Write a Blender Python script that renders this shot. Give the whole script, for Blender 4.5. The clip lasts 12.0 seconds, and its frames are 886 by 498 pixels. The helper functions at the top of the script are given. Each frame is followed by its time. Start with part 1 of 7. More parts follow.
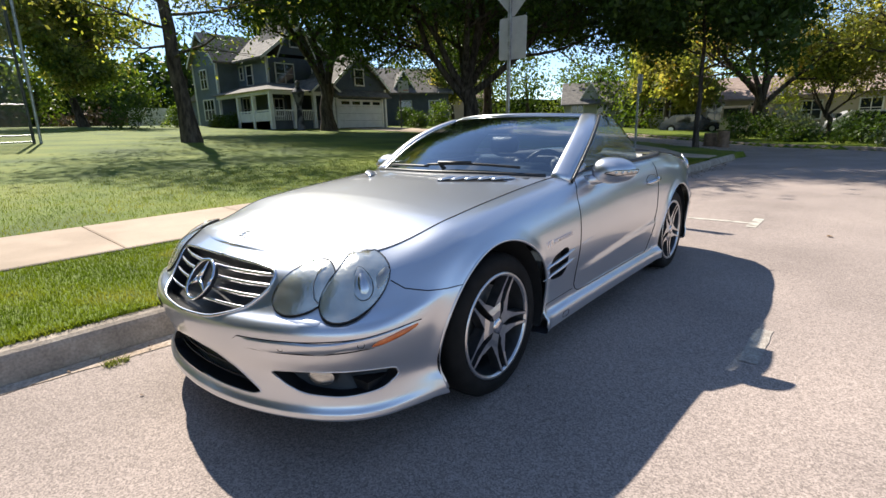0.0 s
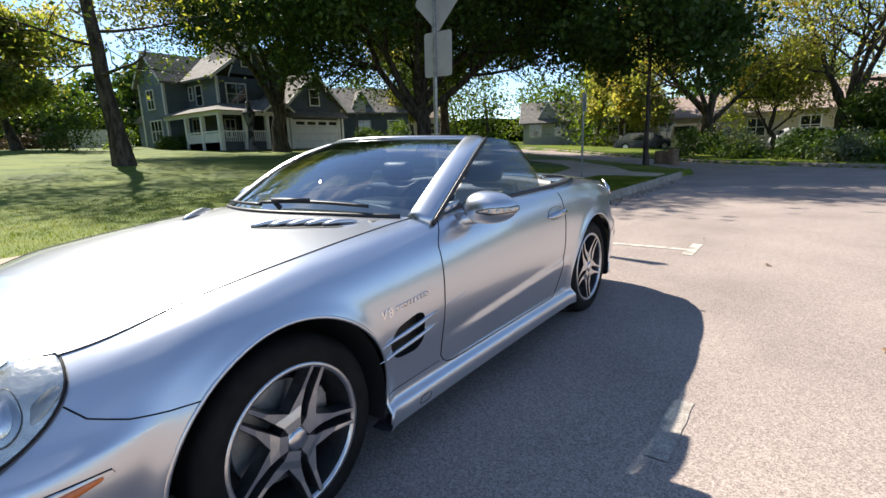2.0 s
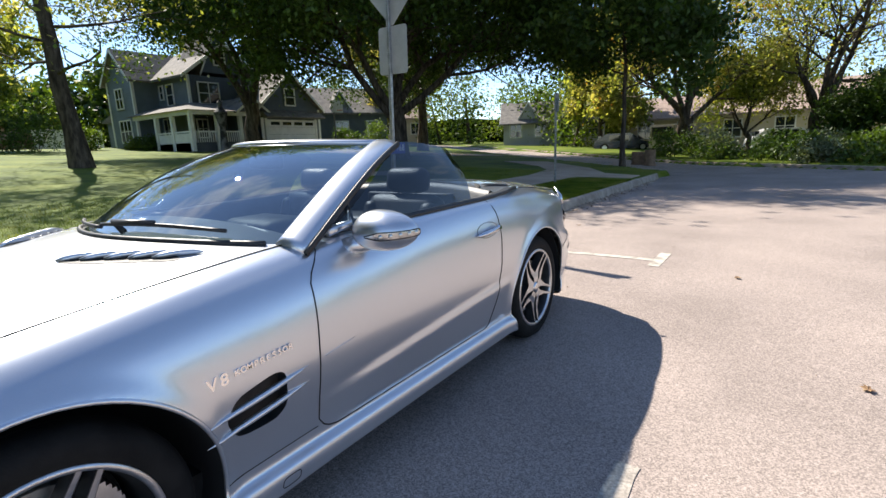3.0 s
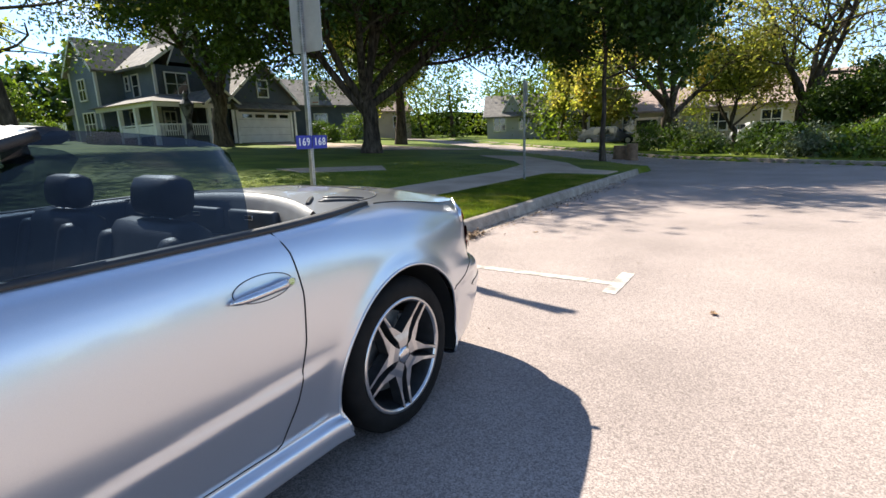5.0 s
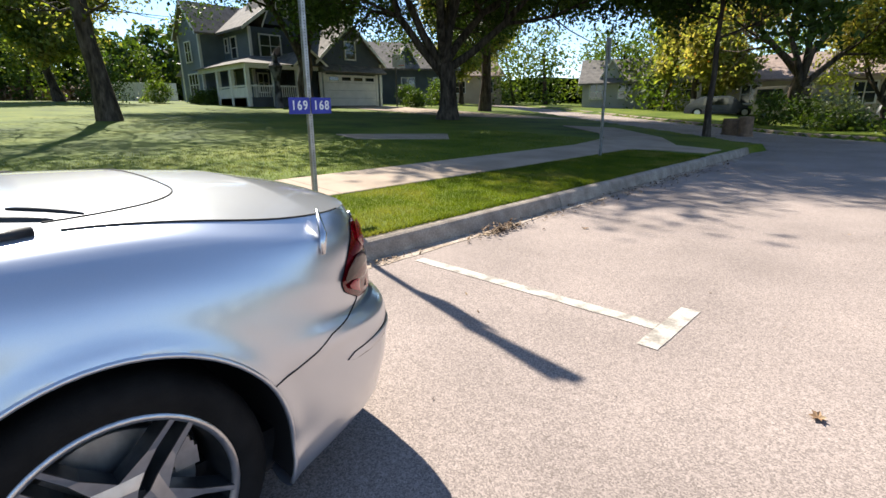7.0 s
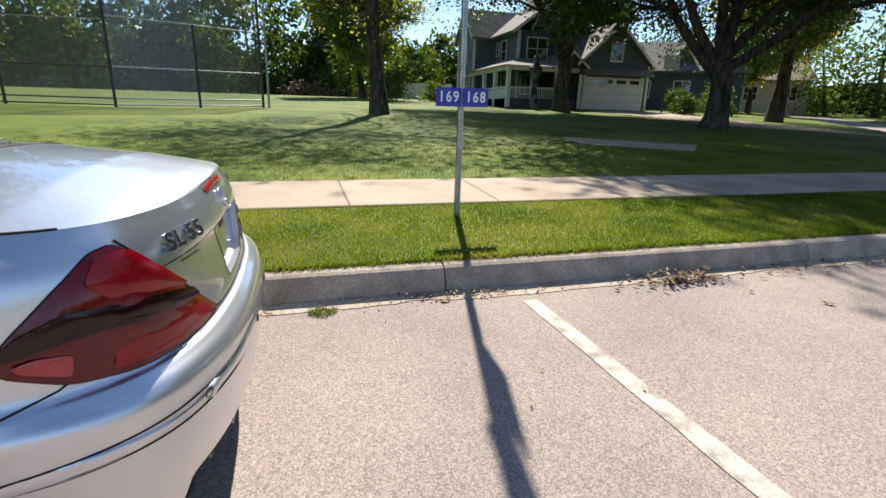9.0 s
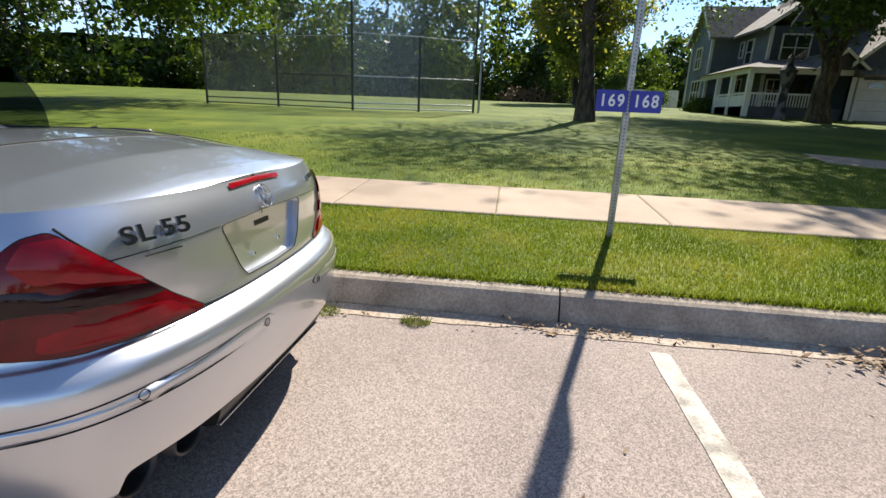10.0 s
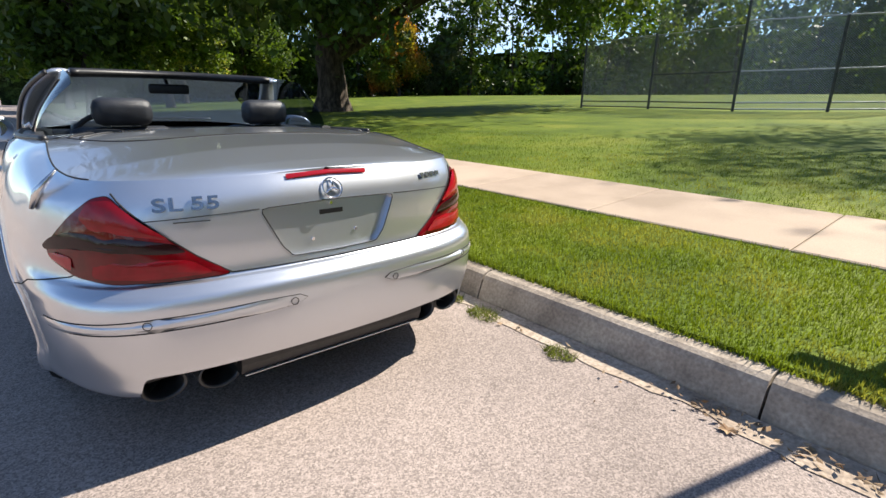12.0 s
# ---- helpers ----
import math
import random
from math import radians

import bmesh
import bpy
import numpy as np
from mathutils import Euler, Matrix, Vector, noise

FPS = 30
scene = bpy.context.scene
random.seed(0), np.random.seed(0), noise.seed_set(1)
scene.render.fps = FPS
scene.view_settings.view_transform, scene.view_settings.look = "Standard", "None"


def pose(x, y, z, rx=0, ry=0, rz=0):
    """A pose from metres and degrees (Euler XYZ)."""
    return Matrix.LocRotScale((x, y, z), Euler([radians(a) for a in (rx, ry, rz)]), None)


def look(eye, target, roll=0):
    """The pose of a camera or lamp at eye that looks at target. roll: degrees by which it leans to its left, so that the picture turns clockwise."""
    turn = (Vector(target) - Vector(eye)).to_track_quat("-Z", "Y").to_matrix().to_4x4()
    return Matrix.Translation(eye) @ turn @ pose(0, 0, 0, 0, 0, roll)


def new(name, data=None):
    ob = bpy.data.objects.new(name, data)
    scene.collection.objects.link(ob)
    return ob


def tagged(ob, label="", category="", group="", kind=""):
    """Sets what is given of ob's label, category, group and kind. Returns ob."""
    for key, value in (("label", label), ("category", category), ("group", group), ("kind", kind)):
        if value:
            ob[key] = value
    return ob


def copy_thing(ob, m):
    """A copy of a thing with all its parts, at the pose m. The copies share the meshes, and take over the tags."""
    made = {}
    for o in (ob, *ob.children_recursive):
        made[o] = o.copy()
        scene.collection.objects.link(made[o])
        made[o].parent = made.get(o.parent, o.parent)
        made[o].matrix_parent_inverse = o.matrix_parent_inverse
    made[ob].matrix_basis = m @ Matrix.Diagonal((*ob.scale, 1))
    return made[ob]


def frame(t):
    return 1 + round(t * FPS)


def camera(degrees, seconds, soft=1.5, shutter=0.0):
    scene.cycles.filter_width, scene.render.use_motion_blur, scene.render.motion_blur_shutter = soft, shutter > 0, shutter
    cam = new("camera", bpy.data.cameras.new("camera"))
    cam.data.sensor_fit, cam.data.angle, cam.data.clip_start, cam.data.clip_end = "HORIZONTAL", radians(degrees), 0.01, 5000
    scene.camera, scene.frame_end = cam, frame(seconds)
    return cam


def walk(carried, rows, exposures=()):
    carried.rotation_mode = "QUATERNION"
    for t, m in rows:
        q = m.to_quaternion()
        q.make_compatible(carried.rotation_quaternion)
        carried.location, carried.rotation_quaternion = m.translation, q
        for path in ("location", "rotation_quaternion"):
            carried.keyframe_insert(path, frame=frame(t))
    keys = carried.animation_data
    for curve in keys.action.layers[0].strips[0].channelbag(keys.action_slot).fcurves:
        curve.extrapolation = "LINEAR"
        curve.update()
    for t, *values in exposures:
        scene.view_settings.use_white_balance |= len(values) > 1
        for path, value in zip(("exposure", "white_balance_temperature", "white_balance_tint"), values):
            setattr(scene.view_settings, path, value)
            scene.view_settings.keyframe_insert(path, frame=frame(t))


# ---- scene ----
cam = camera(84.2, 12.0)
PATH = [
    (0, (1.994, -3.0, 1.197), (0.728, -1.525, 0.723), -1.7),
    (0.5, (2.098, -2.792, 1.229), (0.838, -1.305, 0.782), -1.9),
    (1, (2.142, -2.588, 1.234), (0.909, -1.073, 0.804), -2.0),
    (1.5, (2.09, -2.346, 1.224), (0.887, -0.801, 0.812), -2.2),
    (2, (2.053, -2.111, 1.216), (0.88, -0.543, 0.81), -2.2),
    (2.5, (2.082, -1.804, 1.237), (0.936, -0.216, 0.829), -2.2),
    (3, (2.078, -1.528, 1.229), (0.957, 0.078, 0.822), -2.2),
    (3.5, (2.05, -1.207, 1.233), (0.965, 0.422, 0.821), -2.1),
    (3.7, (2.057, -1.088, 1.232), (0.985, 0.549, 0.817), -2.2),
    (5.5, (2.042, 0.134, 1.197), (0.934, 1.736, 0.746), -2.1),
    (6, (2.057, 0.473, 1.206), (0.88, 2.019, 0.733), -2.1),
    (6.5, (1.995, 0.834, 1.182), (0.731, 2.301, 0.682), -2.1),
    (6.7, (1.962, 0.97, 1.185), (0.665, 2.401, 0.663), -1.6),
    (8.3, (1.824, 1.958, 1.176), (0.167, 2.927, 0.613), -0.3),
    (8.5, (1.763, 2.145, 1.133), (0.038, 2.989, 0.575), -0.3),
    (9, (1.676, 2.419, 1.115), (-0.168, 2.977, 0.578), 1.4),
    (9.5, (1.553, 2.681, 1.108), (-0.364, 2.879, 0.571), 1.8),
    (10, (1.44, 2.955, 1.114), (-0.472, 2.719, 0.575), 2.4),
    (10.5, (1.321, 3.201, 1.13), (-0.499, 2.574, 0.585), 2.6),
    (11, (1.108, 3.374, 1.116), (-0.551, 2.406, 0.559), 2.2),
    (11.5, (0.927, 3.56, 1.111), (-0.531, 2.312, 0.547), 1.7),
    (12, (0.77, 3.733, 1.118), (-0.472, 2.271, 0.551), 0.9),
]
walk(cam, [(t, look(eye, target, roll)) for t, eye, target, roll in PATH],
     exposures=[(0.0, 0.94), (1.5, 1.02), (3.0, 1.1), (5.5, 1.34), (6.5, 1.2), (8.5, 0.87), (9.5, 0.87), (12.0, 0.97)])

# ---- world, sun, exposure ----
SUN_AZ, SUN_EL = math.atan2(-0.97, 0.26), radians(46.8)
SUN_DIR = Vector((math.sin(SUN_AZ) * math.cos(SUN_EL), math.cos(SUN_AZ) * math.cos(SUN_EL), math.sin(SUN_EL)))
world = bpy.data.worlds.new("world")
scene.world = world
world.use_nodes = True
wn, wl = world.node_tree.nodes, world.node_tree.links
wn.clear()
sky = wn.new("ShaderNodeTexSky")
sky.sky_type, sky.sun_disc = "NISHITA", False
sky.altitude = 2000
sky.sun_elevation, sky.sun_rotation = SUN_EL, SUN_AZ
sky.air_density, sky.dust_density, sky.ozone_density = 1.0, 0.05, 2.6
coord = wn.new("ShaderNodeTexCoord")
stretch = wn.new("ShaderNodeMapping")
stretch.inputs["Scale"].default_value = (1.0, 1.0, 2.6)
cloud = wn.new("ShaderNodeTexNoise")
cloud.inputs["Scale"].default_value, cloud.inputs["Detail"].default_value, cloud.inputs["Roughness"].default_value = 2.1, 7, 0.6
ramp = wn.new("ShaderNodeValToRGB")
ramp.color_ramp.elements[0].position, ramp.color_ramp.elements[1].position = 0.56, 0.76
ramp.color_ramp.elements[1].color = (0.75, 0.75, 0.75, 1)
blend = wn.new("ShaderNodeMixRGB")
blend.inputs["Color2"].default_value = (6.0, 6.2, 6.7, 1)
back = wn.new("ShaderNodeBackground")
back.inputs["Strength"].default_value = 0.115
world_out = wn.new("ShaderNodeOutputWorld")
wl.new(coord.outputs["Generated"], stretch.inputs["Vector"])
wl.new(stretch.outputs["Vector"], cloud.inputs["Vector"])
wl.new(cloud.outputs["Fac"], ramp.inputs["Fac"])
wl.new(ramp.outputs["Color"], blend.inputs["Fac"])
wl.new(sky.outputs["Color"], blend.inputs["Color1"])
wl.new(blend.outputs["Color"], back.inputs["Color"])
wl.new(back.outputs["Background"], world_out.inputs["Surface"])
sun = new("sun", bpy.data.lights.new("sun", "SUN"))
sun.data.energy, sun.data.angle, sun.data.color = 5.0, radians(0.6), (1.0, 0.93, 0.82)
sun.matrix_world = look((0, 0, 30), Vector((0, 0, 30)) - SUN_DIR)

# ---- materials ----
def mat(name, colors, rough=0.6, metal=0.0, scale=6.0, detail=6.0, fine=0.0, bump=0.0, bump_scale=60.0, spread=(0.35, 0.65), coat=0.0, spec=0.5, island=0.0, random_ob=0.0, stretch_by=(1, 1, 1), fine_scale=0.0):
    """A surface of two to four colours blended by a broad noise, roughened by a fine one."""
    m = bpy.data.materials.new(name)
    m.use_nodes = True
    n, l = m.node_tree.nodes, m.node_tree.links
    b = n["Principled BSDF"]
    b.inputs["Roughness"].default_value, b.inputs["Metallic"].default_value = rough, metal
    b.inputs["Coat Weight"].default_value, b.inputs["Specular IOR Level"].default_value = coat, spec
    b.inputs["Coat Roughness"].default_value = 0.04
    tc = n.new("ShaderNodeTexCoord")
    mp = n.new("ShaderNodeMapping")
    mp.inputs["Scale"].default_value = stretch_by
    l.new(tc.outputs["Object"], mp.inputs["Vector"])
    if len(colors) == 1:
        b.inputs["Base Color"].default_value = (*colors[0], 1)
        out = None
    else:
        tx = n.new("ShaderNodeTexNoise")
        tx.inputs["Scale"].default_value, tx.inputs["Detail"].default_value = scale, detail
        l.new(mp.outputs["Vector"], tx.inputs["Vector"])
        rp = n.new("ShaderNodeValToRGB")
        e = rp.color_ramp.elements
        while len(e) < len(colors):
            e.new(0.5)
        for i, c in enumerate(colors):
            e[i].position = spread[0] + (spread[1] - spread[0]) * i / (len(colors) - 1)
            e[i].color = (*c, 1)
        l.new(tx.outputs["Fac"], rp.inputs["Fac"])
        out = rp.outputs["Color"]
    if out is not None and fine:
        fx = n.new("ShaderNodeTexNoise")
        fx.inputs["Scale"].default_value, fx.inputs["Detail"].default_value = fine_scale or bump_scale, 3
        l.new(mp.outputs["Vector"], fx.inputs["Vector"])
        mr = n.new("ShaderNodeMapRange")
        mr.inputs["From Min"].default_value, mr.inputs["From Max"].default_value = 0.3, 0.7
        mr.inputs["To Min"].default_value, mr.inputs["To Max"].default_value = 1 - fine, 1 + fine
        l.new(fx.outputs["Fac"], mr.inputs["Value"])
        mx = n.new("ShaderNodeVectorMath")
        mx.operation = "SCALE"
        l.new(out, mx.inputs[0])
        l.new(mr.outputs["Result"], mx.inputs["Scale"])
        out = mx.outputs["Vector"]
    if out is not None and (island or random_ob):
        src = n.new("ShaderNodeNewGeometry") if island else n.new("ShaderNodeObjectInfo")
        amount = island or random_ob
        mr = n.new("ShaderNodeMapRange")
        mr.inputs["To Min"].default_value, mr.inputs["To Max"].default_value = 1 - amount, 1 + amount
        l.new(src.outputs["Random Per Island" if island else "Random"], mr.inputs["Value"])
        mx = n.new("ShaderNodeVectorMath")
        mx.operation = "SCALE"
        l.new(out, mx.inputs[0])
        l.new(mr.outputs["Result"], mx.inputs["Scale"])
        out = mx.outputs["Vector"]
    if out is not None:
        l.new(out, b.inputs["Base Color"])
    if bump:
        bx = n.new("ShaderNodeTexNoise")
        bx.inputs["Scale"].default_value, bx.inputs["Detail"].default_value = bump_scale, 4
        l.new(mp.outputs["Vector"], bx.inputs["Vector"])
        bp = n.new("ShaderNodeBump")
        bp.inputs["Strength"].default_value, bp.inputs["Distance"].default_value = bump, 0.01
        l.new(bx.outputs["Fac"], bp.inputs["Height"])
        l.new(bp.outputs["Normal"], b.inputs["Normal"])
    return m


def leaf_mat(name, colors, through_light=0.45, vary=0.45, scale=0.35):
    """Leaves: each its own tint, part of the light shining through."""
    m = mat(name, colors, rough=0.5, scale=scale, detail=3, island=vary, spec=0.3)
    n, l = m.node_tree.nodes, m.node_tree.links
    b = n["Principled BSDF"]
    tint = b.inputs["Base Color"].links[0].from_socket
    t = n.new("ShaderNodeBsdfTranslucent")
    warm = n.new("ShaderNodeMixRGB")
    warm.blend_type = "MULTIPLY"
    warm.inputs["Fac"].default_value = 1.0
    warm.inputs["Color2"].default_value = (1.5, 1.5, 0.5, 1)
    l.new(tint, warm.inputs["Color1"])
    l.new(warm.outputs["Color"], t.inputs["Color"])
    mix = n.new("ShaderNodeMixShader")
    mix.inputs["Fac"].default_value = through_light
    l.new(b.outputs["BSDF"], mix.inputs[1])
    l.new(t.outputs["BSDF"], mix.inputs[2])
    l.new(mix.outputs["Shader"], n["Material Output"].inputs["Surface"])
    return m


def aggregate_mat(name, colors, cell=185.0, low=0.6, high=1.4):
    """Worn asphalt: broad stains under bare stones, each its own grey."""
    m = mat(name, colors, rough=0.88, scale=0.7, fine=0.22, fine_scale=420, bump=0.1, bump_scale=260, spread=(0.3, 0.7), spec=0.22)
    n, l = m.node_tree.nodes, m.node_tree.links
    b = n["Principled BSDF"]
    tint = b.inputs["Base Color"].links[0].from_socket
    tc = n.new("ShaderNodeTexCoord")
    for size, lo, hi in ((cell, low, high), (cell * 0.4, 0.93, 1.07)):
        vo = n.new("ShaderNodeTexVoronoi")
        vo.inputs["Scale"].default_value = size
        sp = n.new("ShaderNodeSeparateColor")
        mr = n.new("ShaderNodeMapRange")
        mr.inputs["To Min"].default_value, mr.inputs["To Max"].default_value = lo, hi
        mx = n.new("ShaderNodeVectorMath")
        mx.operation = "SCALE"
        l.new(tc.outputs["Object"], vo.inputs["Vector"])
        l.new(vo.outputs["Color"], sp.inputs["Color"])
        l.new(sp.outputs["Red"], mr.inputs["Value"])
        l.new(tint, mx.inputs[0])
        l.new(mr.outputs["Result"], mx.inputs["Scale"])
        tint = mx.outputs["Vector"]
    l.new(tint, b.inputs["Base Color"])
    return m


ASPHALT = aggregate_mat("asphalt", [(0.235, 0.194, 0.172), (0.30, 0.248, 0.22), (0.345, 0.284, 0.25)])
ROAD_PAINT = mat("road_paint", [(0.28, 0.25, 0.21), (0.46, 0.42, 0.36), (0.53, 0.49, 0.43)], rough=0.8, scale=9, fine=0.25, bump=0.3, bump_scale=90)
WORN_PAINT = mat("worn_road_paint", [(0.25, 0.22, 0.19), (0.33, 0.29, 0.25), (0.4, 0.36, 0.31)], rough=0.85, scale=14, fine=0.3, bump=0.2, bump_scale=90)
CONCRETE = mat("sidewalk_concrete", [(0.33, 0.255, 0.19), (0.4, 0.31, 0.235), (0.44, 0.345, 0.26)], rough=0.85, scale=1.4, fine=0.1, bump=0.15, bump_scale=140, random_ob=0.07, spec=0.25)
KERB = mat("kerb_concrete", [(0.27, 0.225, 0.18), (0.35, 0.292, 0.235), (0.42, 0.355, 0.285)], rough=0.9, scale=5, fine=0.22, bump=0.35, bump_scale=70, random_ob=0.08, spec=0.2)
GUTTER = mat("gutter_dirt", [(0.3, 0.23, 0.17), (0.4, 0.32, 0.25), (0.45, 0.38, 0.31)], rough=0.9, scale=3, fine=0.3, bump=0.4, bump_scale=60, spec=0.2)
GRASS = mat("grass", [(0.05, 0.08, 0.008), (0.098, 0.138, 0.012), (0.155, 0.178, 0.022)], rough=0.8, scale=0.6, fine=0.5, bump=0.8, bump_scale=45, spread=(0.3, 0.7), spec=0.15)
BLADE = leaf_mat("grass_blade", [(0.07, 0.108, 0.011), (0.125, 0.163, 0.018), (0.21, 0.21, 0.06)], 0.5, 0.28, 1.7)
DRY = mat("dry_leaves", [(0.09, 0.05, 0.025), (0.2, 0.12, 0.06), (0.33, 0.24, 0.14)], rough=0.8, scale=9, island=0.5)
BARK = mat("bark", [(0.03, 0.024, 0.019), (0.07, 0.055, 0.043), (0.11, 0.09, 0.07)], rough=0.9, scale=7, fine=0.3, bump=0.8, bump_scale=25, stretch_by=(1, 1, 0.25), spec=0.15)
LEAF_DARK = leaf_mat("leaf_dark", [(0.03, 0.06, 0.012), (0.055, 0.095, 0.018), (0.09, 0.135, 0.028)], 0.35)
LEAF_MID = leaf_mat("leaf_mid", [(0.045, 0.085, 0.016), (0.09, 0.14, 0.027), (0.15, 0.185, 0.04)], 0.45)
LEAF_YELLOW = leaf_mat("leaf_yellow", [(0.15, 0.19, 0.055), (0.26, 0.265, 0.09), (0.37, 0.31, 0.15)], 0.6)
LEAF_AUTUMN = leaf_mat("leaf_autumn", [(0.1, 0.15, 0.02), (0.28, 0.2, 0.03), (0.4, 0.13, 0.03)], 0.45)
LEAF_GREY = leaf_mat("leaf_grey", [(0.09, 0.12, 0.07), (0.14, 0.17, 0.1), (0.18, 0.2, 0.12)], 0.3)
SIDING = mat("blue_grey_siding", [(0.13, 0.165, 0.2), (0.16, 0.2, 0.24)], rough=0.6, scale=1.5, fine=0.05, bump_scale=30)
# the blue-grey siding at about half tone, for walls darkened by shade
SIDING_DARK = mat("dark_blue_grey_siding", [(0.06, 0.075, 0.095), (0.08, 0.1, 0.12)], rough=0.6, scale=1.5, fine=0.05, bump_scale=30)
TRIM = mat("white_trim", [(0.68, 0.68, 0.66), (0.78, 0.78, 0.76)], rough=0.5, scale=2)
SHINGLE = mat("roof_shingle", [(0.12, 0.11, 0.1), (0.17, 0.155, 0.14), (0.21, 0.19, 0.17)], rough=0.9, scale=2.5, fine=0.3, bump=0.4, bump_scale=18)
SHINGLE_RED = mat("roof_red_shingle", [(0.27, 0.2, 0.17), (0.36, 0.27, 0.23)], rough=0.9, scale=2.5, fine=0.3, bump=0.4, bump_scale=18)
BRICK = mat("brown_brick", [(0.16, 0.09, 0.06), (0.26, 0.15, 0.1)], rough=0.85, scale=3, fine=0.2, bump_scale=30)
CREAM = mat("cream_siding", [(0.5, 0.43, 0.33), (0.58, 0.5, 0.4)], rough=0.7, scale=1)
PALE_SIDING = mat("pale_grey_siding", [(0.36, 0.37, 0.38), (0.43, 0.44, 0.45)], rough=0.65, scale=1.5, fine=0.05, bump_scale=30)
PANE = mat("window_glass", [(0.02, 0.025, 0.03)], rough=0.04, spec=0.8)
GALV = mat("galvanised_steel", [(0.3, 0.31, 0.31), (0.45, 0.46, 0.46)], rough=0.45, metal=0.8, scale=14, fine=0.1)
SIGN_BACK = mat("sign_aluminium", [(0.36, 0.37, 0.37), (0.44, 0.45, 0.45)], rough=0.55, metal=0.35, scale=4, fine=0.05)
SIGN_BLUE = mat("sign_blue", [(0.018, 0.028, 0.3), (0.025, 0.038, 0.36)], rough=0.45, scale=6)
SIGN_WHITE = mat("sign_white", [(0.75, 0.76, 0.78)], rough=0.5)
DARK_METAL = mat("dark_fence_steel", [(0.05, 0.055, 0.05), (0.1, 0.1, 0.095)], rough=0.5, metal=0.6, scale=10)
WOOD = mat("weathered_wood", [(0.16, 0.1, 0.06), (0.28, 0.18, 0.11)], rough=0.85, scale=6, fine=0.2)


# ---- mesh helpers ----
def part(name, bm, material, parent=None, label="", smooth=False):
    """Links a bmesh as one mesh object, under a thing or a part."""
    me = bpy.data.meshes.new(name)
    bm.to_mesh(me)
    bm.free()
    me.materials.append(material)
    if smooth:
        me.polygons.foreach_set("use_smooth", [True] * len(me.polygons))
    ob = new(name, me)
    ob.parent = parent
    return tagged(ob, label)


def mesh_np(name, verts, faces, material, parent=None, label="", smooth=False):
    """The same from arrays: faces is an array of n rows of 3 or 4 corners."""
    verts, faces = np.asarray(verts, dtype=float), np.asarray(faces, dtype=int)
    me = bpy.data.meshes.new(name)
    me.from_pydata(verts.tolist(), [], faces.tolist())
    me.materials.append(material)
    if smooth:
        me.polygons.foreach_set("use_smooth", [True] * len(me.polygons))
    ob = new(name, me)
    ob.parent = parent
    return tagged(ob, label)


def thing(name, m, label, category, group="", kind=""):
    ob = new(name)
    ob.matrix_world = m
    ob.empty_display_size = 0.1
    return tagged(ob, label, category, group, kind)


def box(bm, x0, x1, y0, y1, z0, z1, bevel=0.0):
    r = bmesh.ops.create_cube(bm, size=1.0)
    for v in r["verts"]:
        v.co = Vector((x0 + (v.co.x + 0.5) * (x1 - x0), y0 + (v.co.y + 0.5) * (y1 - y0), z0 + (v.co.z + 0.5) * (z1 - z0)))
    if bevel:
        es = list({e for v in r["verts"] for e in v.link_edges})
        bmesh.ops.bevel(bm, geom=es, offset=bevel, segments=2, affect="EDGES", profile=0.5)
    return bm


def boxed(x0, x1, y0, y1, z0, z1, bevel=0.0):
    return box(bmesh.new(), x0, x1, y0, y1, z0, z1, bevel)


def prism(bm, pts, axis, a, b):
    """A prism on a polygon given in the two other axes, from a to b along the axis."""
    def put(p, d):
        return {"x": (d, p[0], p[1]), "y": (p[0], d, p[1]), "z": (p[0], p[1], d)}[axis]
    lo = [bm.verts.new(put(p, a)) for p in pts]
    hi = [bm.verts.new(put(p, b)) for p in pts]
    n = len(pts)
    bm.faces.new(lo)
    bm.faces.new(hi[::-1])
    for i in range(n):
        bm.faces.new((lo[i], hi[i], hi[(i + 1) % n], lo[(i + 1) % n]))
    bmesh.ops.recalc_face_normals(bm, faces=bm.faces)
    return bm


def tube(bm, pts, radii, sides=8, caps=True):
    """A tapered tube along a line of points."""
    pts = [Vector(p) for p in pts]
    radii = radii if isinstance(radii, (list, tuple)) else [radii] * len(pts)
    rings, ref = [], None
    for i, p in enumerate(pts):
        d = (pts[min(i + 1, len(pts) - 1)] - pts[max(i - 1, 0)]).normalized()
        if ref is None:
            ref = d.orthogonal().normalized()
        ref = (ref - d * ref.dot(d)).normalized()
        side = d.cross(ref)
        rings.append([bm.verts.new(p + (ref * math.cos(2 * math.pi * k / sides) + side * math.sin(2 * math.pi * k / sides)) * radii[i]) for k in range(sides)])
    for a, b in zip(rings, rings[1:]):
        for k in range(sides):
            bm.faces.new((a[k], a[(k + 1) % sides], b[(k + 1) % sides], b[k]))
    if caps:
        bm.faces.new(rings[0][::-1])
        bm.faces.new(rings[-1])
    return bm


def lathe(bm, profile, m, sides=48):
    """Turns a line of (radius, along) round the local z axis of m."""
    rings = []
    for r, a in profile:
        rings.append([bm.verts.new(m @ Vector((r * math.cos(2 * math.pi * k / sides), r * math.sin(2 * math.pi * k / sides), a))) for k in range(sides)])
    for a, b in zip(rings, rings[1:]):
        for k in range(sides):
            bm.faces.new((a[k], a[(k + 1) % sides], b[(k + 1) % sides], b[k]))
    return bm


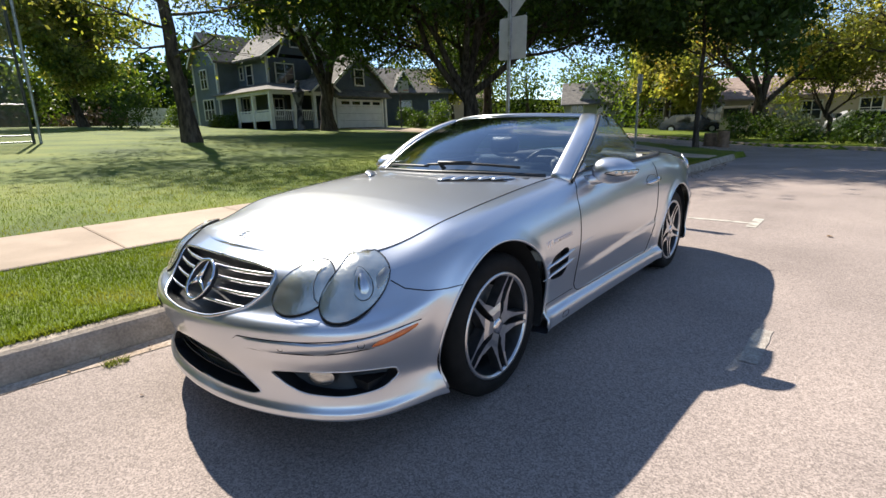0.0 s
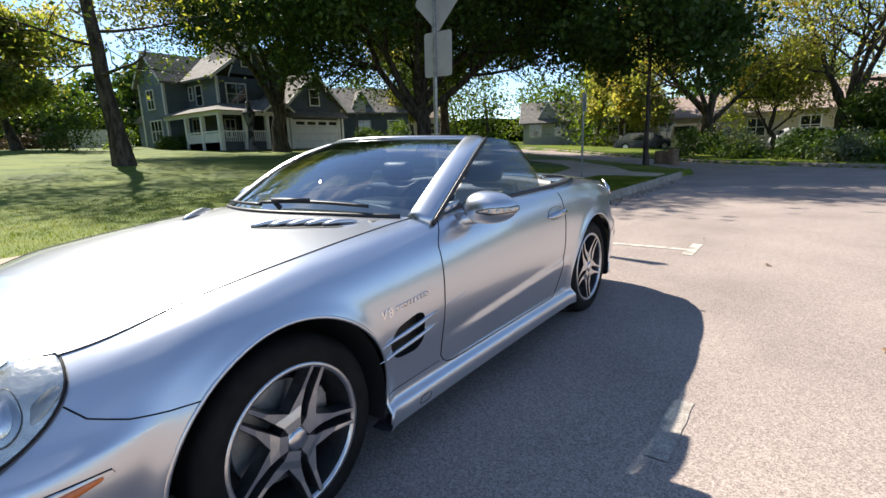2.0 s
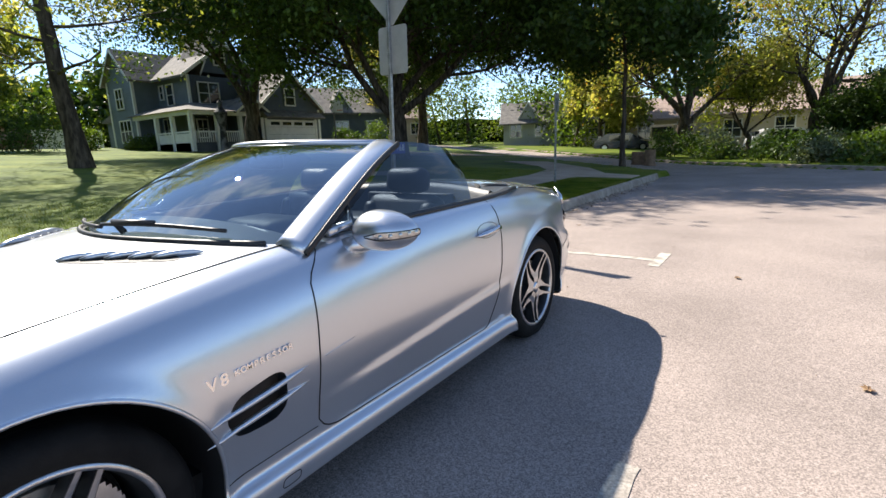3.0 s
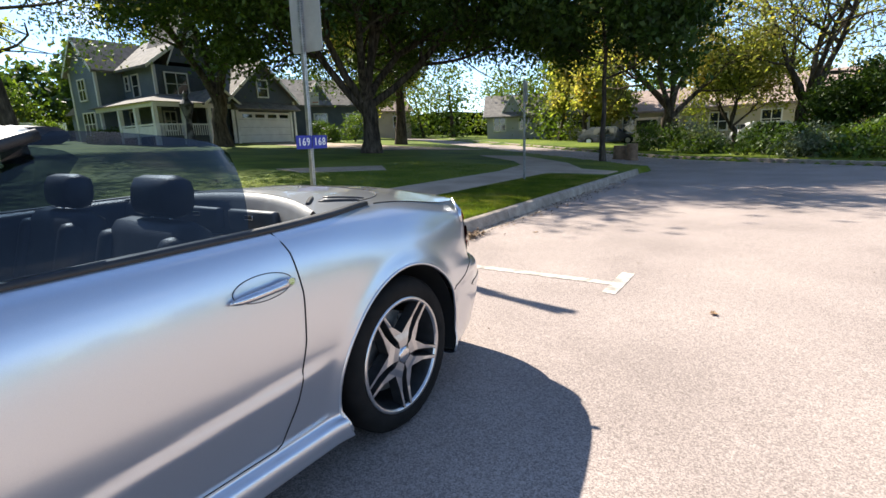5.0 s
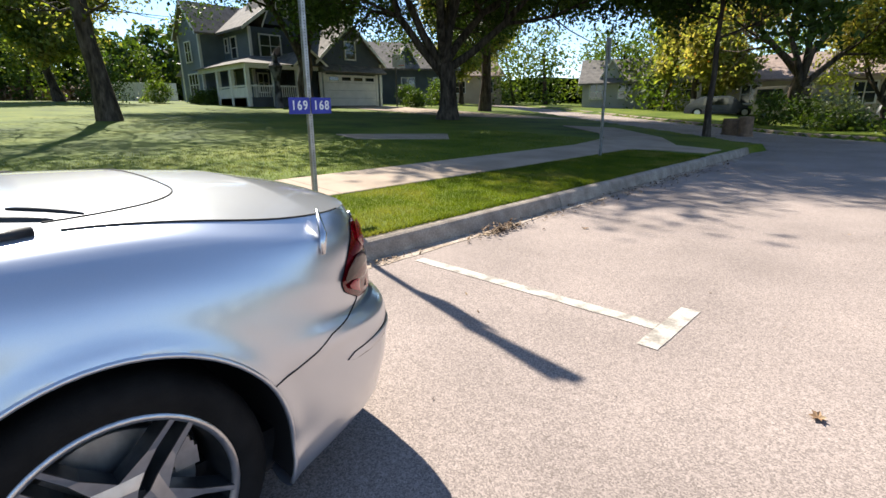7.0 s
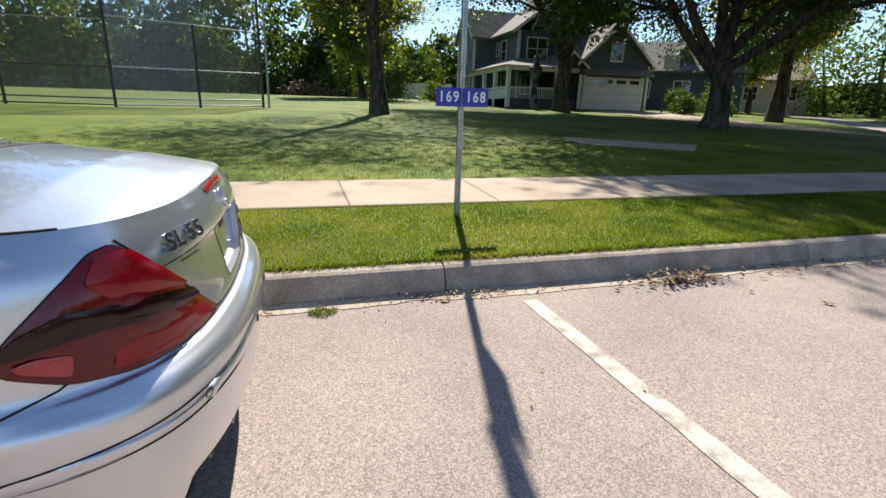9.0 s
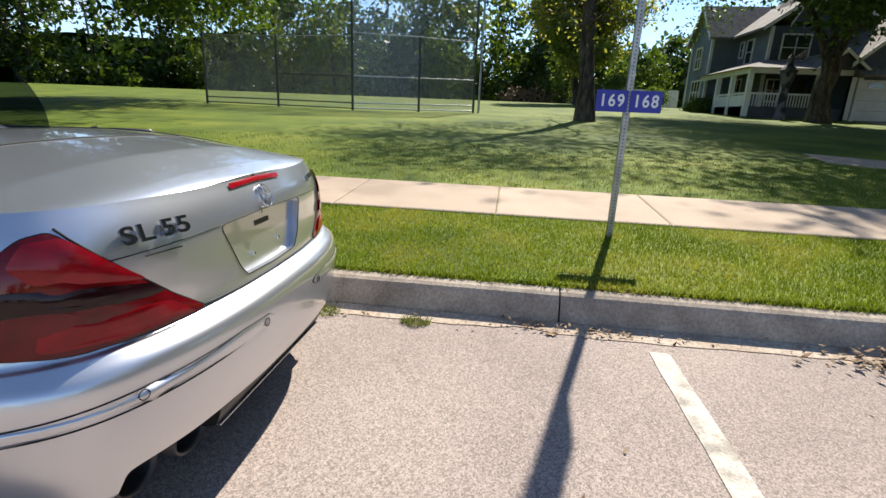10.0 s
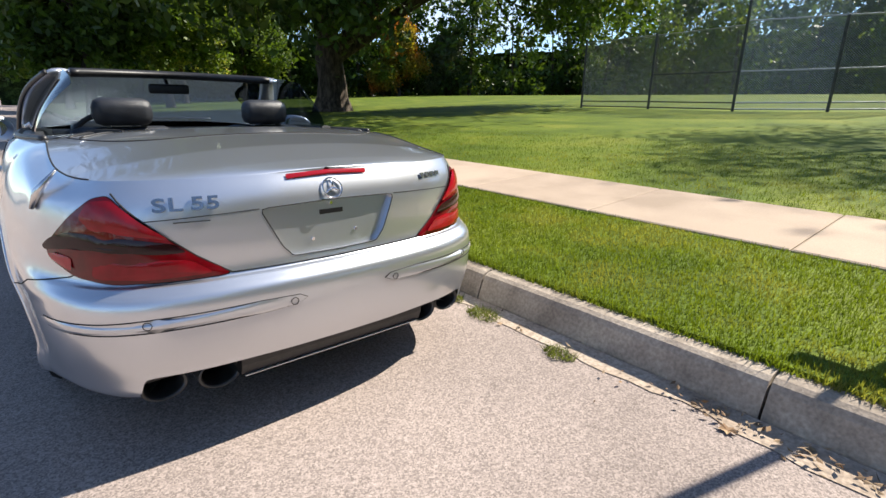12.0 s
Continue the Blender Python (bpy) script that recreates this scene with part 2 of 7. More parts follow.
def text_part(name, words, size, m, material, parent, depth=0.004, label="", width=1.0):
    """Letters as a mesh, standing in the local xy plane of m."""
    cu = bpy.data.curves.new("letters", "FONT")
    cu.body, cu.size, cu.extrude, cu.offset = words, size, depth / 2, size * 0.022
    cu.align_x, cu.align_y = "CENTER", "CENTER"
    tmp = bpy.data.objects.new("letters", cu)
    scene.collection.objects.link(tmp)
    bpy.context.view_layer.update()
    me = bpy.data.meshes.new_from_object(tmp.evaluated_get(bpy.context.evaluated_depsgraph_get()))
    bpy.data.objects.remove(tmp)
    bpy.data.curves.remove(cu)
    me.transform(m @ Matrix.Diagonal((width, 1, 1, 1)))
    me.materials.clear()
    me.materials.append(material)
    ob = new(name, me)
    ob.parent = parent
    return tagged(ob, label)

# ---- ground, road, kerb, sidewalk ----
ROAD_EDGE = -1.15          # foot of the kerb
CORNER = Vector((-3.6, 15.2))
FAR_DIR = Vector((-0.77, 0.64))


def rise(x):
    """How far the land has climbed, x metres along the way from the kerb."""
    d = max(0.0, -1.5 - x)
    return 0.048 * min(d, 42) + 0.02 * max(0.0, min(d - 42, 60))


def lawn_z(x, y):
    """The lawn climbs gently from the kerb, then flattens."""
    return 0.185 + rise(x)


def street_gap(x, y):
    """Metres outside the paved streets: below 0 on them. The side street runs off behind the corner."""
    main = ROAD_EDGE - x
    p = Vector((x, y)) - Vector((-1.2, 16.6))
    side = Vector((0.64, 0.77)).dot(p)          # across the side street
    lane = max(-side + 0.0, side - 5.4)
    if y > 13 and x < 12:
        # far side of the crossing is garden
        far = side - 5.4
        return max(min(main, lane), far) if x > ROAD_EDGE else min(max(main, 0.0) if y < 16 else 99, lane)
    return main


def ground_z(x, y):
    g = street_gap(x, y)
    if g < (0.05 if y > 13 else 0.142):
        return rise(x) - 0.05
    base = lawn_z(x, y)
    if x > ROAD_EDGE:
        base = 0.16
    return base


def steps(*runs):
    out = [runs[0][0]]
    for a, b, n in runs:
        out += [a + (b - a) * (i + 1) / n for i in range(n)]
    return out


gx = steps((-900, -120, 8), (-120, -30, 30), (-30, -6, 40), (-6, -1.6, 16), (-1.6, -1.305, 3), (-1.305, -1.285, 1), (-1.285, -1.0, 3), (-1.0, 14, 40), (14, 60, 14), (60, 900, 8))
gy = steps((-900, -120, 8), (-120, -20, 34), (-20, 8, 40), (8, 34, 80), (34, 90, 24), (90, 900, 8))
gv = [(x, y, ground_z(x, y)) for y in gy for x in gx]
nx = len(gx)
gf = [(j * nx + i, j * nx + i + 1, (j + 1) * nx + i + 1, (j + 1) * nx + i) for j in range(len(gy) - 1) for i in range(nx - 1)]
tagged(mesh_np("ground", gv, gf, GRASS, smooth=False), "mown green lawn with sunlit and shaded patches", "lawn", kind="structure")

bm = bmesh.new()
far_a, far_b = Vector((-1.2, 16.6)) + Vector((0.64, 0.77)) * 5.4 + FAR_DIR * 60, Vector((-1.2, 16.6)) + Vector((0.64, 0.77)) * 5.4 - FAR_DIR * 40
near_a = Vector((-1.2, 16.6)) + FAR_DIR * 60
outline = [(ROAD_EDGE + 0.02, -300), (60, -300), (60, far_b.y), (far_b.x, far_b.y), (far_a.x, far_a.y), (near_a.x, near_a.y)]
for k in range(9):
    a = k / 8
    p0, p1, p2 = Vector((-2.6, 17.75)), Vector((-1.15, 16.5)), Vector((ROAD_EDGE + 0.02, 14.6))
    q = p0 * (1 - a) ** 2 + p1 * 2 * a * (1 - a) + p2 * a * a
    outline.append((q.x, q.y))
bm.faces.new([bm.verts.new((x, y, 0.0)) for x, y in outline])
bmesh.ops.recalc_face_normals(bm, faces=bm.faces)
bmesh.ops.triangulate(bm, faces=bm.faces)
road = tagged(part("road", bm, ASPHALT), "worn pale asphalt street with coarse aggregate", "road", kind="structure")

# the side street's paving, rising with the land
sv, sf = [], []
for i in range(41):
    for w in (-0.02, 1.8, 3.6, 5.42):
        p = Vector((-1.2, 16.6)) + FAR_DIR * (1.6 + 1.45 * i) + Vector((0.64, 0.77)) * w
        sv.append((p.x, p.y, rise(p.x) + 0.006))
sf = [(i * 4 + k, (i + 1) * 4 + k, (i + 1) * 4 + k + 1, i * 4 + k + 1) for i in range(40) for k in range(3)]
tagged(mesh_np("side_street", sv, sf, ASPHALT), "worn pale asphalt side street between lawns", "road", kind="structure")

# kerb stones: straight run, then the bend into the side street
kerb = thing("kerb", Matrix(), "weathered pale concrete kerb with dirty face", "kerb", kind="structure")


def kerb_line(s):
    """The foot of the kerb, s metres from y = -40, and the way to the lawn."""
    straight = 54.6
    if s <= straight:
        return Vector((ROAD_EDGE, -40 + s)), Vector((-1, 0))
    a = (s - straight) / 4.2
    if a < 1:
        p0, p1, p2 = Vector((ROAD_EDGE, 14.6)), Vector((-1.15, 16.5)), Vector((-2.6, 17.75))
        d = ((p1 - p0) * (1 - a) + (p2 - p1) * a).normalized()
        return p0 * (1 - a) ** 2 + p1 * 2 * a * (1 - a) + p2 * a * a, Vector((-d.y, d.x))
    return Vector((-2.6, 17.75)) + FAR_DIR * (s - straight - 4.2), Vector((-0.64, -0.77))


def kerb_piece(s0, s1, n):
    prof = [(0.0, -0.04), (0.0, 0.02), (0.035, 0.125), (0.05, 0.15), (0.075, 0.163), (0.11, 0.167), (0.245, 0.17), (0.25, 0.16), (0.25, -0.04)]
    bm = bmesh.new()
    rings = []
    for i in range(n + 1):
        p, q = kerb_line(s0 + (s1 - s0) * i / n)
        wob = [noise.noise(Vector((p.x * 3, p.y * 3, k * 0.7))) * 0.0014 for k in range(len(prof))]
        rings.append([bm.verts.new((p.x + q.x * (d + wob[k]), p.y + q.y * (d + wob[k]), rise(p.x) + z + wob[k] * (0.02 < z < 0.168))) for k, (d, z) in enumerate(prof)])
    for a, b in zip(rings, rings[1:]):
        for k in range(len(prof) - 1):
            bm.faces.new((a[k], b[k], b[k + 1], a[k + 1]))
    bm.faces.new(rings[0])
    bm.faces.new(rings[-1][::-1])
    bmesh.ops.recalc_face_normals(bm, faces=bm.faces)
    return bm


cuts = [0, 9, 18, 24, 27.3, 30.4, 33.4, 36.4, 39.4, 41.8, 43.3, 46.4, 48.6, 51.6, 54.6, 56.7, 58.8, 64, 72, 84]
for a, b in zip(cuts, cuts[1:]):
    part("kerb_stone", kerb_piece(a + 0.005, b - 0.005, max(3, int((b - a) * 8)) if b < 60 else 6), KERB, kerb, smooth=False)

# dirty gutter strip at the foot of the kerb
gvs, gfs = [], []
gn = 240
for i in range(gn + 1):
    y = -12 + 26 * i / gn
    w = 0.13 + 0.09 * noise.noise(Vector((y * 0.9, 3, 0))) + 0.05 * noise.noise(Vector((y * 5, 7, 0)))
    gvs += [(ROAD_EDGE + 0.003, y, 0.012), (ROAD_EDGE + max(0.03, w), y, 0.004)]
gfs = [(2 * i, 2 * i + 1, 2 * i + 3, 2 * i + 2) for i in range(gn)]
tagged(mesh_np("gutter", gvs, gfs, GUTTER), "dusty dirt strip along the kerb's foot", "gutter", kind="structure")

# sidewalk slabs
walk_strip = thing("sidewalk", Matrix(), "pale pinkish concrete sidewalk with tooled joints", "sidewalk", kind="structure")
SW0, SW1 = -4.12, -2.85


def slab(corners, thick=0.09):
    bm = bmesh.new()
    c = sum((Vector(p) for p in corners), Vector((0, 0))) / len(corners)
    top, mid, low = [], [], []
    for p in corners:
        v = Vector(p)
        inn = v + (c - v).normalized() * 0.02
        z = lawn_z(v.x, v.y) + 0.018
        top.append(bm.verts.new((inn.x, inn.y, z)))
        mid.append(bm.verts.new((v.x, v.y, z - 0.008)))
        low.append(bm.verts.new((v.x, v.y, z - thick)))
    bm.faces.new(top)
    n = len(corners)
    for r0, r1 in ((top, mid), (mid, low)):
        for i in range(n):
            bm.faces.new((r0[i], r1[i], r1[(i + 1) % n], r0[(i + 1) % n]))
    bmesh.ops.recalc_face_normals(bm, faces=bm.faces)
    return bm


y = 2.88 - 1.5 * 24
while y < 12.0:
    part("paving_slab", slab([(SW0, y + 0.004), (SW1, y + 0.004), (SW1, y + 1.496), (SW0, y + 1.496)]), CONCRETE, walk_strip)
    y += 1.5
# it widens at the corner, with a branch to the street
for cs in ([(SW0, 11.88), (SW1, 11.88), (-2.5, 12.5), (-2.6, 14.2), (-4.6, 14.4)], [(-2.49, 12.5), (-1.42, 12.75), (-1.42, 13.75), (-2.59, 14.0)], [(-4.6, 14.42), (-2.6, 14.22), (-3.6, 16.0), (-5.6, 16.0)], [(-5.6, 16.02), (-3.6, 16.02), (-6.5, 19.0), (-8.2, 18.2)]):
    part("paving_slab", slab(cs), CONCRETE, walk_strip)

pad = thing("concrete_pad", Matrix(), "flat pale concrete pad set in the lawn", "concrete pad", kind="structure")
part("paving_slab", slab([(-9.6, 8.9), (-8.2, 8.6), (-6.9, 10.5), (-8.0, 11.6)]), CONCRETE, pad)

# parking stall marks
marks = thing("parking_line", Matrix(), "worn white painted parking stall line with a tee", "road marking", kind="structure")


def stripe(x0, x1, y0, y1, z=0.004):
    bm = bmesh.new()
    n = 16
    lo, hi = [], []
    along_x = (x1 - x0) > (y1 - y0)
    for i in range(n + 1):
        a = i / n
        j = [noise.noise(Vector((a * 9 + x0 * 3, y0 * 2 + k * 5, 1))) * 0.006 for k in range(2)]
        if along_x:
            lo.append(bm.verts.new((x0 + (x1 - x0) * a, y0 + j[0], z)))
            hi.append(bm.verts.new((x0 + (x1 - x0) * a, y1 + j[1], z)))
        else:
            hi.append(bm.verts.new((x0 + j[0], y0 + (y1 - y0) * a, z)))
            lo.append(bm.verts.new((x1 + j[1], y0 + (y1 - y0) * a, z)))
    for i in range(n):
        bm.faces.new((lo[i], lo[i + 1], hi[i + 1], hi[i]))
    return bm


part("painted_line", stripe(-0.9, 1.03, 3.72, 3.82), ROAD_PAINT, marks)
part("painted_tee", stripe(1.035, 1.145, 3.49, 4.14), ROAD_PAINT, marks)
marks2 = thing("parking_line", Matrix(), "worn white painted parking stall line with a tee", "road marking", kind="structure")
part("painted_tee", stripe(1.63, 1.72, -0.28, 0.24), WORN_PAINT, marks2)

# side street drive of pale concrete and the grass island beyond it
drive = thing("driveway", Matrix(), "pale sunlit concrete driveway", "driveway", kind="structure")
part("drive_slab", slab([(-28.7, 21.4), (-15.4, 19.6), (-10.8, 23.2), (-28.7, 26.6)]), CONCRETE, drive)

# ---- trees ----
def grow(rng, base, height, radius, crown_from, spread, forks=5, levels=3, lean=(0, 0), droop=0.0, flat=0.0, split=0.0, tilt=(20, 60)):
    """Limbs of a tree as lines of points with radii, and the tips on which leaves sit."""
    limbs, tips = [], []
    top = Vector(base) + Vector((lean[0], lean[1], height))

    def limb(p, d, length, r, level):
        pts, rad = [p.copy()], [r]
        n = 5 if level < 2 else 3
        q, dd = p.copy(), d.copy()
        for i in range(n):
            dd = (dd + Vector((rng.gauss(0, 0.16), rng.gauss(0, 0.16), rng.gauss(0.05 - droop, 0.1)))).normalized()
            q = q + dd * length / n
            pts.append(q.copy())
            rad.append(max(0.008, r * (1 - 0.7 * (i + 1) / n)))
            if level < levels and i >= 1:
                for _ in range(2 if level else 2):
                    a = rng.uniform(0, 2 * math.pi)
                    side = dd.orthogonal().normalized()
                    side = (Matrix.Rotation(a, 3, dd) @ side)
                    nd = (dd * 0.55 + side * rng.uniform(0.6, 1.0) + Vector((0, 0, 0.15 - droop))).normalized()
                    nd.z *= 1 - flat
                    limb(q.copy(), nd.normalized(), length * rng.uniform(0.42, 0.62), rad[-1] * 0.6, level + 1)
            if level >= levels - 1:
                tips.append((q.copy(), level))
        limbs.append((pts, rad, level))

    if split:
        # a short bole that parts into spreading leaders
        bole = [Vector(base) + Vector((rng.gauss(0, 0.03) * i, rng.gauss(0, 0.03) * i, split * i / 4)) for i in range(5)]
        limbs.append((bole, [radius * k for k in (1.5, 1.08, 0.95, 0.95, 1.05)], 0))
        for i in range(forks):
            a, ph = radians(tilt[0] + (tilt[1] - tilt[0]) * ((i * 0.618) % 1)), i * 2.4 + rng.uniform(-0.3, 0.3)
            d = Vector((math.cos(ph) * math.sin(a), math.sin(ph) * math.sin(a), math.cos(a)))
            limb(bole[-1] - Vector((0, 0, rng.uniform(0, 0.25) * split)), d, (height - split) * 0.72 * rng.uniform(0.85, 1.1), radius * 0.52, 0)
        return limbs, tips
    n = 9
    pts, rad = [], []
    for i in range(n + 1):
        a = i / n
        wob = Vector((rng.gauss(0, 0.012), rng.gauss(0, 0.012), 0)) * height * min(a * 2, 1)
        pts.append(Vector(base) + (top - Vector(base)) * a + wob)
        rad.append(radius * ((1.35 if i == 0 else 1.0) * (1 - 0.85 * a) + 0.01))
    limbs.append((pts, rad, 0))
    for i in range(forks):
        a = crown_from + (0.97 - crown_from) * i / max(1, forks - 1)
        p = Vector(base) + (top - Vector(base)) * a
        k = min(n - 1, int(a * n))
        p = pts[k] + (pts[k + 1] - pts[k]) * (a * n - k)
        ang = i * 2.4 + rng.uniform(-0.4, 0.4)
        shape = math.sin(math.pi * (0.25 + 0.7 * (i + 0.5) / forks)) if not flat else 1.05 - 0.75 * i / forks
        up = 0.25 + 0.75 * i / forks if not flat else 0.05
        d = Vector((math.cos(ang), math.sin(ang), up)).normalized()
        limb(p, d, spread * shape * rng.uniform(0.85, 1.15), radius * (0.5 if not flat else 0.25) * (1 - 0.6 * a), 1)
    return limbs, tips


def leaves_np(rng, centres, per, clump, size, lo=None):
    """Many small leaves as loose quads, in clumps round the centres."""
    r = np.random.RandomState(rng.randint(0, 10 ** 6))
    c = np.repeat(np.array(centres), per, axis=0)
    n = len(c)
    c = c + r.normal(0, clump, (n, 3)) * (1, 1, 0.75)
    if lo is not None:
        c = c[c[:, 2] > lo]
        n = len(c)
    a = r.normal(0, 1, (n, 3))
    a /= np.linalg.norm(a, axis=1)[:, None]
    b = r.normal(0, 1, (n, 3))
    b -= a * (a * b).sum(1)[:, None]
    b /= np.linalg.norm(b, axis=1)[:, None]
    s = (size * r.uniform(0.6, 1.3, n))[:, None]
    v = np.stack([c - a * s, c + b * s * 0.5, c + a * s, c - b * s * 0.5], axis=1).reshape(-1, 3)
    f = np.arange(4 * n).reshape(-1, 4)
    return v, f


def tree(name, x, y, height, radius, crown_from, spread, material, label, seed, per=26, clump=0.55, size=0.16, forks=7, levels=3, lean=(0, 0), droop=0.0, flat=0.0, z=None, thin=1.0, extra=None, leaf_from=0.0, split=0.0, tilt=(20, 60)):
    rng = random.Random(seed)
    spread *= 0.62
    z = ground_z(x, y) if z is None else z
    ob = thing(name, pose(x, y, z), label, "tree")
    limbs, tips = grow(rng, (0, 0, -0.05), height, radius, crown_from, spread, forks, levels, lean, droop, flat, split, tilt)
    bm = bmesh.new()
    for pts, rad, level in limbs:
        if rad[0] > 0.012:
            tube(bm, pts, rad, 10 if level == 0 else (6 if level == 1 else 4), caps=False)
    part("trunk", bm, BARK, ob, smooth=True)
    cs = [tuple(p) for p, lv in tips if rng.random() < (thin if p.z > leaf_from else 0.06)]
    v, f = leaves_np(rng, cs, per, clump, size)
    crown = mesh_np("crown", v, f, material, ob)
    tagged(crown, kind="stuff")
    if extra:
        v, f = leaves_np(rng, [c for c in cs if rng.random() < 0.3], per, clump, size)
        tagged(mesh_np("crown", v, f, extra, ob), kind="stuff")
    return ob


tree("larch_tree", -18.3, 5.7, 12.6, 0.31, 0.25, 7.0, LEAF_YELLOW, "tall sparse tree with bare level limbs on the lawn", 3, per=11, clump=0.5, size=0.09, forks=19, thin=0.4, leaf_from=5.2, levels=3, flat=0.8, lean=(-0.6, -0.8), extra=LEAF_MID)
tree("shade_tree", -25.4, 17.7, 16, 0.42, 0.34, 3.4, LEAF_DARK, "dense dark leafy tree before the grey house", 5, per=30, clump=0.5, size=0.11, forks=6, leaf_from=3.6, split=3.0, tilt=(8, 34))
tree("oak_tree", -13.4, 17.3, 14.5, 0.37, 0.2, 9.0, LEAF_DARK, "broad dark spreading tree with low forked limbs", 8, per=26, clump=0.6, size=0.115, forks=8, thin=0.85, leaf_from=3.9, split=2.3, tilt=(15, 70))
tree("oak_tree", -19.1, 26.8, 16, 0.34, 0.3, 8.0, LEAF_DARK, "large dark leafy tree beside a driveway", 9, per=90, clump=0.65, size=0.115, forks=9, leaf_from=5.4, thin=0.85)
tree("young_tree", -3.2, 18.6, 8.6, 0.1, 0.34, 5.0, LEAF_DARK, "slim young tree by the street corner", 14, per=34, clump=0.4, size=0.12, forks=11, z=0.25, leaf_from=2.3)
tree("maple_tree", -3.2, 31.0, 10.5, 0.3, 0.22, 5.6, LEAF_YELLOW, "leafy maple tree with yellowing top", 15, per=5, clump=0.5, size=0.1, forks=6, thin=0.42, extra=LEAF_AUTUMN, split=2.2, tilt=(12, 52), leaf_from=2.6)
tree("street_tree", 3.2, 32.0, 12.5, 0.32, 0.24, 6.4, LEAF_YELLOW, "open-crowned tree with pale branching limbs", 17, per=4, clump=0.6, size=0.105, forks=6, thin=0.36, extra=LEAF_MID, split=2.4, tilt=(15, 55), leaf_from=3.4)
tree("street_tree", 10.5, 33.0, 12, 0.3, 0.25, 6.0, LEAF_YELLOW, "leafy street tree turning yellow", 19, per=4, clump=0.6, size=0.105, forks=6, thin=0.36, extra=LEAF_YELLOW, split=2.4, tilt=(15, 55), leaf_from=3.0)
tree("oak_tree", -11.7, -19.8, 18, 0.72, 0.22, 14.5, LEAF_DARK, "massive dark shade tree on the park lawn", 21, per=18, clump=0.85, size=0.2, forks=8, leaf_from=3.2, split=3.2, tilt=(15, 76))
tree("park_tree", -41.6, 8.2, 9, 0.3, 0.3, 5.5, LEAF_YELLOW, "leaning small tree with ragged foliage", 23, per=26, clump=0.5, size=0.16, forks=9, lean=(-1.6, -1.2), extra=LEAF_MID)
tree("autumn_tree", -42, -57, 9, 0.3, 0.2, 5.0, LEAF_AUTUMN, "small tree in orange and yellow autumn leaf", 25, per=50, clump=0.6, size=0.22, forks=9)
tree("grey_tree", -51, -57, 7.5, 0.25, 0.12, 3.6, LEAF_GREY, "small grey-green tree at the wood's edge", 26, per=50, clump=0.5, size=0.2, forks=9)
for k, (x, y, h, s, m) in enumerate(((-9, -42, 11, 6, LEAF_MID), (-3, -50, 12, 6.5, LEAF_MID), (-14, -58, 12, 6, LEAF_YELLOW), (-22, -62, 11, 6, LEAF_MID), (-2.6, -30, 10, 4.5, LEAF_MID), (-28, -66, 12, 6.5, LEAF_DARK))):
    tree("street_tree", x, y, h, 0.3, 0.28, s, m, "leafy green tree along the street", 40 + k, per=40, clump=0.6, size=0.22, forks=9)
tree("garden_tree", 5.6, 29.6, 3.6, 0.12, 0.2, 3.2, LEAF_DARK, "low spreading dark garden tree behind the far kerb", 71, per=14, clump=0.3, size=0.09, forks=5, split=0.9, tilt=(25, 75), thin=0.5)
tree("garden_tree", 0.2, 33.5, 6.0, 0.14, 0.2, 3.2, LEAF_YELLOW, "rounded light green garden tree behind the far kerb", 72, per=8, clump=0.35, size=0.1, forks=5, split=1.3, tilt=(10, 55), thin=0.5)
for k, (x, y, h, s, m) in enumerate(((-11, 41, 9, 4.5, LEAF_YELLOW), (-15, 52, 8, 3.6, LEAF_YELLOW), (-33, 40, 12, 6, LEAF_YELLOW), (-47, 30, 14, 6, LEAF_MID))):
    tree("garden_tree", x, y, h, 0.22, 0.22, s, m, "garden tree with light green foliage", 60 + k, per=36, clump=0.5, size=0.2, forks=8)


def woods(name, ring, label, seed, per, size, material, height=(10, 17), trunks=True):
    """A belt of far trees as one mesh of trunks and one of leaves."""
    rng = random.Random(seed)
    ob = thing(name, Matrix(), label, "woods", kind="stuff")
    bm = bmesh.new()
    cs = []
    for x, y in ring:
        h = rng.uniform(*height) * (1.3 if y < 2 else 0.95 if y < 12 else 0.68)
        z = ground_z(x, y)
        tube(bm, [(x, y, z - 0.2), (x + rng.gauss(0, 0.5), y + rng.gauss(0, 0.5), z + h * 0.8)], [rng.uniform(0.15, 0.4), 0.05], 5)
        for _ in range(34):
            a, t = rng.uniform(0, 6.28), rng.uniform(0.02, 1)
            r = 0.3 * h * math.sqrt(max(0.02, 1 - (2 * t - 0.9) ** 2 * 0.8)) * math.sqrt(rng.random())
            cs.append((x + math.cos(a) * r, y + math.sin(a) * r, z + h * t))
    part("trunk", bm, BARK, ob)
    v, f = leaves_np(rng, cs, per, 0.8, size)
    tagged(mesh_np("foliage", v, f, material, ob), kind="stuff")
    return ob


rng = random.Random(77)
ring = [(-70 + rng.gauss(0, 3) + 0.12 * abs(y), y + rng.gauss(0, 1.5)) for y in np.arange(-34, 34, 2.6)]
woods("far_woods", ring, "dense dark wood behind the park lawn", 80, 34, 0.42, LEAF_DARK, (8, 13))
# edge row in the lighter leaf: its sunlit look is in the colour
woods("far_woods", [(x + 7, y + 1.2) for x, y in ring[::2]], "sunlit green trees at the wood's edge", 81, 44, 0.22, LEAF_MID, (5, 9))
ring2 = [(-70 + 62 * t + rng.gauss(0, 2.5), -36 - 42 * t ** 0.6 + rng.gauss(0, 2.5)) for t in np.arange(0, 1.0, 0.035)]
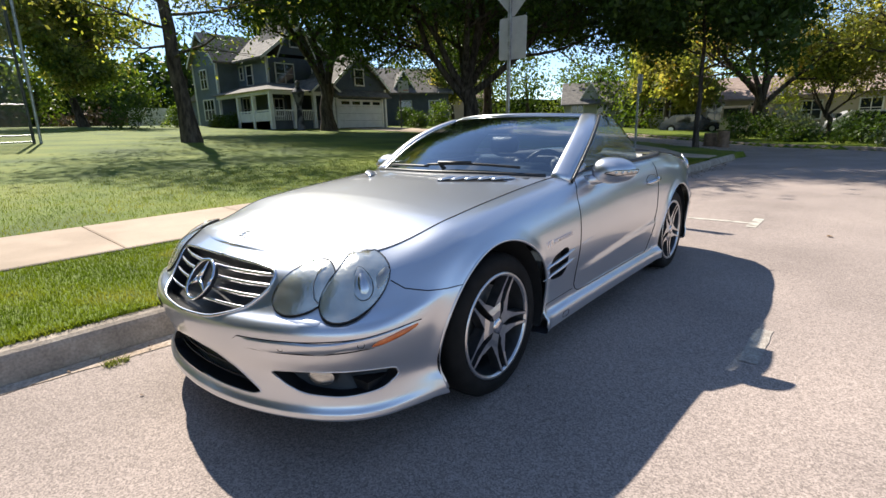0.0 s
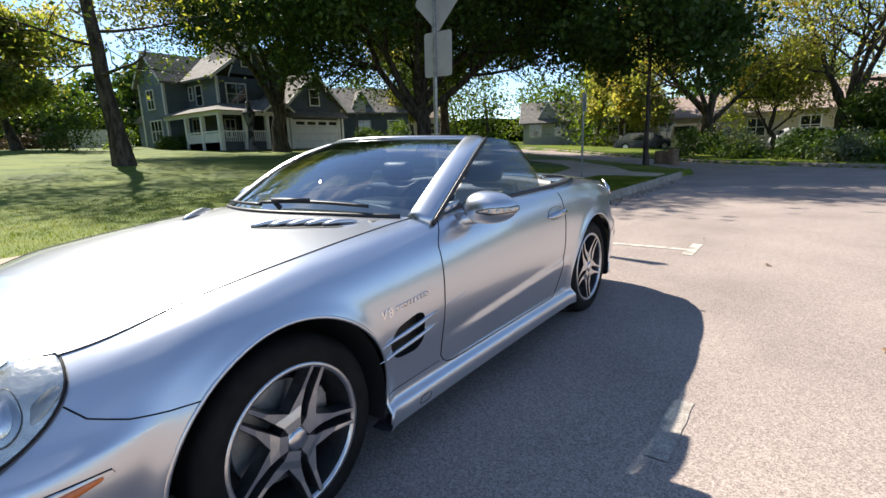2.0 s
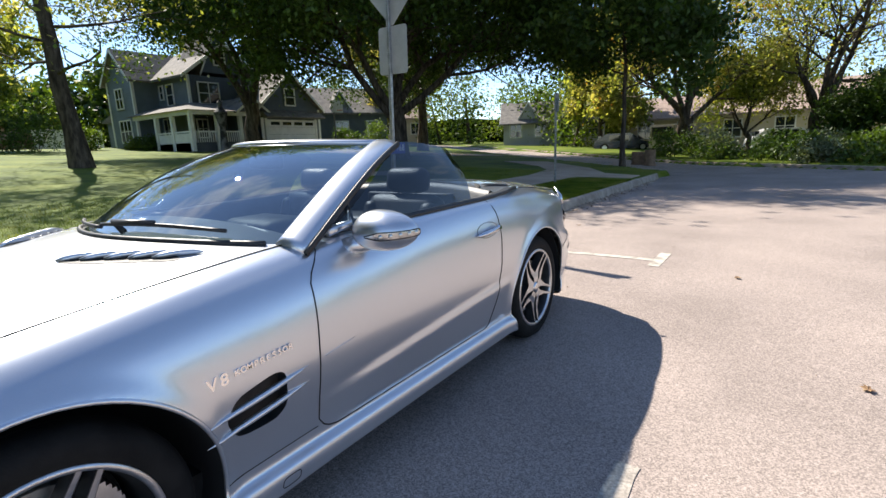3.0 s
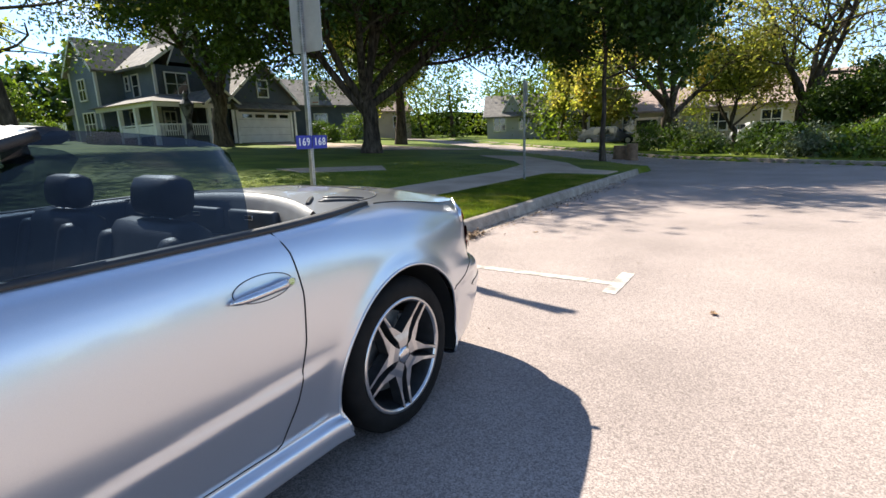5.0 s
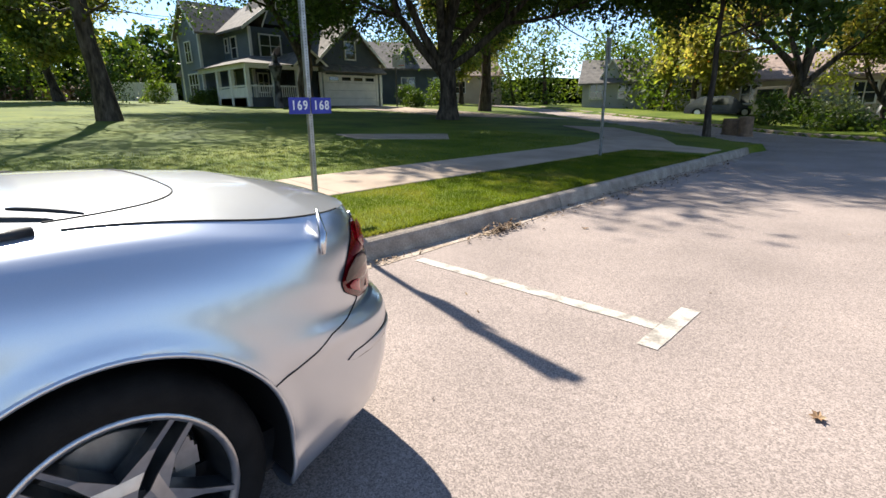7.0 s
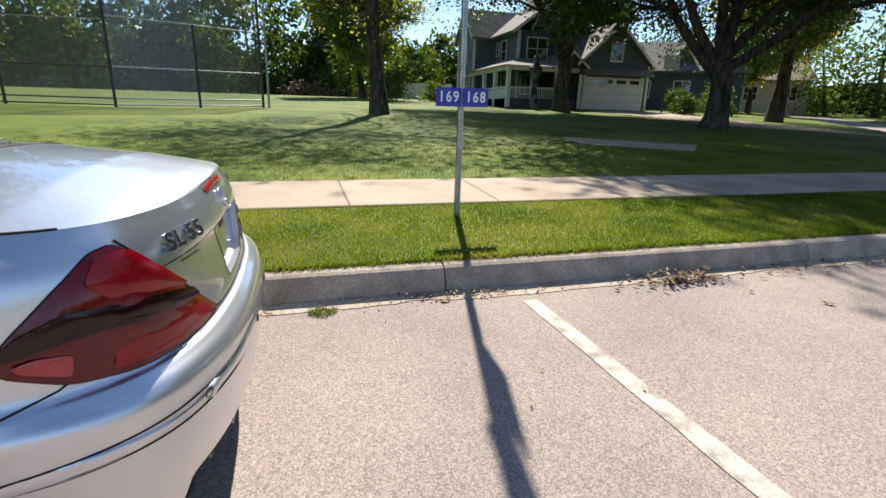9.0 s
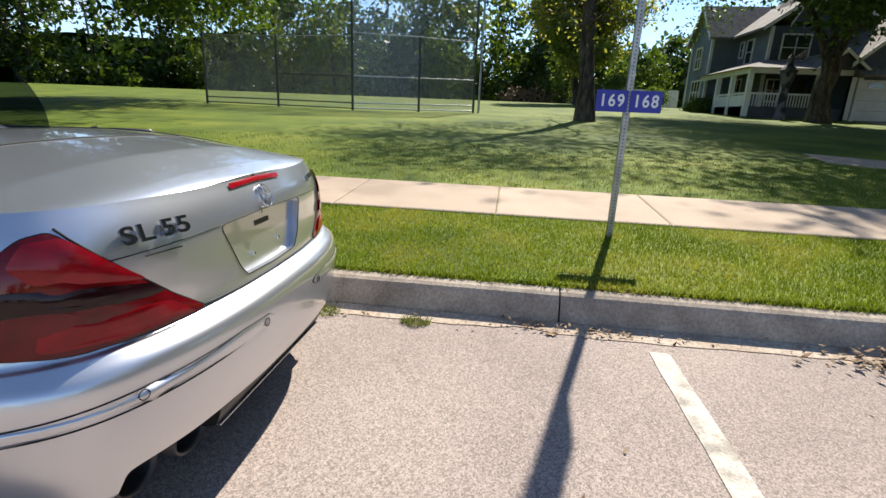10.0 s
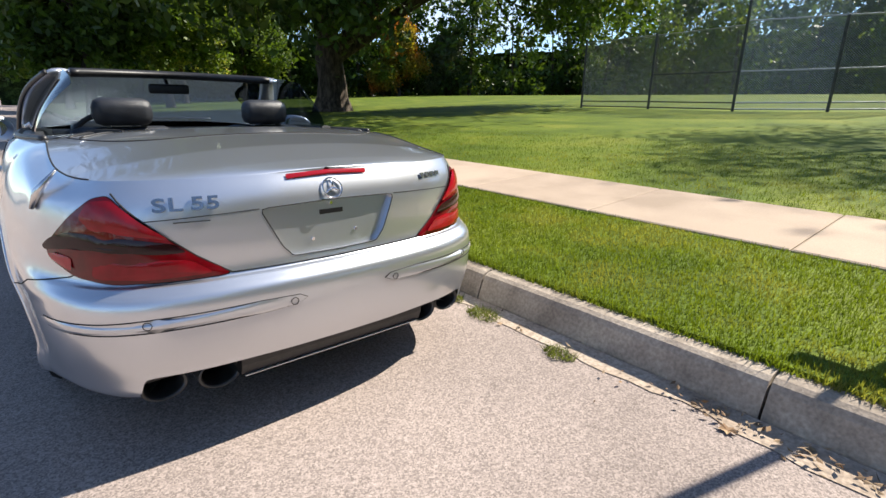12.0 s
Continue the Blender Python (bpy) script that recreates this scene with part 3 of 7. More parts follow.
woods("far_woods", ring2, "dense dark wood behind the park lawn", 82, 34, 0.42, LEAF_DARK, (9, 14))
ring3 = [(-58 + 62 * t + rng.gauss(0, 2.5), 46 + 12 * t + rng.gauss(0, 2.5)) for t in np.arange(0, 1.3, 0.05)]
woods("far_woods", ring3, "tall trees behind the houses", 83, 48, 0.2, LEAF_MID, (8, 12))

# thick undergrowth, and a dark bank for the shade deep in the wood
def thicket(name, ring, height, label, seed, per, size, material, clump=0.7):
    rng = random.Random(seed)
    ob = thing(name, Matrix(), label, "undergrowth", kind="stuff")
    cs = [(x + rng.gauss(0, 1.2), y + rng.gauss(0, 1.2), ground_z(x, y) + rng.uniform(0, height)) for x, y in ring for _ in range(8)]
    v, f = leaves_np(rng, cs, per, clump, size)
    tagged(mesh_np("foliage", v, f, material, ob), kind="stuff")


def wood_mass(pts, h, label):
    """The closed depth of a wood: a thick uneven bank with the shade in its colour."""
    ob = thing("wood_depth", Matrix(), label, "woods", kind="stuff")
    vs, n, m = [], len(pts) * 6, 9
    for i in range(n + 1):
        a = min(i / 6, len(pts) - 1.001)
        k = int(a)
        p, q = Vector(pts[k]), Vector(pts[k + 1])
        c = p.lerp(q, a - k)
        out = Vector((-(q - p).y, (q - p).x)).normalized()
        for j in range(m + 1):
            t = j / m
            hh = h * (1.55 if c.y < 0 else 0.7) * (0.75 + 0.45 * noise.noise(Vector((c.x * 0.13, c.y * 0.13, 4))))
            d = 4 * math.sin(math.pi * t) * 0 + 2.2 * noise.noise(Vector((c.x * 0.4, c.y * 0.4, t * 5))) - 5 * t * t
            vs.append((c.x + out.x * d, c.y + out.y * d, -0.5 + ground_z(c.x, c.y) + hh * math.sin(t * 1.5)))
    fs = [(i * (m + 1) + j, (i + 1) * (m + 1) + j, (i + 1) * (m + 1) + j + 1, i * (m + 1) + j + 1) for i in range(n) for j in range(m)]
    tagged(mesh_np("foliage", vs, fs, WOOD_SHADE, ob), kind="stuff")


# near-black greens: the shade between the trunks is put into the colour
WOOD_SHADE = mat("wood_depth", [(0.008, 0.015, 0.005), (0.025, 0.045, 0.012), (0.05, 0.075, 0.02)], rough=0.9, scale=0.9, fine=0.6, bump=1.0, bump_scale=5, spec=0.1)
wood_mass([(2, -95), (-20, -90), (-42, -84), (-62, -70), (-78, -40), (-80, -5), (-78, 25), (-66, 48), (-48, 62), (-25, 66), (0, 66), (25, 58), (40, 40)], 7.0, "dark bank for the shaded depth of the wood behind the lawn")
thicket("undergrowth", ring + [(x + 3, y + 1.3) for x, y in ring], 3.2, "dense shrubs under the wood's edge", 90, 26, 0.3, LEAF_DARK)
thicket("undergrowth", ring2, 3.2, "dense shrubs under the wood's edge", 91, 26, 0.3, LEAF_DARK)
thicket("undergrowth", ring3, 3.0, "garden shrubs behind the houses", 92, 34, 0.18, LEAF_MID)
# belt out of view, added so the car's flank has something to reflect
ring4 = [(46 + rng.gauss(0, 2), y) for y in np.arange(-40, 60, 6)]
woods("far_woods", ring4, "unseen trees added across the street for reflections", 84, 20, 0.36, LEAF_MID, (6, 9))

# ---- houses ----
def window_part(house, axis, side, c, u0, u1, z0, z1, mull=1, frame_m=None):
    """A window in a wall across the axis at c, looking to side: frame, sill, panes."""
    frame_m = frame_m or TRIM

    def b(d0, d1, a0, a1, h0, h1):
        lo, hi = sorted((c + side * d0, c + side * d1))
        return boxed(lo, hi, a0, a1, h0, h1) if axis == "x" else boxed(a0, a1, lo, hi, h0, h1)
    w = thing("window", Matrix(), "", "")
    del_keys = [k for k in w.keys()]
    w.parent = house
    t = 0.09
    part("frame", b(-0.02, 0.07, u0 - t, u0, z0 - t, z1 + t), frame_m, w)
    part("frame", b(-0.02, 0.07, u1, u1 + t, z0 - t, z1 + t), frame_m, w)
    part("frame", b(-0.02, 0.072, u0, u1, z1, z1 + t), frame_m, w)
    part("sill", b(-0.02, 0.1, u0, u1, z0 - t, z0), frame_m, w)
    for i in range(mull):
        a0 = u0 + (u1 - u0) * i / mull + (0.03 if i else 0)
        a1 = u0 + (u1 - u0) * (i + 1) / mull - (0.03 if i < mull - 1 else 0)
        part("pane", b(-0.02, 0.03, a0, a1, z0, z1), PANE, w)
        part("glazing_bar", b(0.03, 0.05, a0, a1, (z0 + z1) / 2 - 0.025, (z0 + z1) / 2 + 0.025), frame_m, w)
        if i:
            part("mullion", b(-0.02, 0.06, a0 - 0.06, a0, z0, z1), frame_m, w)
    return w


def siding(house, axis, side, c, u0, u1, z0, z1, material, top=None, pitch=0.17):
    """Lap boards on a wall; top gives the wall's height at u where it ends in a gable."""
    bm = bmesh.new()
    n = int((z1 - z0) / pitch)
    for i in range(n):
        h0, h1 = z0 + i * pitch, z0 + (i + 1) * pitch
        a0, a1 = u0, u1
        if top:
            a0, a1 = top(h1)
            if a1 - a0 < 0.1:
                continue
        for q in ((0.0, 0.028, h0), ):
            lo, hi = c, c + side * 0.028
            pts = [(lo, a0, h0), (lo, a1, h0), (hi, a0, h0), (hi, a1, h0), (lo + side * 0.006, a0, h1), (lo + side * 0.006, a1, h1)]
            vs = [bm.verts.new(p if axis == "x" else (p[1], p[0], p[2])) for p in pts]
            bm.faces.new((vs[2], vs[3], vs[5], vs[4]))
            bm.faces.new((vs[0], vs[2], vs[3], vs[1]))
    bmesh.ops.recalc_face_normals(bm, faces=bm.faces)
    return tagged(part("lap_siding", bm, material, house), kind="stuff")


def gable_roof(house, axis, a0, a1, u0, u1, ze, zr, over=0.35, thick=0.16, material=None):
    """Two roof slabs with ridge along the axis, eaves at u0 and u1."""
    mid = (u0 + u1) / 2
    k = (zr - ze) / (mid - u0)
    o = over
    for s in (-1, 1):
        e = mid + s * ((u1 - u0) / 2 + o)
        pts = [(mid, zr), (e, ze - k * o), (e, ze - k * o + thick), (mid, zr + thick * 1.1)]
        part("roof", prism(bmesh.new(), pts, axis, a0 - o, a1 + o), material or SHINGLE, house)
        for end in (a0 - o - 0.03, a1 + o):
            pts2 = [(mid, zr - 0.06), (e, ze - k * o - 0.06), (e, ze - k * o + thick + 0.02), (mid, zr + thick * 1.1 + 0.02)]
            part("barge_board", prism(bmesh.new(), pts2, axis, end, end + 0.03), TRIM, house)


house = thing("house", Matrix(), "two-storey blue-grey clapboard house with white trim and porch", "house")
HZ = 1.75
# wing with its gable to the park
part("wall", prism(bmesh.new(), [(-41.2, HZ - 0.4), (-37.3, HZ - 0.4), (-37.3, 7.0), (-39.25, 9.0), (-41.2, 7.0)], "y", 16.4, 24), SIDING, house)
gable_roof(house, "y", 16.4, 25, -41.2, -37.3, 7.0, 9.0)
siding(house, "y", -1, 16.4, -41.2, -37.3, HZ, 9.0, SIDING, top=lambda h: (-41.2, -37.3) if h < 7 else (-41.2 + (h - 7) * 0.98, -37.3 - (h - 7) * 0.98))
part("corner_board", boxed(-37.42, -37.22, 16.33, 16.5, HZ, 6.95), TRIM, house)
part("corner_board", boxed(-41.28, -41.1, 16.33, 16.5, HZ, 6.95), TRIM, house)
window_part(house, "y", -1, 16.37, -39.9, -38.9, 4.95, 6.3, 2)
window_part(house, "y", -1, 16.37, -39.9, -38.2, 2.5, 4.0, 3)
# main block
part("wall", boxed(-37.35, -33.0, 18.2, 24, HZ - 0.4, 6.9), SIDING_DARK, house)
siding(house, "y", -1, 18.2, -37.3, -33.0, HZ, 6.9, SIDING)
# the side turned from the sun has its shade in the siding's colour
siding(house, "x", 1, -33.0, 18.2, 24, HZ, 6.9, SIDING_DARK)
part("corner_board", boxed(-33.1, -32.93, 18.13, 18.3, HZ, 6.9), TRIM, house)
gable_roof(house, "x", -38.6, -33.0, 17.9, 24.3, 6.9, 9.2)
window_part(house, "y", -1, 18.17, -35.9, -35.1, 5.0, 6.4, 1)
window_part(house, "y", -1, 18.17, -36.9, -36.5, 5.5, 6.4, 1)
window_part(house, "y", -1, 18.17, -36.9, -35.9, 2.4, 4.0, 2)
window_part(house, "x", 1, -32.97, 18.9, 20.4, 5.0, 6.4, 2)
window_part(house, "x", 1, -32.97, 22.2, 23.4, 5.0, 6.4, 2)
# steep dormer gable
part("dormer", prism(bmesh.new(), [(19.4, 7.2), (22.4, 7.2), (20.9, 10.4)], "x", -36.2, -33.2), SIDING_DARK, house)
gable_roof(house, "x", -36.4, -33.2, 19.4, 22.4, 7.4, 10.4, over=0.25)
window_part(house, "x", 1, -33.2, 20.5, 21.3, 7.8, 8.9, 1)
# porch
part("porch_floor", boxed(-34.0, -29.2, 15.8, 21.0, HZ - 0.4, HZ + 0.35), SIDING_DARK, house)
part("porch_beam", boxed(-36.4, -28.95, 15.7, 15.92, 3.85, 4.15), TRIM, house)
part("porch_beam", boxed(-29.2, -28.95, 15.92, 21.2, 3.85, 4.15), TRIM, house)
bm = bmesh.new()
vs = [bm.verts.new(p) for p in ((-36.8, 15.4, 4.12), (-28.6, 15.4, 4.12), (-28.6, 21.4, 4.12), (-36.8, 18.2, 5.0), (-33.0, 18.2, 5.0), (-33.0, 21.4, 5.0), (-36.8, 18.2, 4.12), (-33, 21.4, 4.12), (-33, 18.2, 4.12))]
for f in ((0, 1, 4, 3), (1, 2, 5, 4), (0, 3, 6), (2, 7, 5), (0, 6, 8, 1), (1, 8, 7, 2)):
    bm.faces.new([vs[i] for i in f])
bmesh.ops.recalc_face_normals(bm, faces=bm.faces)
part("porch_roof", bm, SHINGLE, house)
for x, y in ((-33.4, 15.82), (-31.3, 15.82), (-29.1, 15.82), (-29.1, 17.6), (-29.1, 19.3), (-29.1, 21.0)):
    part("porch_column", boxed(x - 0.13, x + 0.13, y - 0.1, y + 0.14, HZ - 0.2, 3.86), TRIM, house)
part("porch_rail", boxed(-33.4, -29.1, 15.78, 15.86, 2.75, 2.85), TRIM, house)
part("porch_skirt", boxed(-33.4, -29.1, 15.8, 15.85, HZ - 0.2, 2.7), TRIM, house)
part("porch_rail", boxed(-29.12, -29.05, 15.9, 19.3, 2.75, 2.85), TRIM, house)
for i in range(22):
    part("baluster", boxed(-29.11, -29.07, 16.0 + i * 0.15, 16.05 + i * 0.15, 2.12, 2.76), TRIM, house)
part("porch_gable", prism(bmesh.new(), [(19.1, 4.15), (21.3, 4.15), (20.2, 5.0)], "x", -32, -28.9), SIDING_DARK, house)
gable_roof(house, "x", -32, -28.9, 19.1, 21.3, 4.2, 5.05, over=0.25, thick=0.1)
part("front_door", boxed(-33.05, -32.95, 19.6, 20.7, HZ + 0.35, 3.9), DARK_METAL, house)
window_part(house, "x", 1, -32.97, 16.6 + 1.9, 19.2, 2.6, 3.8, 2)
# low annex behind
part("annex", boxed(-44.2, -41.2, 17.2, 21, HZ - 0.4, 4.2), SIDING, house)
part("annex_roof", prism(bmesh.new(), [(-44.6, 4.15), (-41.2, 4.15), (-41.2, 5.2)], "y", 16.9, 21.3), SHINGLE, house)
window_part(house, "y", -1, 17.2, -42.4, -41.6, 2.6, 3.8, 1)
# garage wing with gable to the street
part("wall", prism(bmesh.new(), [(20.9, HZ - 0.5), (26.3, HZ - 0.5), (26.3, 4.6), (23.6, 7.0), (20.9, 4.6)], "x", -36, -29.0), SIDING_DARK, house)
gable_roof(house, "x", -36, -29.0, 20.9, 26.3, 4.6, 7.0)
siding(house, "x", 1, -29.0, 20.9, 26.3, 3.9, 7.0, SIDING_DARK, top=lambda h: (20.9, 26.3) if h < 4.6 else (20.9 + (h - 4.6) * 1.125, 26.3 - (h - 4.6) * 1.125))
window_part(house, "x", 1, -28.97, 23.2, 24.0, 4.75, 5.85, 1)
part("garage_canopy", prism(bmesh.new(), [(-29, 4.35), (-28.2, 3.85), (-28.2, 3.78), (-29, 3.78)], "y", 20.9, 26.3), SHINGLE, house)
gd = thing("garage_door", Matrix(), "", "")
gd.parent = house
for i in range(4):
    part("door_panel", boxed(-29.0, -28.93, 21.4, 25.8, 1.55 + i * 0.53, 1.55 + i * 0.53 + 0.515), TRIM, gd)
for i in range(4):
    part("pane", boxed(-28.93, -28.9, 21.7 + i * 1.05, 22.45 + i * 1.05, 3.27, 3.5), PANE, gd)
part("door_trim", boxed(-29.0, -28.9, 21.2, 21.4, 1.5, 3.75), TRIM, house)
part("door_trim", boxed(-29.0, -28.9, 25.8, 26.0, 1.5, 3.75), TRIM, house)
part("corner_board", boxed(-29.1, -28.92, 26.2, 26.38, 1.5, 4.5), TRIM, house)


def small_house(x, y, turn, w, d, h, rise, wall_m, roof_m, label, wins=3, dormers=0, garage=False):
    z = lawn_z(x, y) - 0.2 if x < -1 else 0.1
    ob = thing("house", Matrix(), label, "house")
    part("wall", prism(bmesh.new(), [(-d / 2, -0.5), (d / 2, -0.5), (d / 2, h), (0, h + rise), (-d / 2, h)], "x", -w / 2, w / 2), wall_m, ob)
    gable_roof(ob, "x", -w / 2, w / 2, -d / 2, d / 2, h, h + rise, material=roof_m)
    for i in range(wins):
        u = -w / 2 + w * (i + 0.5) / wins
        window_part(ob, "y", -1, -d / 2, u - 0.55, u + 0.55, 1.1, 2.3, 2)
    for s in (-1, 1):
        window_part(ob, "x", s, s * w / 2, -0.5, 0.5, 1.1, 2.3, 1)
    for i in range(dormers):
        u = -w / 2 + w * (i + 0.5) / dormers
        part("dormer", prism(bmesh.new(), [(u - 0.9, h + 0.3), (u + 0.9, h + 0.3), (u, h + 1.9)], "y", -d / 2 + 0.4, 0), wall_m, ob)
        gable_roof(ob, "y", -d / 2 + 0.4, 0, u - 0.9, u + 0.9, h + 0.5, h + 1.95, over=0.15, thick=0.1, material=roof_m)
    if garage:
        part("garage_door", boxed(w / 2 - 3.4, w / 2 - 0.6, -d / 2 - 0.05, -d / 2 + 0.02, -0.05, 2.15), TRIM, ob)
    ob.matrix_world = pose(x, y, z, 0, 0, turn)
    return ob


small_house(-36, 34.5, 60, 9, 7, 3.2, 2.4, SIDING_DARK, SHINGLE, "small grey house with a gabled porch", dormers=1)
small_house(-40, 46, 60, 10, 7, 3.0, 2.2, CREAM, SHINGLE_RED, "cream bungalow with a reddish roof")
small_house(-19, 50, 25, 10, 7, 2.5, 2.1, PALE_SIDING, SHINGLE, "pale grey house with two roof dormers", dormers=2, wins=4)
small_house(-5.5, 47, 10, 9, 7, 2.7, 1.7, CREAM, SHINGLE_RED, "low house with a red-brown roof and garage", garage=True)
small_house(4, 45, -8, 13, 8, 2.8, 2.0, CREAM, SHINGLE_RED, "low cream bungalow with a red-brown roof", wins=4)
small_house(16.5, 38, -20, 12, 8, 3.2, 2.8, BRICK, SHINGLE, "brick house with a broad pale roof", wins=4)

# ---- street signs ----
def perforated_post(parent, h, w=0.045):
    bm = boxed(-w / 2, w / 2, -w / 2, w / 2, -0.3, h, 0.004)
    p = part("post", bm, GALV, parent)
    bm = bmesh.new()
    for i in range(int(h / 0.0254)):
        z = 0.03 + i * 0.0254
        for s in (1, -1):
            for ax in (0, 1):
                ring = [bm.verts.new((0.0057 * math.cos(k * math.pi / 3), s * (w / 2 + 0.0012), z + 0.0057 * math.sin(k * math.pi / 3)) if ax else (s * (w / 2 + 0.0012), 0.0057 * math.cos(k * math.pi / 3), z + 0.0057 * math.sin(k * math.pi / 3))) for k in range(6)]
                bm.faces.new(ring)
    tagged(part("post_hole", bm, DARK_METAL, p), kind="stuff")
    return p


def rounded_plate(w, h, r, y0, y1):
    """A plate in the xz plane with rounded corners."""
    pts = []
    for cx, cz, a0 in ((w / 2 - r, h / 2 - r, 0), (-w / 2 + r, h / 2 - r, 90), (-w / 2 + r, -h / 2 + r, 180), (w / 2 - r, -h / 2 + r, 270)):
        pts += [(cx + r * math.cos(radians(a0 + k * 22.5)), cz + r * math.sin(radians(a0 + k * 22.5))) for k in range(5)]
    return prism(bmesh.new(), pts, "y", y0, y1)


def moved(bm, m):
    bmesh.ops.transform(bm, matrix=m, verts=bm.verts)
    return bm


SX, SY = -2.43, 3.78
street_sign = thing("street_sign", pose(SX, SY, lawn_z(SX, SY), 0, 1.5, 0), "perforated steel sign post with blank sign backs and blue stall plates", "street sign")
perforated_post(street_sign, 3.36)
part("square_sign", moved(rounded_plate(0.5, 0.6, 0.04, -0.0025, 0.0025), pose(0.04, 0.027, 2.28, 0, 0, -3)), SIGN_BACK, street_sign, "blank aluminium back of a square sign")
part("diamond_sign", moved(rounded_plate(0.6, 0.6, 0.05, -0.0025, 0.0025), pose(0.04, 0.027, 2.99, 0, 0, -3) @ pose(0, 0, 0, 0, 45, 0)), SIGN_BACK, street_sign, "blank aluminium back of a diamond sign")
for z in (2.1, 2.5, 2.85, 3.2):
    bm = bmesh.new()
    lathe(bm, [(0.0, -0.004), (0.011, -0.004), (0.011, 0.004), (0.0, 0.006)], pose(0, -0.027, z, 90), 10)
    part("bolt", bm, GALV, street_sign)
for word, dy in (("169", -0.118), ("168", 0.118)):
    pl = part("stall_plate", moved(rounded_plate(0.222, 0.15, 0.008, -0.002, 0.002), pose(0.03, dy, 1.01, 0, 0, 90)), SIGN_BLUE, street_sign, "blue plate with white stall number")
    for k, ch in enumerate(word):
        text_part("digit", ch, 0.118, pose(0.034, dy - 0.062 + 0.062 * k, 1.01, 90, 0, 90), SIGN_WHITE, pl, 0.001, width=0.86)

post2 = thing("street_sign", pose(-2.72, 10.45, lawn_z(-2.72, 10.45), 0, 0, 0), "plain steel sign post with a narrow sign seen edge-on", "street sign")
perforated_post(post2, 2.2)
part("square_sign", moved(rounded_plate(0.3, 0.45, 0.03, -0.0025, 0.0025), pose(0.027, 0, 1.95, 0, 0, -48)), SIGN_BACK, post2, "blank sign back")

# ---- backstop fence ----
FENCE = [(-19.6, -10.4), (-19.4, -7.0), (-18.9, -3.55), (-19.75, -0.95), (-20.9, 1.27)]
fence = thing("backstop_fence", Matrix(), "tall chain-link baseball backstop fence with steel posts", "fence")
tops = [4.0, 3.95, 6.3, 4.0, 6.5]
for (x, y), top in zip(FENCE, tops):
    part("fence_post", tube(bmesh.new(), [(x, y, lawn_z(x, y) - 0.2), (x, y, top)], 0.05, 10), DARK_METAL, fence)
x, y = FENCE[-1]
part("fence_post", tube(bmesh.new(), [(x - 0.1, y + 0.22, lawn_z(x, y) - 0.2), (x - 0.1, y + 0.25, 6.5)], 0.05, 10), GALV, fence)
for (p, q, zt) in zip(FENCE, FENCE[1:], (3.88, 3.88, 4.0, 4.0)):
    zl = (lawn_z(*p), lawn_z(*q))
    for k, dz in enumerate((0.08, 0.3, 1.35)):
        if k == 2 and q[1] < -4:
            continue
        part("fence_rail", tube(bmesh.new(), [(*p, zl[0] + dz), (*q, zl[1] + dz)], 0.025, 6), GALV if q[1] > -2 else DARK_METAL, fence)
    part("fence_rail", tube(bmesh.new(), [(*p, zt), (*q, zt)], 0.025, 6), GALV, fence)
part("fence_rail", tube(bmesh.new(), [(-18.9, -3.55, 6.2), (-19.75, -0.95, 6.2), (-20.9, 1.27, 6.2)], 0.025, 6), GALV, fence)
part("fence_brace", tube(bmesh.new(), [(-20.9, 1.27, 5.5), (-20.0, -0.2, 6.2)], 0.025, 6), GALV, fence)


def chain_link(p, q, z0, z1, pitch=0.075, wire=0.0045):
    """Woven diagonals between two posts as thin flat wires."""
    p, q = Vector((p[0], p[1], 0)), Vector((q[0], q[1], 0))
    length, h = (q - p).length, z1 - z0
    d = (q - p).normalized()
    vs, fs = [], []
    for s in (1, -1):
        a = -h
        while a < length + h:
            # line u = a + s * v
            v0, v1 = 0.0, h
            u0, u1 = (a, a + h) if s > 0 else (a + h - 0, a)
            lo, hi = (u0, u1), None
            t0, t1 = 0.0, 1.0
            du = u1 - u0
            for lim, sign in ((0, 1), (length, -1)):
                if du:
                    t = (lim - u0) / du
                    if (du > 0) == (sign > 0):
                        t0 = max(t0, t)
                    else:
                        t1 = min(t1, t)
            if t1 > t0 + 0.01:
                for_t = [(u0 + du * t, h * t) for t in (t0, t1)]
                n = len(vs)
                w = wire * 0.7
                for u, v in for_t:
                    c = p + d * u
                    vs += [(c.x - d.x * w, c.y - d.y * w, z0 + v + s * w), (c.x + d.x * w, c.y + d.y * w, z0 + v - s * w)]
                fs.append((n, n + 1, n + 3, n + 2))
            a += pitch
    return vs, fs


for p, q, zt in zip(FENCE, FENCE[1:], (3.88, 3.88, 6.2, 6.2)):
    v, f = chain_link(p, q, (lawn_z(*p) + lawn_z(*q)) / 2 + 0.05, zt)
    tagged(mesh_np("chain_link", v, f, GALV, fence), kind="stuff")
v, f = chain_link((-19.4, -7.0), (-18.9, -3.55), 3.95, 5.1)
tagged(mesh_np("chain_link", v, f, GALV, fence), kind="stuff")

# ---- the parked car ----
from mathutils.bvhtree import BVHTree

PAINT = mat("silver_paint", [(0.60, 0.622, 0.665), (0.66, 0.682, 0.725)], rough=0.3, metal=0.85, scale=900, detail=2, coat=1.0, spread=(0.3, 0.7))
CHROME = mat("chrome", [(0.78, 0.78, 0.8)], rough=0.08, metal=1.0)
SATIN = mat("satin_chrome", [(0.62, 0.62, 0.64), (0.7, 0.7, 0.72)], rough=0.25, metal=1.0, scale=20)
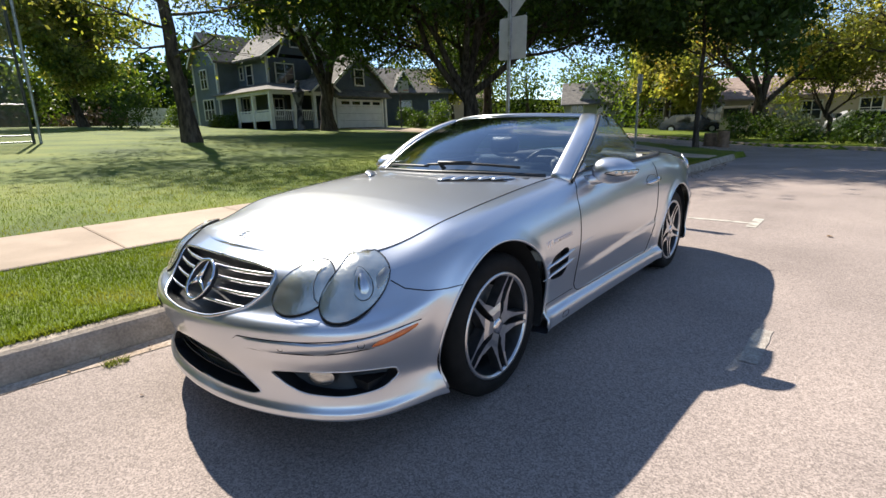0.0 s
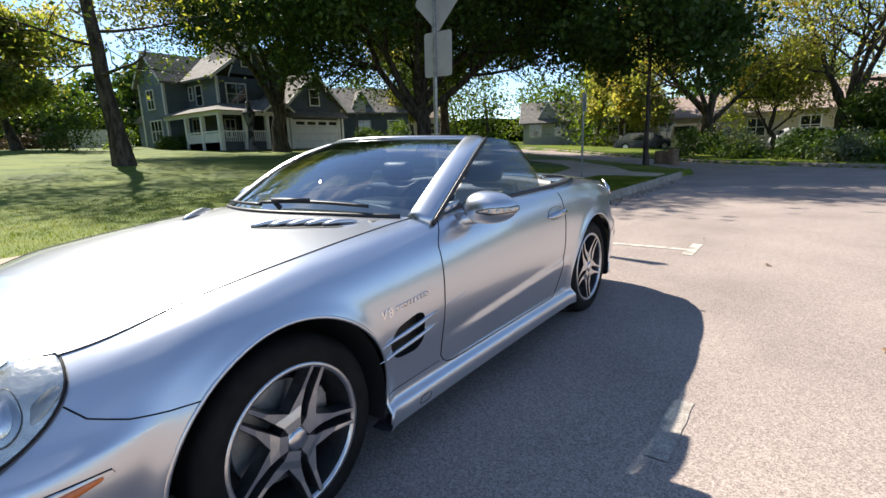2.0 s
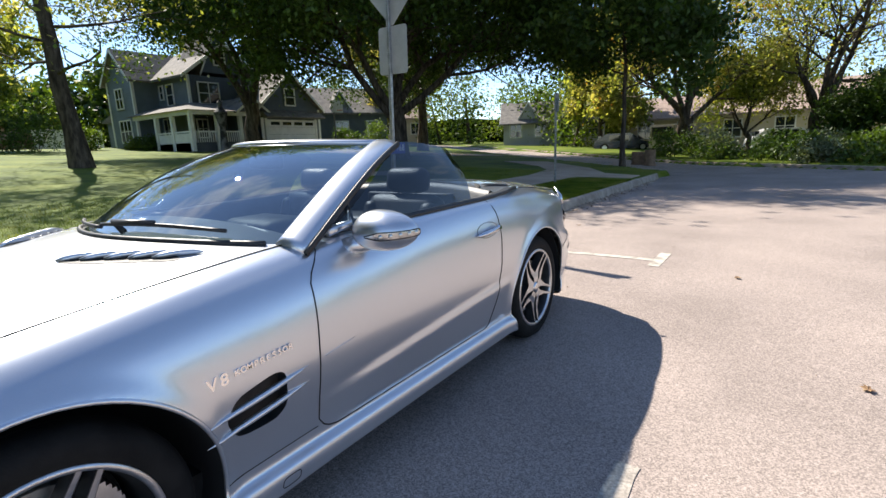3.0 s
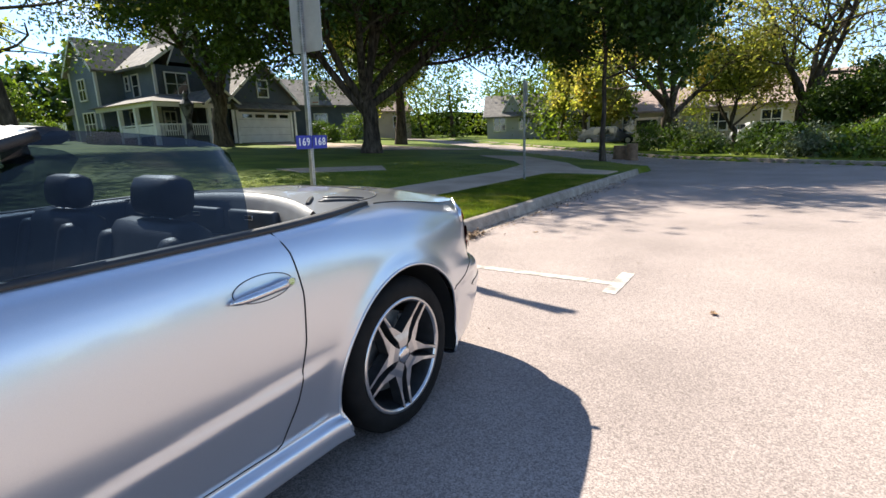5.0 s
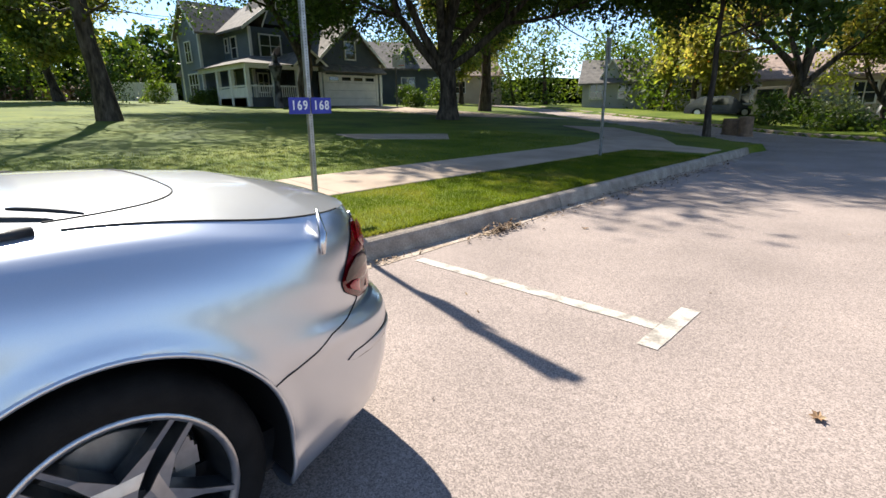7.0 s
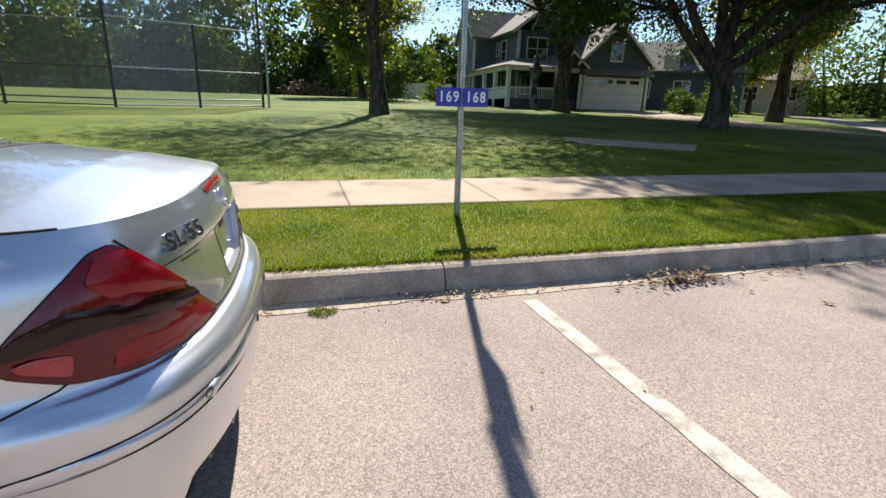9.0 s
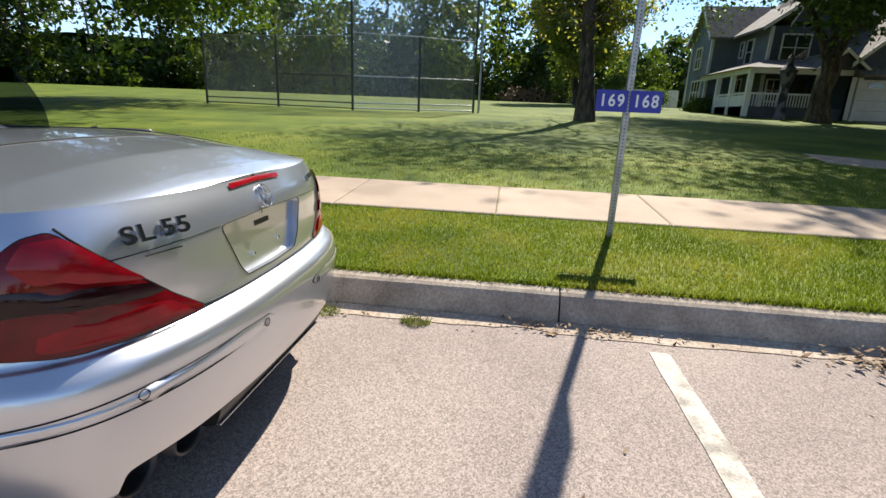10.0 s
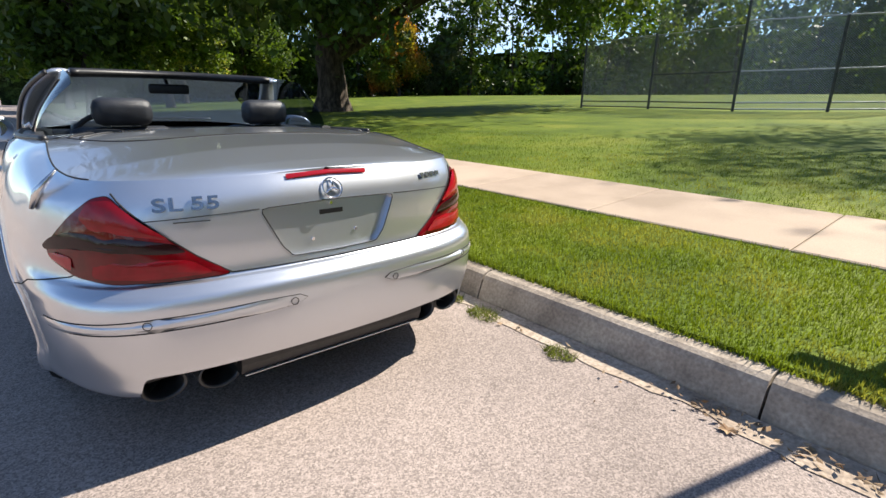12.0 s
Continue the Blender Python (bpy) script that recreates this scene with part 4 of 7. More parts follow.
BLACK = mat("black_plastic", [(0.012, 0.012, 0.013), (0.022, 0.022, 0.024)], rough=0.45, scale=30, bump=0.1, bump_scale=300)
GAP = mat("shadow_gap_rubber", [(0.01, 0.01, 0.011)], rough=0.8)
RUBBER = mat("tyre_rubber", [(0.006, 0.006, 0.006), (0.013, 0.0125, 0.012)], rough=0.75, scale=14, bump=0.15, bump_scale=200, spec=0.2)
LEATHER = mat("black_leather", [(0.018, 0.02, 0.025), (0.035, 0.038, 0.045)], rough=0.42, scale=12, bump=0.25, bump_scale=260)
GREY_TRIM = mat("grey_leather_trim", [(0.07, 0.073, 0.078), (0.1, 0.103, 0.108)], rough=0.5, scale=10, bump=0.2, bump_scale=240)
ALLOY = mat("machined_alloy", [(0.55, 0.55, 0.56), (0.64, 0.64, 0.65)], rough=0.3, metal=0.95, scale=40)
ALLOY_DARK = mat("dark_grey_alloy", [(0.06, 0.062, 0.065), (0.09, 0.092, 0.095)], rough=0.4, metal=0.7, scale=20)
DEEP_LENS = mat("deep_red_lens", [(0.1, 0.0012, 0.004), (0.16, 0.002, 0.006)], rough=0.12, scale=18, coat=0.45, spec=0.25)
RED_LENS = mat("red_lens", [(0.24, 0.003, 0.008), (0.32, 0.004, 0.012)], rough=0.16, scale=25, coat=0.25, spec=0.3)
DARK_LENS = mat("smoked_lens", [(0.016, 0.002, 0.004), (0.026, 0.003, 0.006)], rough=0.12, scale=25, spec=0.3, coat=0.2)
PINK_LENS = mat("pale_red_lens", [(0.36, 0.025, 0.03), (0.44, 0.04, 0.045)], rough=0.12, scale=25, coat=0.25)
ORANGE_LENS = mat("orange_lens", [(0.5, 0.11, 0.02), (0.62, 0.16, 0.03)], rough=0.2, scale=60, coat=0.8)
REFLECTOR = mat("lamp_reflector", [(0.42, 0.43, 0.44), (0.62, 0.63, 0.64)], rough=0.22, metal=0.9, scale=18)
HAZE = mat("hazed_lens", [(0.62, 0.62, 0.58), (0.8, 0.8, 0.76)], rough=0.24, metal=0.75, scale=9, coat=0.8, bump=0.5, bump_scale=22)
BADGE = mat("badge_chrome", [(0.28, 0.29, 0.31), (0.36, 0.37, 0.39)], rough=0.22, metal=1.0, scale=30)


def glass_mat(name, tint, gloss_rough=0.0, ior=1.5, rise=3.2):
    m = bpy.data.materials.new(name)
    m.use_nodes = True
    n, l = m.node_tree.nodes, m.node_tree.links
    n.remove(n["Principled BSDF"])
    t, g, f, x = n.new("ShaderNodeBsdfTransparent"), n.new("ShaderNodeBsdfGlossy"), n.new("ShaderNodeLayerWeight"), n.new("ShaderNodeMixShader")
    t.inputs["Color"].default_value = (*tint, 1)
    g.inputs["Roughness"].default_value = gloss_rough
    f.inputs["Blend"].default_value = 0.5
    pw, sc = n.new("ShaderNodeMath"), n.new("ShaderNodeMath")
    pw.operation, sc.operation = "POWER", "MULTIPLY_ADD"
    pw.inputs[1].default_value = rise
    base = ((ior - 1) / (ior + 1)) ** 2
    sc.inputs[1].default_value, sc.inputs[2].default_value = 0.9 - base, base
    l.new(f.outputs["Facing"], pw.inputs[0])
    l.new(pw.outputs["Value"], sc.inputs[0])
    l.new(sc.outputs["Value"], x.inputs["Fac"])
    l.new(t.outputs["BSDF"], x.inputs[1])
    l.new(g.outputs["BSDF"], x.inputs[2])
    l.new(x.outputs["Shader"], n["Material Output"].inputs["Surface"])
    return m


GLASS = glass_mat("windscreen_glass", (0.5, 0.58, 0.62), ior=3.1, rise=2.0)
SIDE_GLASS = glass_mat("tinted_side_glass", (0.2, 0.25, 0.31), ior=1.55)
LENS_GLASS = glass_mat("clear_lens", (0.94, 0.94, 0.92), 0.06, 1.5)

CAR = thing("convertible_car", pose(-0.03, 0, 0), "silver two-seat convertible with the roof down, parked at the kerb", "car")


def spline(knots, t):
    """A smooth line through knots, at the positions t in knots."""
    k = np.asarray(knots, dtype=float)
    t = np.clip(np.asarray(t, dtype=float), 0, len(k) - 1)
    i = np.minimum(t.astype(int), len(k) - 2)
    f = (t - i)[..., None]
    p0, p1, p2, p3 = k[np.maximum(i - 1, 0)], k[i], k[i + 1], k[np.minimum(i + 2, len(k) - 1)]
    return 0.5 * (2 * p1 + (p2 - p0) * f + (2 * p0 - 5 * p1 + 4 * p2 - p3) * f ** 2 + (3 * p1 - p0 - 3 * p2 + p3) * f ** 3)


def smooth(a, b, x):
    t = np.clip((np.asarray(x, dtype=float) - a) / (b - a), 0, 1)
    return t * t * (3 - 2 * t)


# plan outline of half the body, nose to tail
PLAN = [(0, -2.272), (0.17, -2.262), (0.34, -2.232), (0.52, -2.172), (0.68, -2.085), (0.79, -1.97), (0.85, -1.8), (0.885, -1.58), (0.905, -1.28), (0.898, -0.85),
        (0.893, -0.4), (0.895, 0.2), (0.9, 0.75), (0.908, 1.2), (0.897, 1.55), (0.862, 1.82), (0.8, 2.02), (0.69, 2.155), (0.5, 2.235), (0.25, 2.272), (0, 2.28)]
# upright profiles as (inset, height) for nose, flank and tail
FRONT = [(0.16, 0.165), (0.03, 0.17), (0.014, 0.198), (0.03, 0.235), (0.035, 0.33), (0.012, 0.42), (0.0, 0.50), (0.014, 0.54), (0.06, 0.57), (0.1, 0.62), (0.15, 0.69), (0.235, 0.742)]
FLANK = [(0.1, 0.165), (0.012, 0.17), (0.0, 0.2), (0.006, 0.245), (0.036, 0.272), (0.028, 0.37), (0.008, 0.49), (0.0, 0.6), (0.013, 0.74), (0.045, 0.845), (0.1, 0.915), (0.17, 0.945)]
TAIL = [(0.2, 0.215), (0.08, 0.22), (0.045, 0.24), (0.03, 0.29), (0.008, 0.38), (0.0, 0.48), (0.006, 0.55), (0.04, 0.585), (0.065, 0.605), (0.072, 0.70), (0.085, 0.81), (0.125, 0.892)]
NU, NV = 380, 78
dense = spline(PLAN, np.linspace(0, len(PLAN) - 1, 4000))
arc = np.concatenate([[0], np.cumsum(np.linalg.norm(np.diff(dense, axis=0), axis=1))])
LEN = arc[-1]
at = np.linspace(0, LEN, NU)
px, py = np.interp(at, arc, dense[:, 0]), np.interp(at, arc, dense[:, 1])
tx, ty = np.gradient(px), np.gradient(py)
tl = np.hypot(tx, ty)
nx_, ny_ = ty / tl, -tx / tl
wf, wr = smooth(-1.45, -2.0, py), smooth(1.32, 2.1, py)


def soften(a, n):
    k = np.hanning(2 * n + 3)[1:-1]
    return np.convolve(np.pad(a, n, mode="edge"), k / k.sum(), mode="valid")


zsh = soften(np.interp(py, [-1.9, -1.55, -1.25, -0.85, -0.45, 0.1, 0.75, 1.25, 1.6, 2.05], [0.755, 0.815, 0.853, 0.892, 0.925, 0.938, 0.948, 0.962, 0.95, 0.905]), 9)
ish = soften(np.interp(py, [-1.9, -1.25, -0.6, -0.35, 0.1, 0.75, 1.0, 1.25, 2.0], [0.17, 0.195, 0.195, 0.16, 0.1, 0.085, 0.105, 0.18, 0.16]), 9)
tv = np.linspace(0, 11, NV)
pf, pr, psd = spline(FRONT, tv), spline(TAIL, tv), spline(FLANK, tv)
BODY = np.zeros((NU, NV, 3))
for i in range(NU):
    side = psd.copy()
    hi = side[:, 1] > 0.6
    side[hi, 1] = 0.6 + (side[hi, 1] - 0.6) * (zsh[i] - 0.6) / 0.345
    side[hi, 0] *= ish[i] / 0.17
    # the tail's shelf fades out round the corners
    tail = pr.copy()
    tail[:, 0] -= 0.04 * (1 - smooth(1.78, 2.12, py[i])) * smooth(0.53, 0.6, pr[:, 1]) * (1 - smooth(0.82, 0.895, pr[:, 1]))
    p = pf * wf[i] + tail * wr[i] + side * (1 - wf[i] - wr[i])
    for hub, r in ((-1.28, 0.398), (1.28, 0.392)):
        d = np.hypot(py[i] - hub, p[:, 1] - 0.325)
        p[:, 0] -= 0.012 * np.exp(-((d - r) / 0.035) ** 2)
    # folded crease rising along the lower door
    zc = 0.405 + 0.075 * (py[i] + 0.5)
    on = float(smooth(-0.6, -0.2, py[i]) * (1 - smooth(0.7, 0.95, py[i])))
    p[:, 0] -= 0.012 * on * (1 - smooth(zc - 0.016, zc + 0.016, p[:, 1])) * smooth(0.262, 0.3, p[:, 1])
    BODY[i] = np.stack([px[i] - nx_[i] * p[:, 0], py[i] - ny_[i] * p[:, 0], p[:, 1]], axis=1)
BODY[:, :, 2] = np.maximum.accumulate(BODY[:, :, 2] + np.arange(NV) * 1e-6, axis=1)
BODY[0, :, 0] = BODY[-1, :, 0] = 0.0


def grid_normals(g):
    """Outward normals of a grid of points."""
    a, b = np.gradient(g, axis=0), np.gradient(g, axis=1)
    n = np.cross(a, b)
    return n / np.maximum(np.linalg.norm(n, axis=2), 1e-9)[..., None]


NORM = grid_normals(BODY)
if NORM[NU // 2, NV // 2, 0] < 0:
    NORM = -NORM
NORM[0, :, 0] = NORM[-1, :, 0] = 0.0


def belt(a, z, off=0.0):
    """A point of the body a metres round the outline from the nose, at height z, lifted by off."""
    sgn = 1.0
    if a < 0:
        a, sgn = -a, -1.0
    if a > LEN:
        a, sgn = 2 * LEN - a, -1.0
    c = a / LEN * (NU - 1)
    i = min(int(c), NU - 2)
    f = c - i
    col = BODY[i] * (1 - f) + BODY[i + 1] * f
    nor = NORM[i] * (1 - f) + NORM[i + 1] * f
    zz = col[:, 2]
    p = Vector([float(np.interp(z, zz, col[:, k])) for k in range(3)])
    n = Vector([float(np.interp(z, zz, nor[:, k])) for k in range(3)]).normalized()
    p = p + n * off
    return Vector((p.x * sgn, p.y, p.z)), Vector((n.x * sgn, n.y, n.z))


def a_of(y):
    """Outline length at a place y along the flank."""
    return float(np.interp(y, py[20:-20], at[20:-20]))


def oval(ca, cz, ra, rz, turn=0.0, n=36, power=2.0):
    out = []
    for k in range(n):
        t = 2 * math.pi * k / n
        c, s = math.cos(t), math.sin(t)
        u, v = ra * math.copysign(abs(c) ** (2 / power), c), rz * math.copysign(abs(s) ** (2 / power), s)
        out.append((ca + u * math.cos(turn) - v * math.sin(turn), cz + u * math.sin(turn) + v * math.cos(turn)))
    return out


def rounded(pts, steps_=5, cut=0.3):
    """A closed outline with its corners rounded."""
    out, n = [], len(pts)
    for i in range(n):
        p0, p1, p2 = Vector(pts[i - 1]), Vector(pts[i]), Vector(pts[(i + 1) % n])
        a, b = p1 + (p0 - p1) * cut, p1 + (p2 - p1) * cut
        for k in range(steps_):
            t = k / (steps_ - 1)
            q = a * (1 - t) ** 2 + p1 * 2 * t * (1 - t) + b * t * t
            out.append((q.x, q.y))
    return out


AF, AR = a_of(-1.28), a_of(1.28)
FOG_HOLE = rounded([(0.46, 0.352), (0.62, 0.366), (0.86, 0.368), (0.985, 0.352), (1.0, 0.315), (0.93, 0.278), (0.76, 0.262), (0.6, 0.272), (0.52, 0.305)])
GRILLE = rounded([(-0.3, 0.712), (0.0, 0.716), (0.3, 0.71), (0.45, 0.695), (0.43, 0.63), (0.35, 0.568), (0.2, 0.532), (0.0, 0.522), (-0.3, 0.53)], 4, 0.3)
INTAKE = rounded([(-0.3, 0.39), (0.0, 0.395), (0.17, 0.38), (0.3, 0.325), (0.42, 0.252), (0.36, 0.236), (0.0, 0.238), (-0.3, 0.238)], 4, 0.25)
VENT = rounded([(a_of(-0.87), 0.5), (a_of(-0.83), 0.56), (a_of(-0.70), 0.585), (a_of(-0.66), 0.57), (a_of(-0.655), 0.46), (a_of(-0.7), 0.425), (a_of(-0.83), 0.43)], 4, 0.3)
PLATE = rounded([(LEN + 0.3, 0.797), (LEN + 0.0, 0.797), (LEN - 0.265, 0.79), (LEN - 0.2, 0.66), (LEN - 0.165, 0.622), (LEN - 0.0, 0.618), (LEN + 0.3, 0.618)], 3, 0.12)
EXHAUST = rounded([(LEN - 0.69, 0.0), (LEN - 0.69, 0.24), (LEN - 0.66, 0.305), (LEN - 0.34, 0.315), (LEN + 0.3, 0.315), (LEN + 0.3, 0.0)], 4, 0.18)
ARCH_F = [(AF + 0.402 * math.cos(t), 0.325 + 0.402 * math.sin(t)) for t in np.linspace(math.pi * 1.15, -math.pi * 0.15, 60)] + [(AF + 0.36, 0.0), (AF - 0.36, 0.0)]
ARCH_R = [(AR + 0.396 * math.cos(t), 0.325 + 0.396 * math.sin(t)) for t in np.linspace(math.pi * 1.15, -math.pi * 0.15, 60)] + [(AR + 0.355, 0.0), (AR - 0.355, 0.0)]
HOLES = [FOG_HOLE, GRILLE, INTAKE, VENT, PLATE, EXHAUST, ARCH_F, ARCH_R]


def inside(poly, A, Z):
    p = np.array(poly)
    q = np.roll(p, -1, axis=0)
    res = np.zeros(A.shape, bool)
    for (x0, y0), (x1, y1) in zip(p, q):
        if y0 == y1:
            continue
        cross = ((y0 > Z) != (y1 > Z)) & (A < (x1 - x0) * (Z - y0) / (y1 - y0) + x0)
        res ^= cross
    return res


def nearest(poly, a, z):
    p = np.array(poly)
    q = np.roll(p, -1, axis=0)
    d = q - p
    t = np.clip(((a - p[:, 0]) * d[:, 0] + (z - p[:, 1]) * d[:, 1]) / np.maximum((d ** 2).sum(1), 1e-12), 0, 1)
    c = p + d * t[:, None]
    i = np.argmin((c[:, 0] - a) ** 2 + (c[:, 1] - z) ** 2)
    return c[i]


# shell faces: drop those in the openings, draw the rims to the openings' outline
A = np.repeat(at[:, None], NV, axis=1)
Z = BODY[:, :, 2]
Ac, Zc = (A[:-1, :-1] + A[1:, 1:]) / 2, (Z[:-1, :-1] + Z[1:, 1:] + Z[1:, :-1] + Z[:-1, 1:]) / 4
keep = np.ones(Ac.shape, bool)
SHELL = BODY.copy()
for poly in HOLES:
    gone = inside(poly, Ac, Zc)
    keep &= ~gone
    touch_gone = np.zeros(A.shape, bool)
    touch_keep = np.zeros(A.shape, bool)
    for di in (0, 1):
        for dj in (0, 1):
            touch_gone[di:NU - 1 + di, dj:NV - 1 + dj] |= gone
            touch_keep[di:NU - 1 + di, dj:NV - 1 + dj] |= ~gone
    for i, j in zip(*np.where(touch_gone & touch_keep)):
        na, nz = nearest(poly, A[i, j], Z[i, j])
        if nz > 0.17 and 0 <= na <= LEN:
            SHELL[i, j] = belt(na, nz)[0]


def door_front(z):
    return np.interp(z, [0.28, 0.33, 0.6, 0.82, 0.93, 0.96], [-0.49, -0.525, -0.52, -0.5, -0.38, -0.35])


def door_rear(z):
    return np.interp(z, [0.28, 0.4, 0.6, 0.75, 0.88, 0.95], [0.63, 0.7, 0.75, 0.765, 0.75, 0.72])


def panel_of(y, z):
    if -0.95 < y < 0.95 and z < 0.262:
        return "side_skirt"
    if y < -1.3 and (z < 0.605 or y < -1.9):
        return "front_bumper"
    if y > 1.3 and z < 0.575:
        return "rear_bumper"
    if y > 2.02 or (y > 1.4 and z > 0.93):
        return "tail_panel"
    if y < door_front(z):
        return "front_fender"
    if y < door_rear(z):
        return "door"
    return "rear_fender"


def shell_mesh(name, cells, mirror, material, parent):
    """Chosen cells of the shell as one mesh with the whole body's normals."""
    idx, verts, nors, faces = {}, [], [], []
    for i, j in cells:
        q = []
        for c in ((i, j), (i + 1, j), (i + 1, j + 1), (i, j + 1)):
            if c not in idx:
                idx[c] = len(verts)
                p, n = SHELL[c], NORM[c]
                verts.append((p[0] * mirror, p[1], p[2]))
                nors.append((n[0] * mirror, n[1], n[2]))
            q.append(idx[c])
        faces.append(q if mirror > 0 else q[::-1])
    me = bpy.data.meshes.new(name)
    me.from_pydata(verts, [], faces)
    me.materials.append(material)
    me.polygons.foreach_set("use_smooth", [True] * len(me.polygons))
    me.normals_split_custom_set_from_vertices(nors)
    ob = new(name, me)
    ob.parent = parent
    return ob


PANELS = {}
sides = {}
for i in range(NU - 1):
    for j in range(NV - 1):
        if keep[i, j]:
            PANELS.setdefault(panel_of(py[i], Zc[i, j]), []).append((i, j))
for s in (1, -1):
    for nm, cells in PANELS.items():
        sides[nm, s] = shell_mesh(nm, cells, s, PAINT, CAR)


def top_surface(name, rows, depth, material, parent, centre, cols=40, front_shift=None):
    """A crowned skin spanning the two upper edges of the shell over the columns given."""
    g = np.zeros((len(rows), cols + 1, 3))
    for k, i in enumerate(rows):
        e = BODY[i, -1]
        for c in range(cols + 1):
            s = -1 + 2 * c / cols
            s = math.copysign(abs(s) ** 0.85, s)
            y = e[1]
            if front_shift:
                y += front_shift(s * e[0], k / (len(rows) - 1))
            zc = centre(y)
            g[k, c] = (s * e[0], y, e[2] + (zc - e[2]) * (1 - abs(s) ** 2.3))
    n = len(rows)
    v = g.reshape(-1, 3)
    f = [(k * (cols + 1) + c, k * (cols + 1) + c + 1, (k + 1) * (cols + 1) + c + 1, (k + 1) * (cols + 1) + c) for k in range(n - 1) for c in range(cols)]
    ob = mesh_np(name, v, f, material, parent, smooth=True)
    return ob, g


cols_front = [i for i in range(1, NU) if py[i] < -0.40 and i < NU // 2]
hood, hood_g = top_surface("bonnet", cols_front, 0.02, PAINT, CAR, lambda y: float(np.interp(y, [-2.05, -1.95, -1.7, -1.4, -1.0, -0.7, -0.3], [0.748, 0.778, 0.838, 0.885, 0.93, 0.955, 0.975])))
cols_rear = [i for i in range(NU // 2, NU - 1) if py[i] > 1.0]
deck, deck_g = top_surface("boot_lid", cols_rear, 0.02, PAINT, CAR, lambda y: float(np.interp(y, [1.0, 1.3, 1.6, 1.9, 2.08, 2.16], [0.99, 1.0, 0.99, 0.962, 0.922, 0.9])), front_shift=lambda x, t: (0.2 - 0.42 * x * x) * max(0.0, 1 - t * 2.2) ** 2)


def bvh_of(obs):
    vs, fs = [], []
    for ob in obs:
        n = len(vs)
        vs += [tuple(v.co) for v in ob.data.vertices]
        fs += [tuple(i + n for i in p.vertices) for p in ob.data.polygons]
    return BVHTree.FromPolygons(vs, fs)


TOP = bvh_of([hood, deck])


def on_top(x, y, off=0.0):
    """A point of bonnet or boot lid under (x, y)."""
    hit = TOP.ray_cast(Vector((x, y, 2)), Vector((0, 0, -1)))
    if hit[0] is None:
        return Vector((x, y, 0.93 + off))
    n = hit[1] if hit[1].z > 0 else -hit[1]
    return hit[0] + n * off


def patch(name, outline, material, parent, off=0.002, bulge=0.0, rings=6, mirror=1, label=""):
    """A skin on the body inside an outline in (a, z), bulging to its middle."""
    ca, cz = sum(p[0] for p in outline) / len(outline), sum(p[1] for p in outline) / len(outline)
    n = len(outline)
    vs, fs = [], []
    for r in range(rings + 1):
        k = 1 - r / rings
        for a, z in outline:
            p, _ = belt(ca + (a - ca) * k, cz + (z - cz) * k, off + bulge * (1 - k ** 2.5))
            vs.append((p.x * mirror, p.y, p.z))
    for r in range(rings):
        for i in range(n):
            q = (r * n + i, r * n + (i + 1) % n, (r + 1) * n + (i + 1) % n, (r + 1) * n + i)
            fs.append(q if mirror < 0 else q[::-1])
    lo = len(vs)
    return mesh_np(name, vs, fs, material, parent, label, smooth=True)


def line_on(name, pts, r, material, parent, off=0.0, mirror=1, closed=False, sides=5, label=""):
    """A thin bead along a line in (a, z) on the body."""
    pts = list(pts) + ([pts[0]] if closed else [])
    fine = []
    for p, q in zip(pts, pts[1:]):
        m = max(1, int(math.hypot(q[0] - p[0], q[1] - p[1]) / 0.03))
        fine += [(p[0] + (q[0] - p[0]) * k / m, p[1] + (q[1] - p[1]) * k / m) for k in range(m)]
    fine.append(pts[-1])
    line = []
    for a, z in fine:
        p, _ = belt(a, z, off)
        line.append((p.x * mirror, p.y, p.z))
    return part(name, tube(bmesh.new(), line, r, sides), material, parent, label, smooth=True)


def recess(name, outline, depth, material, parent, mirror=1, back=None, full=False):
    """Walls from an opening's outline inwards and a back behind it."""
    n = len(outline)
    vs, fs = [], []
    for k in range(3):
        for a, z in outline:
            p, nn = belt(a, z, 0.0)
            q = p - nn * (depth * k / 2)
            vs.append((q.x * mirror, q.y, q.z))
    for k in range(2):
        for i in range(n):
            fs.append((k * n + i, k * n + (i + 1) % n, (k + 1) * n + (i + 1) % n, (k + 1) * n + i))
    w = mesh_np(name, vs, fs, material, parent, smooth=False)
    if full:
        return w
    cv = [vs[2 * n + i] for i in range(n)]
    c = tuple(sum(v[k] for v in cv) / n for k in range(3))
    mesh_np("backing", cv + [c], [(i, (i + 1) % n, n) for i in range(n)], back or material, w)
    return w


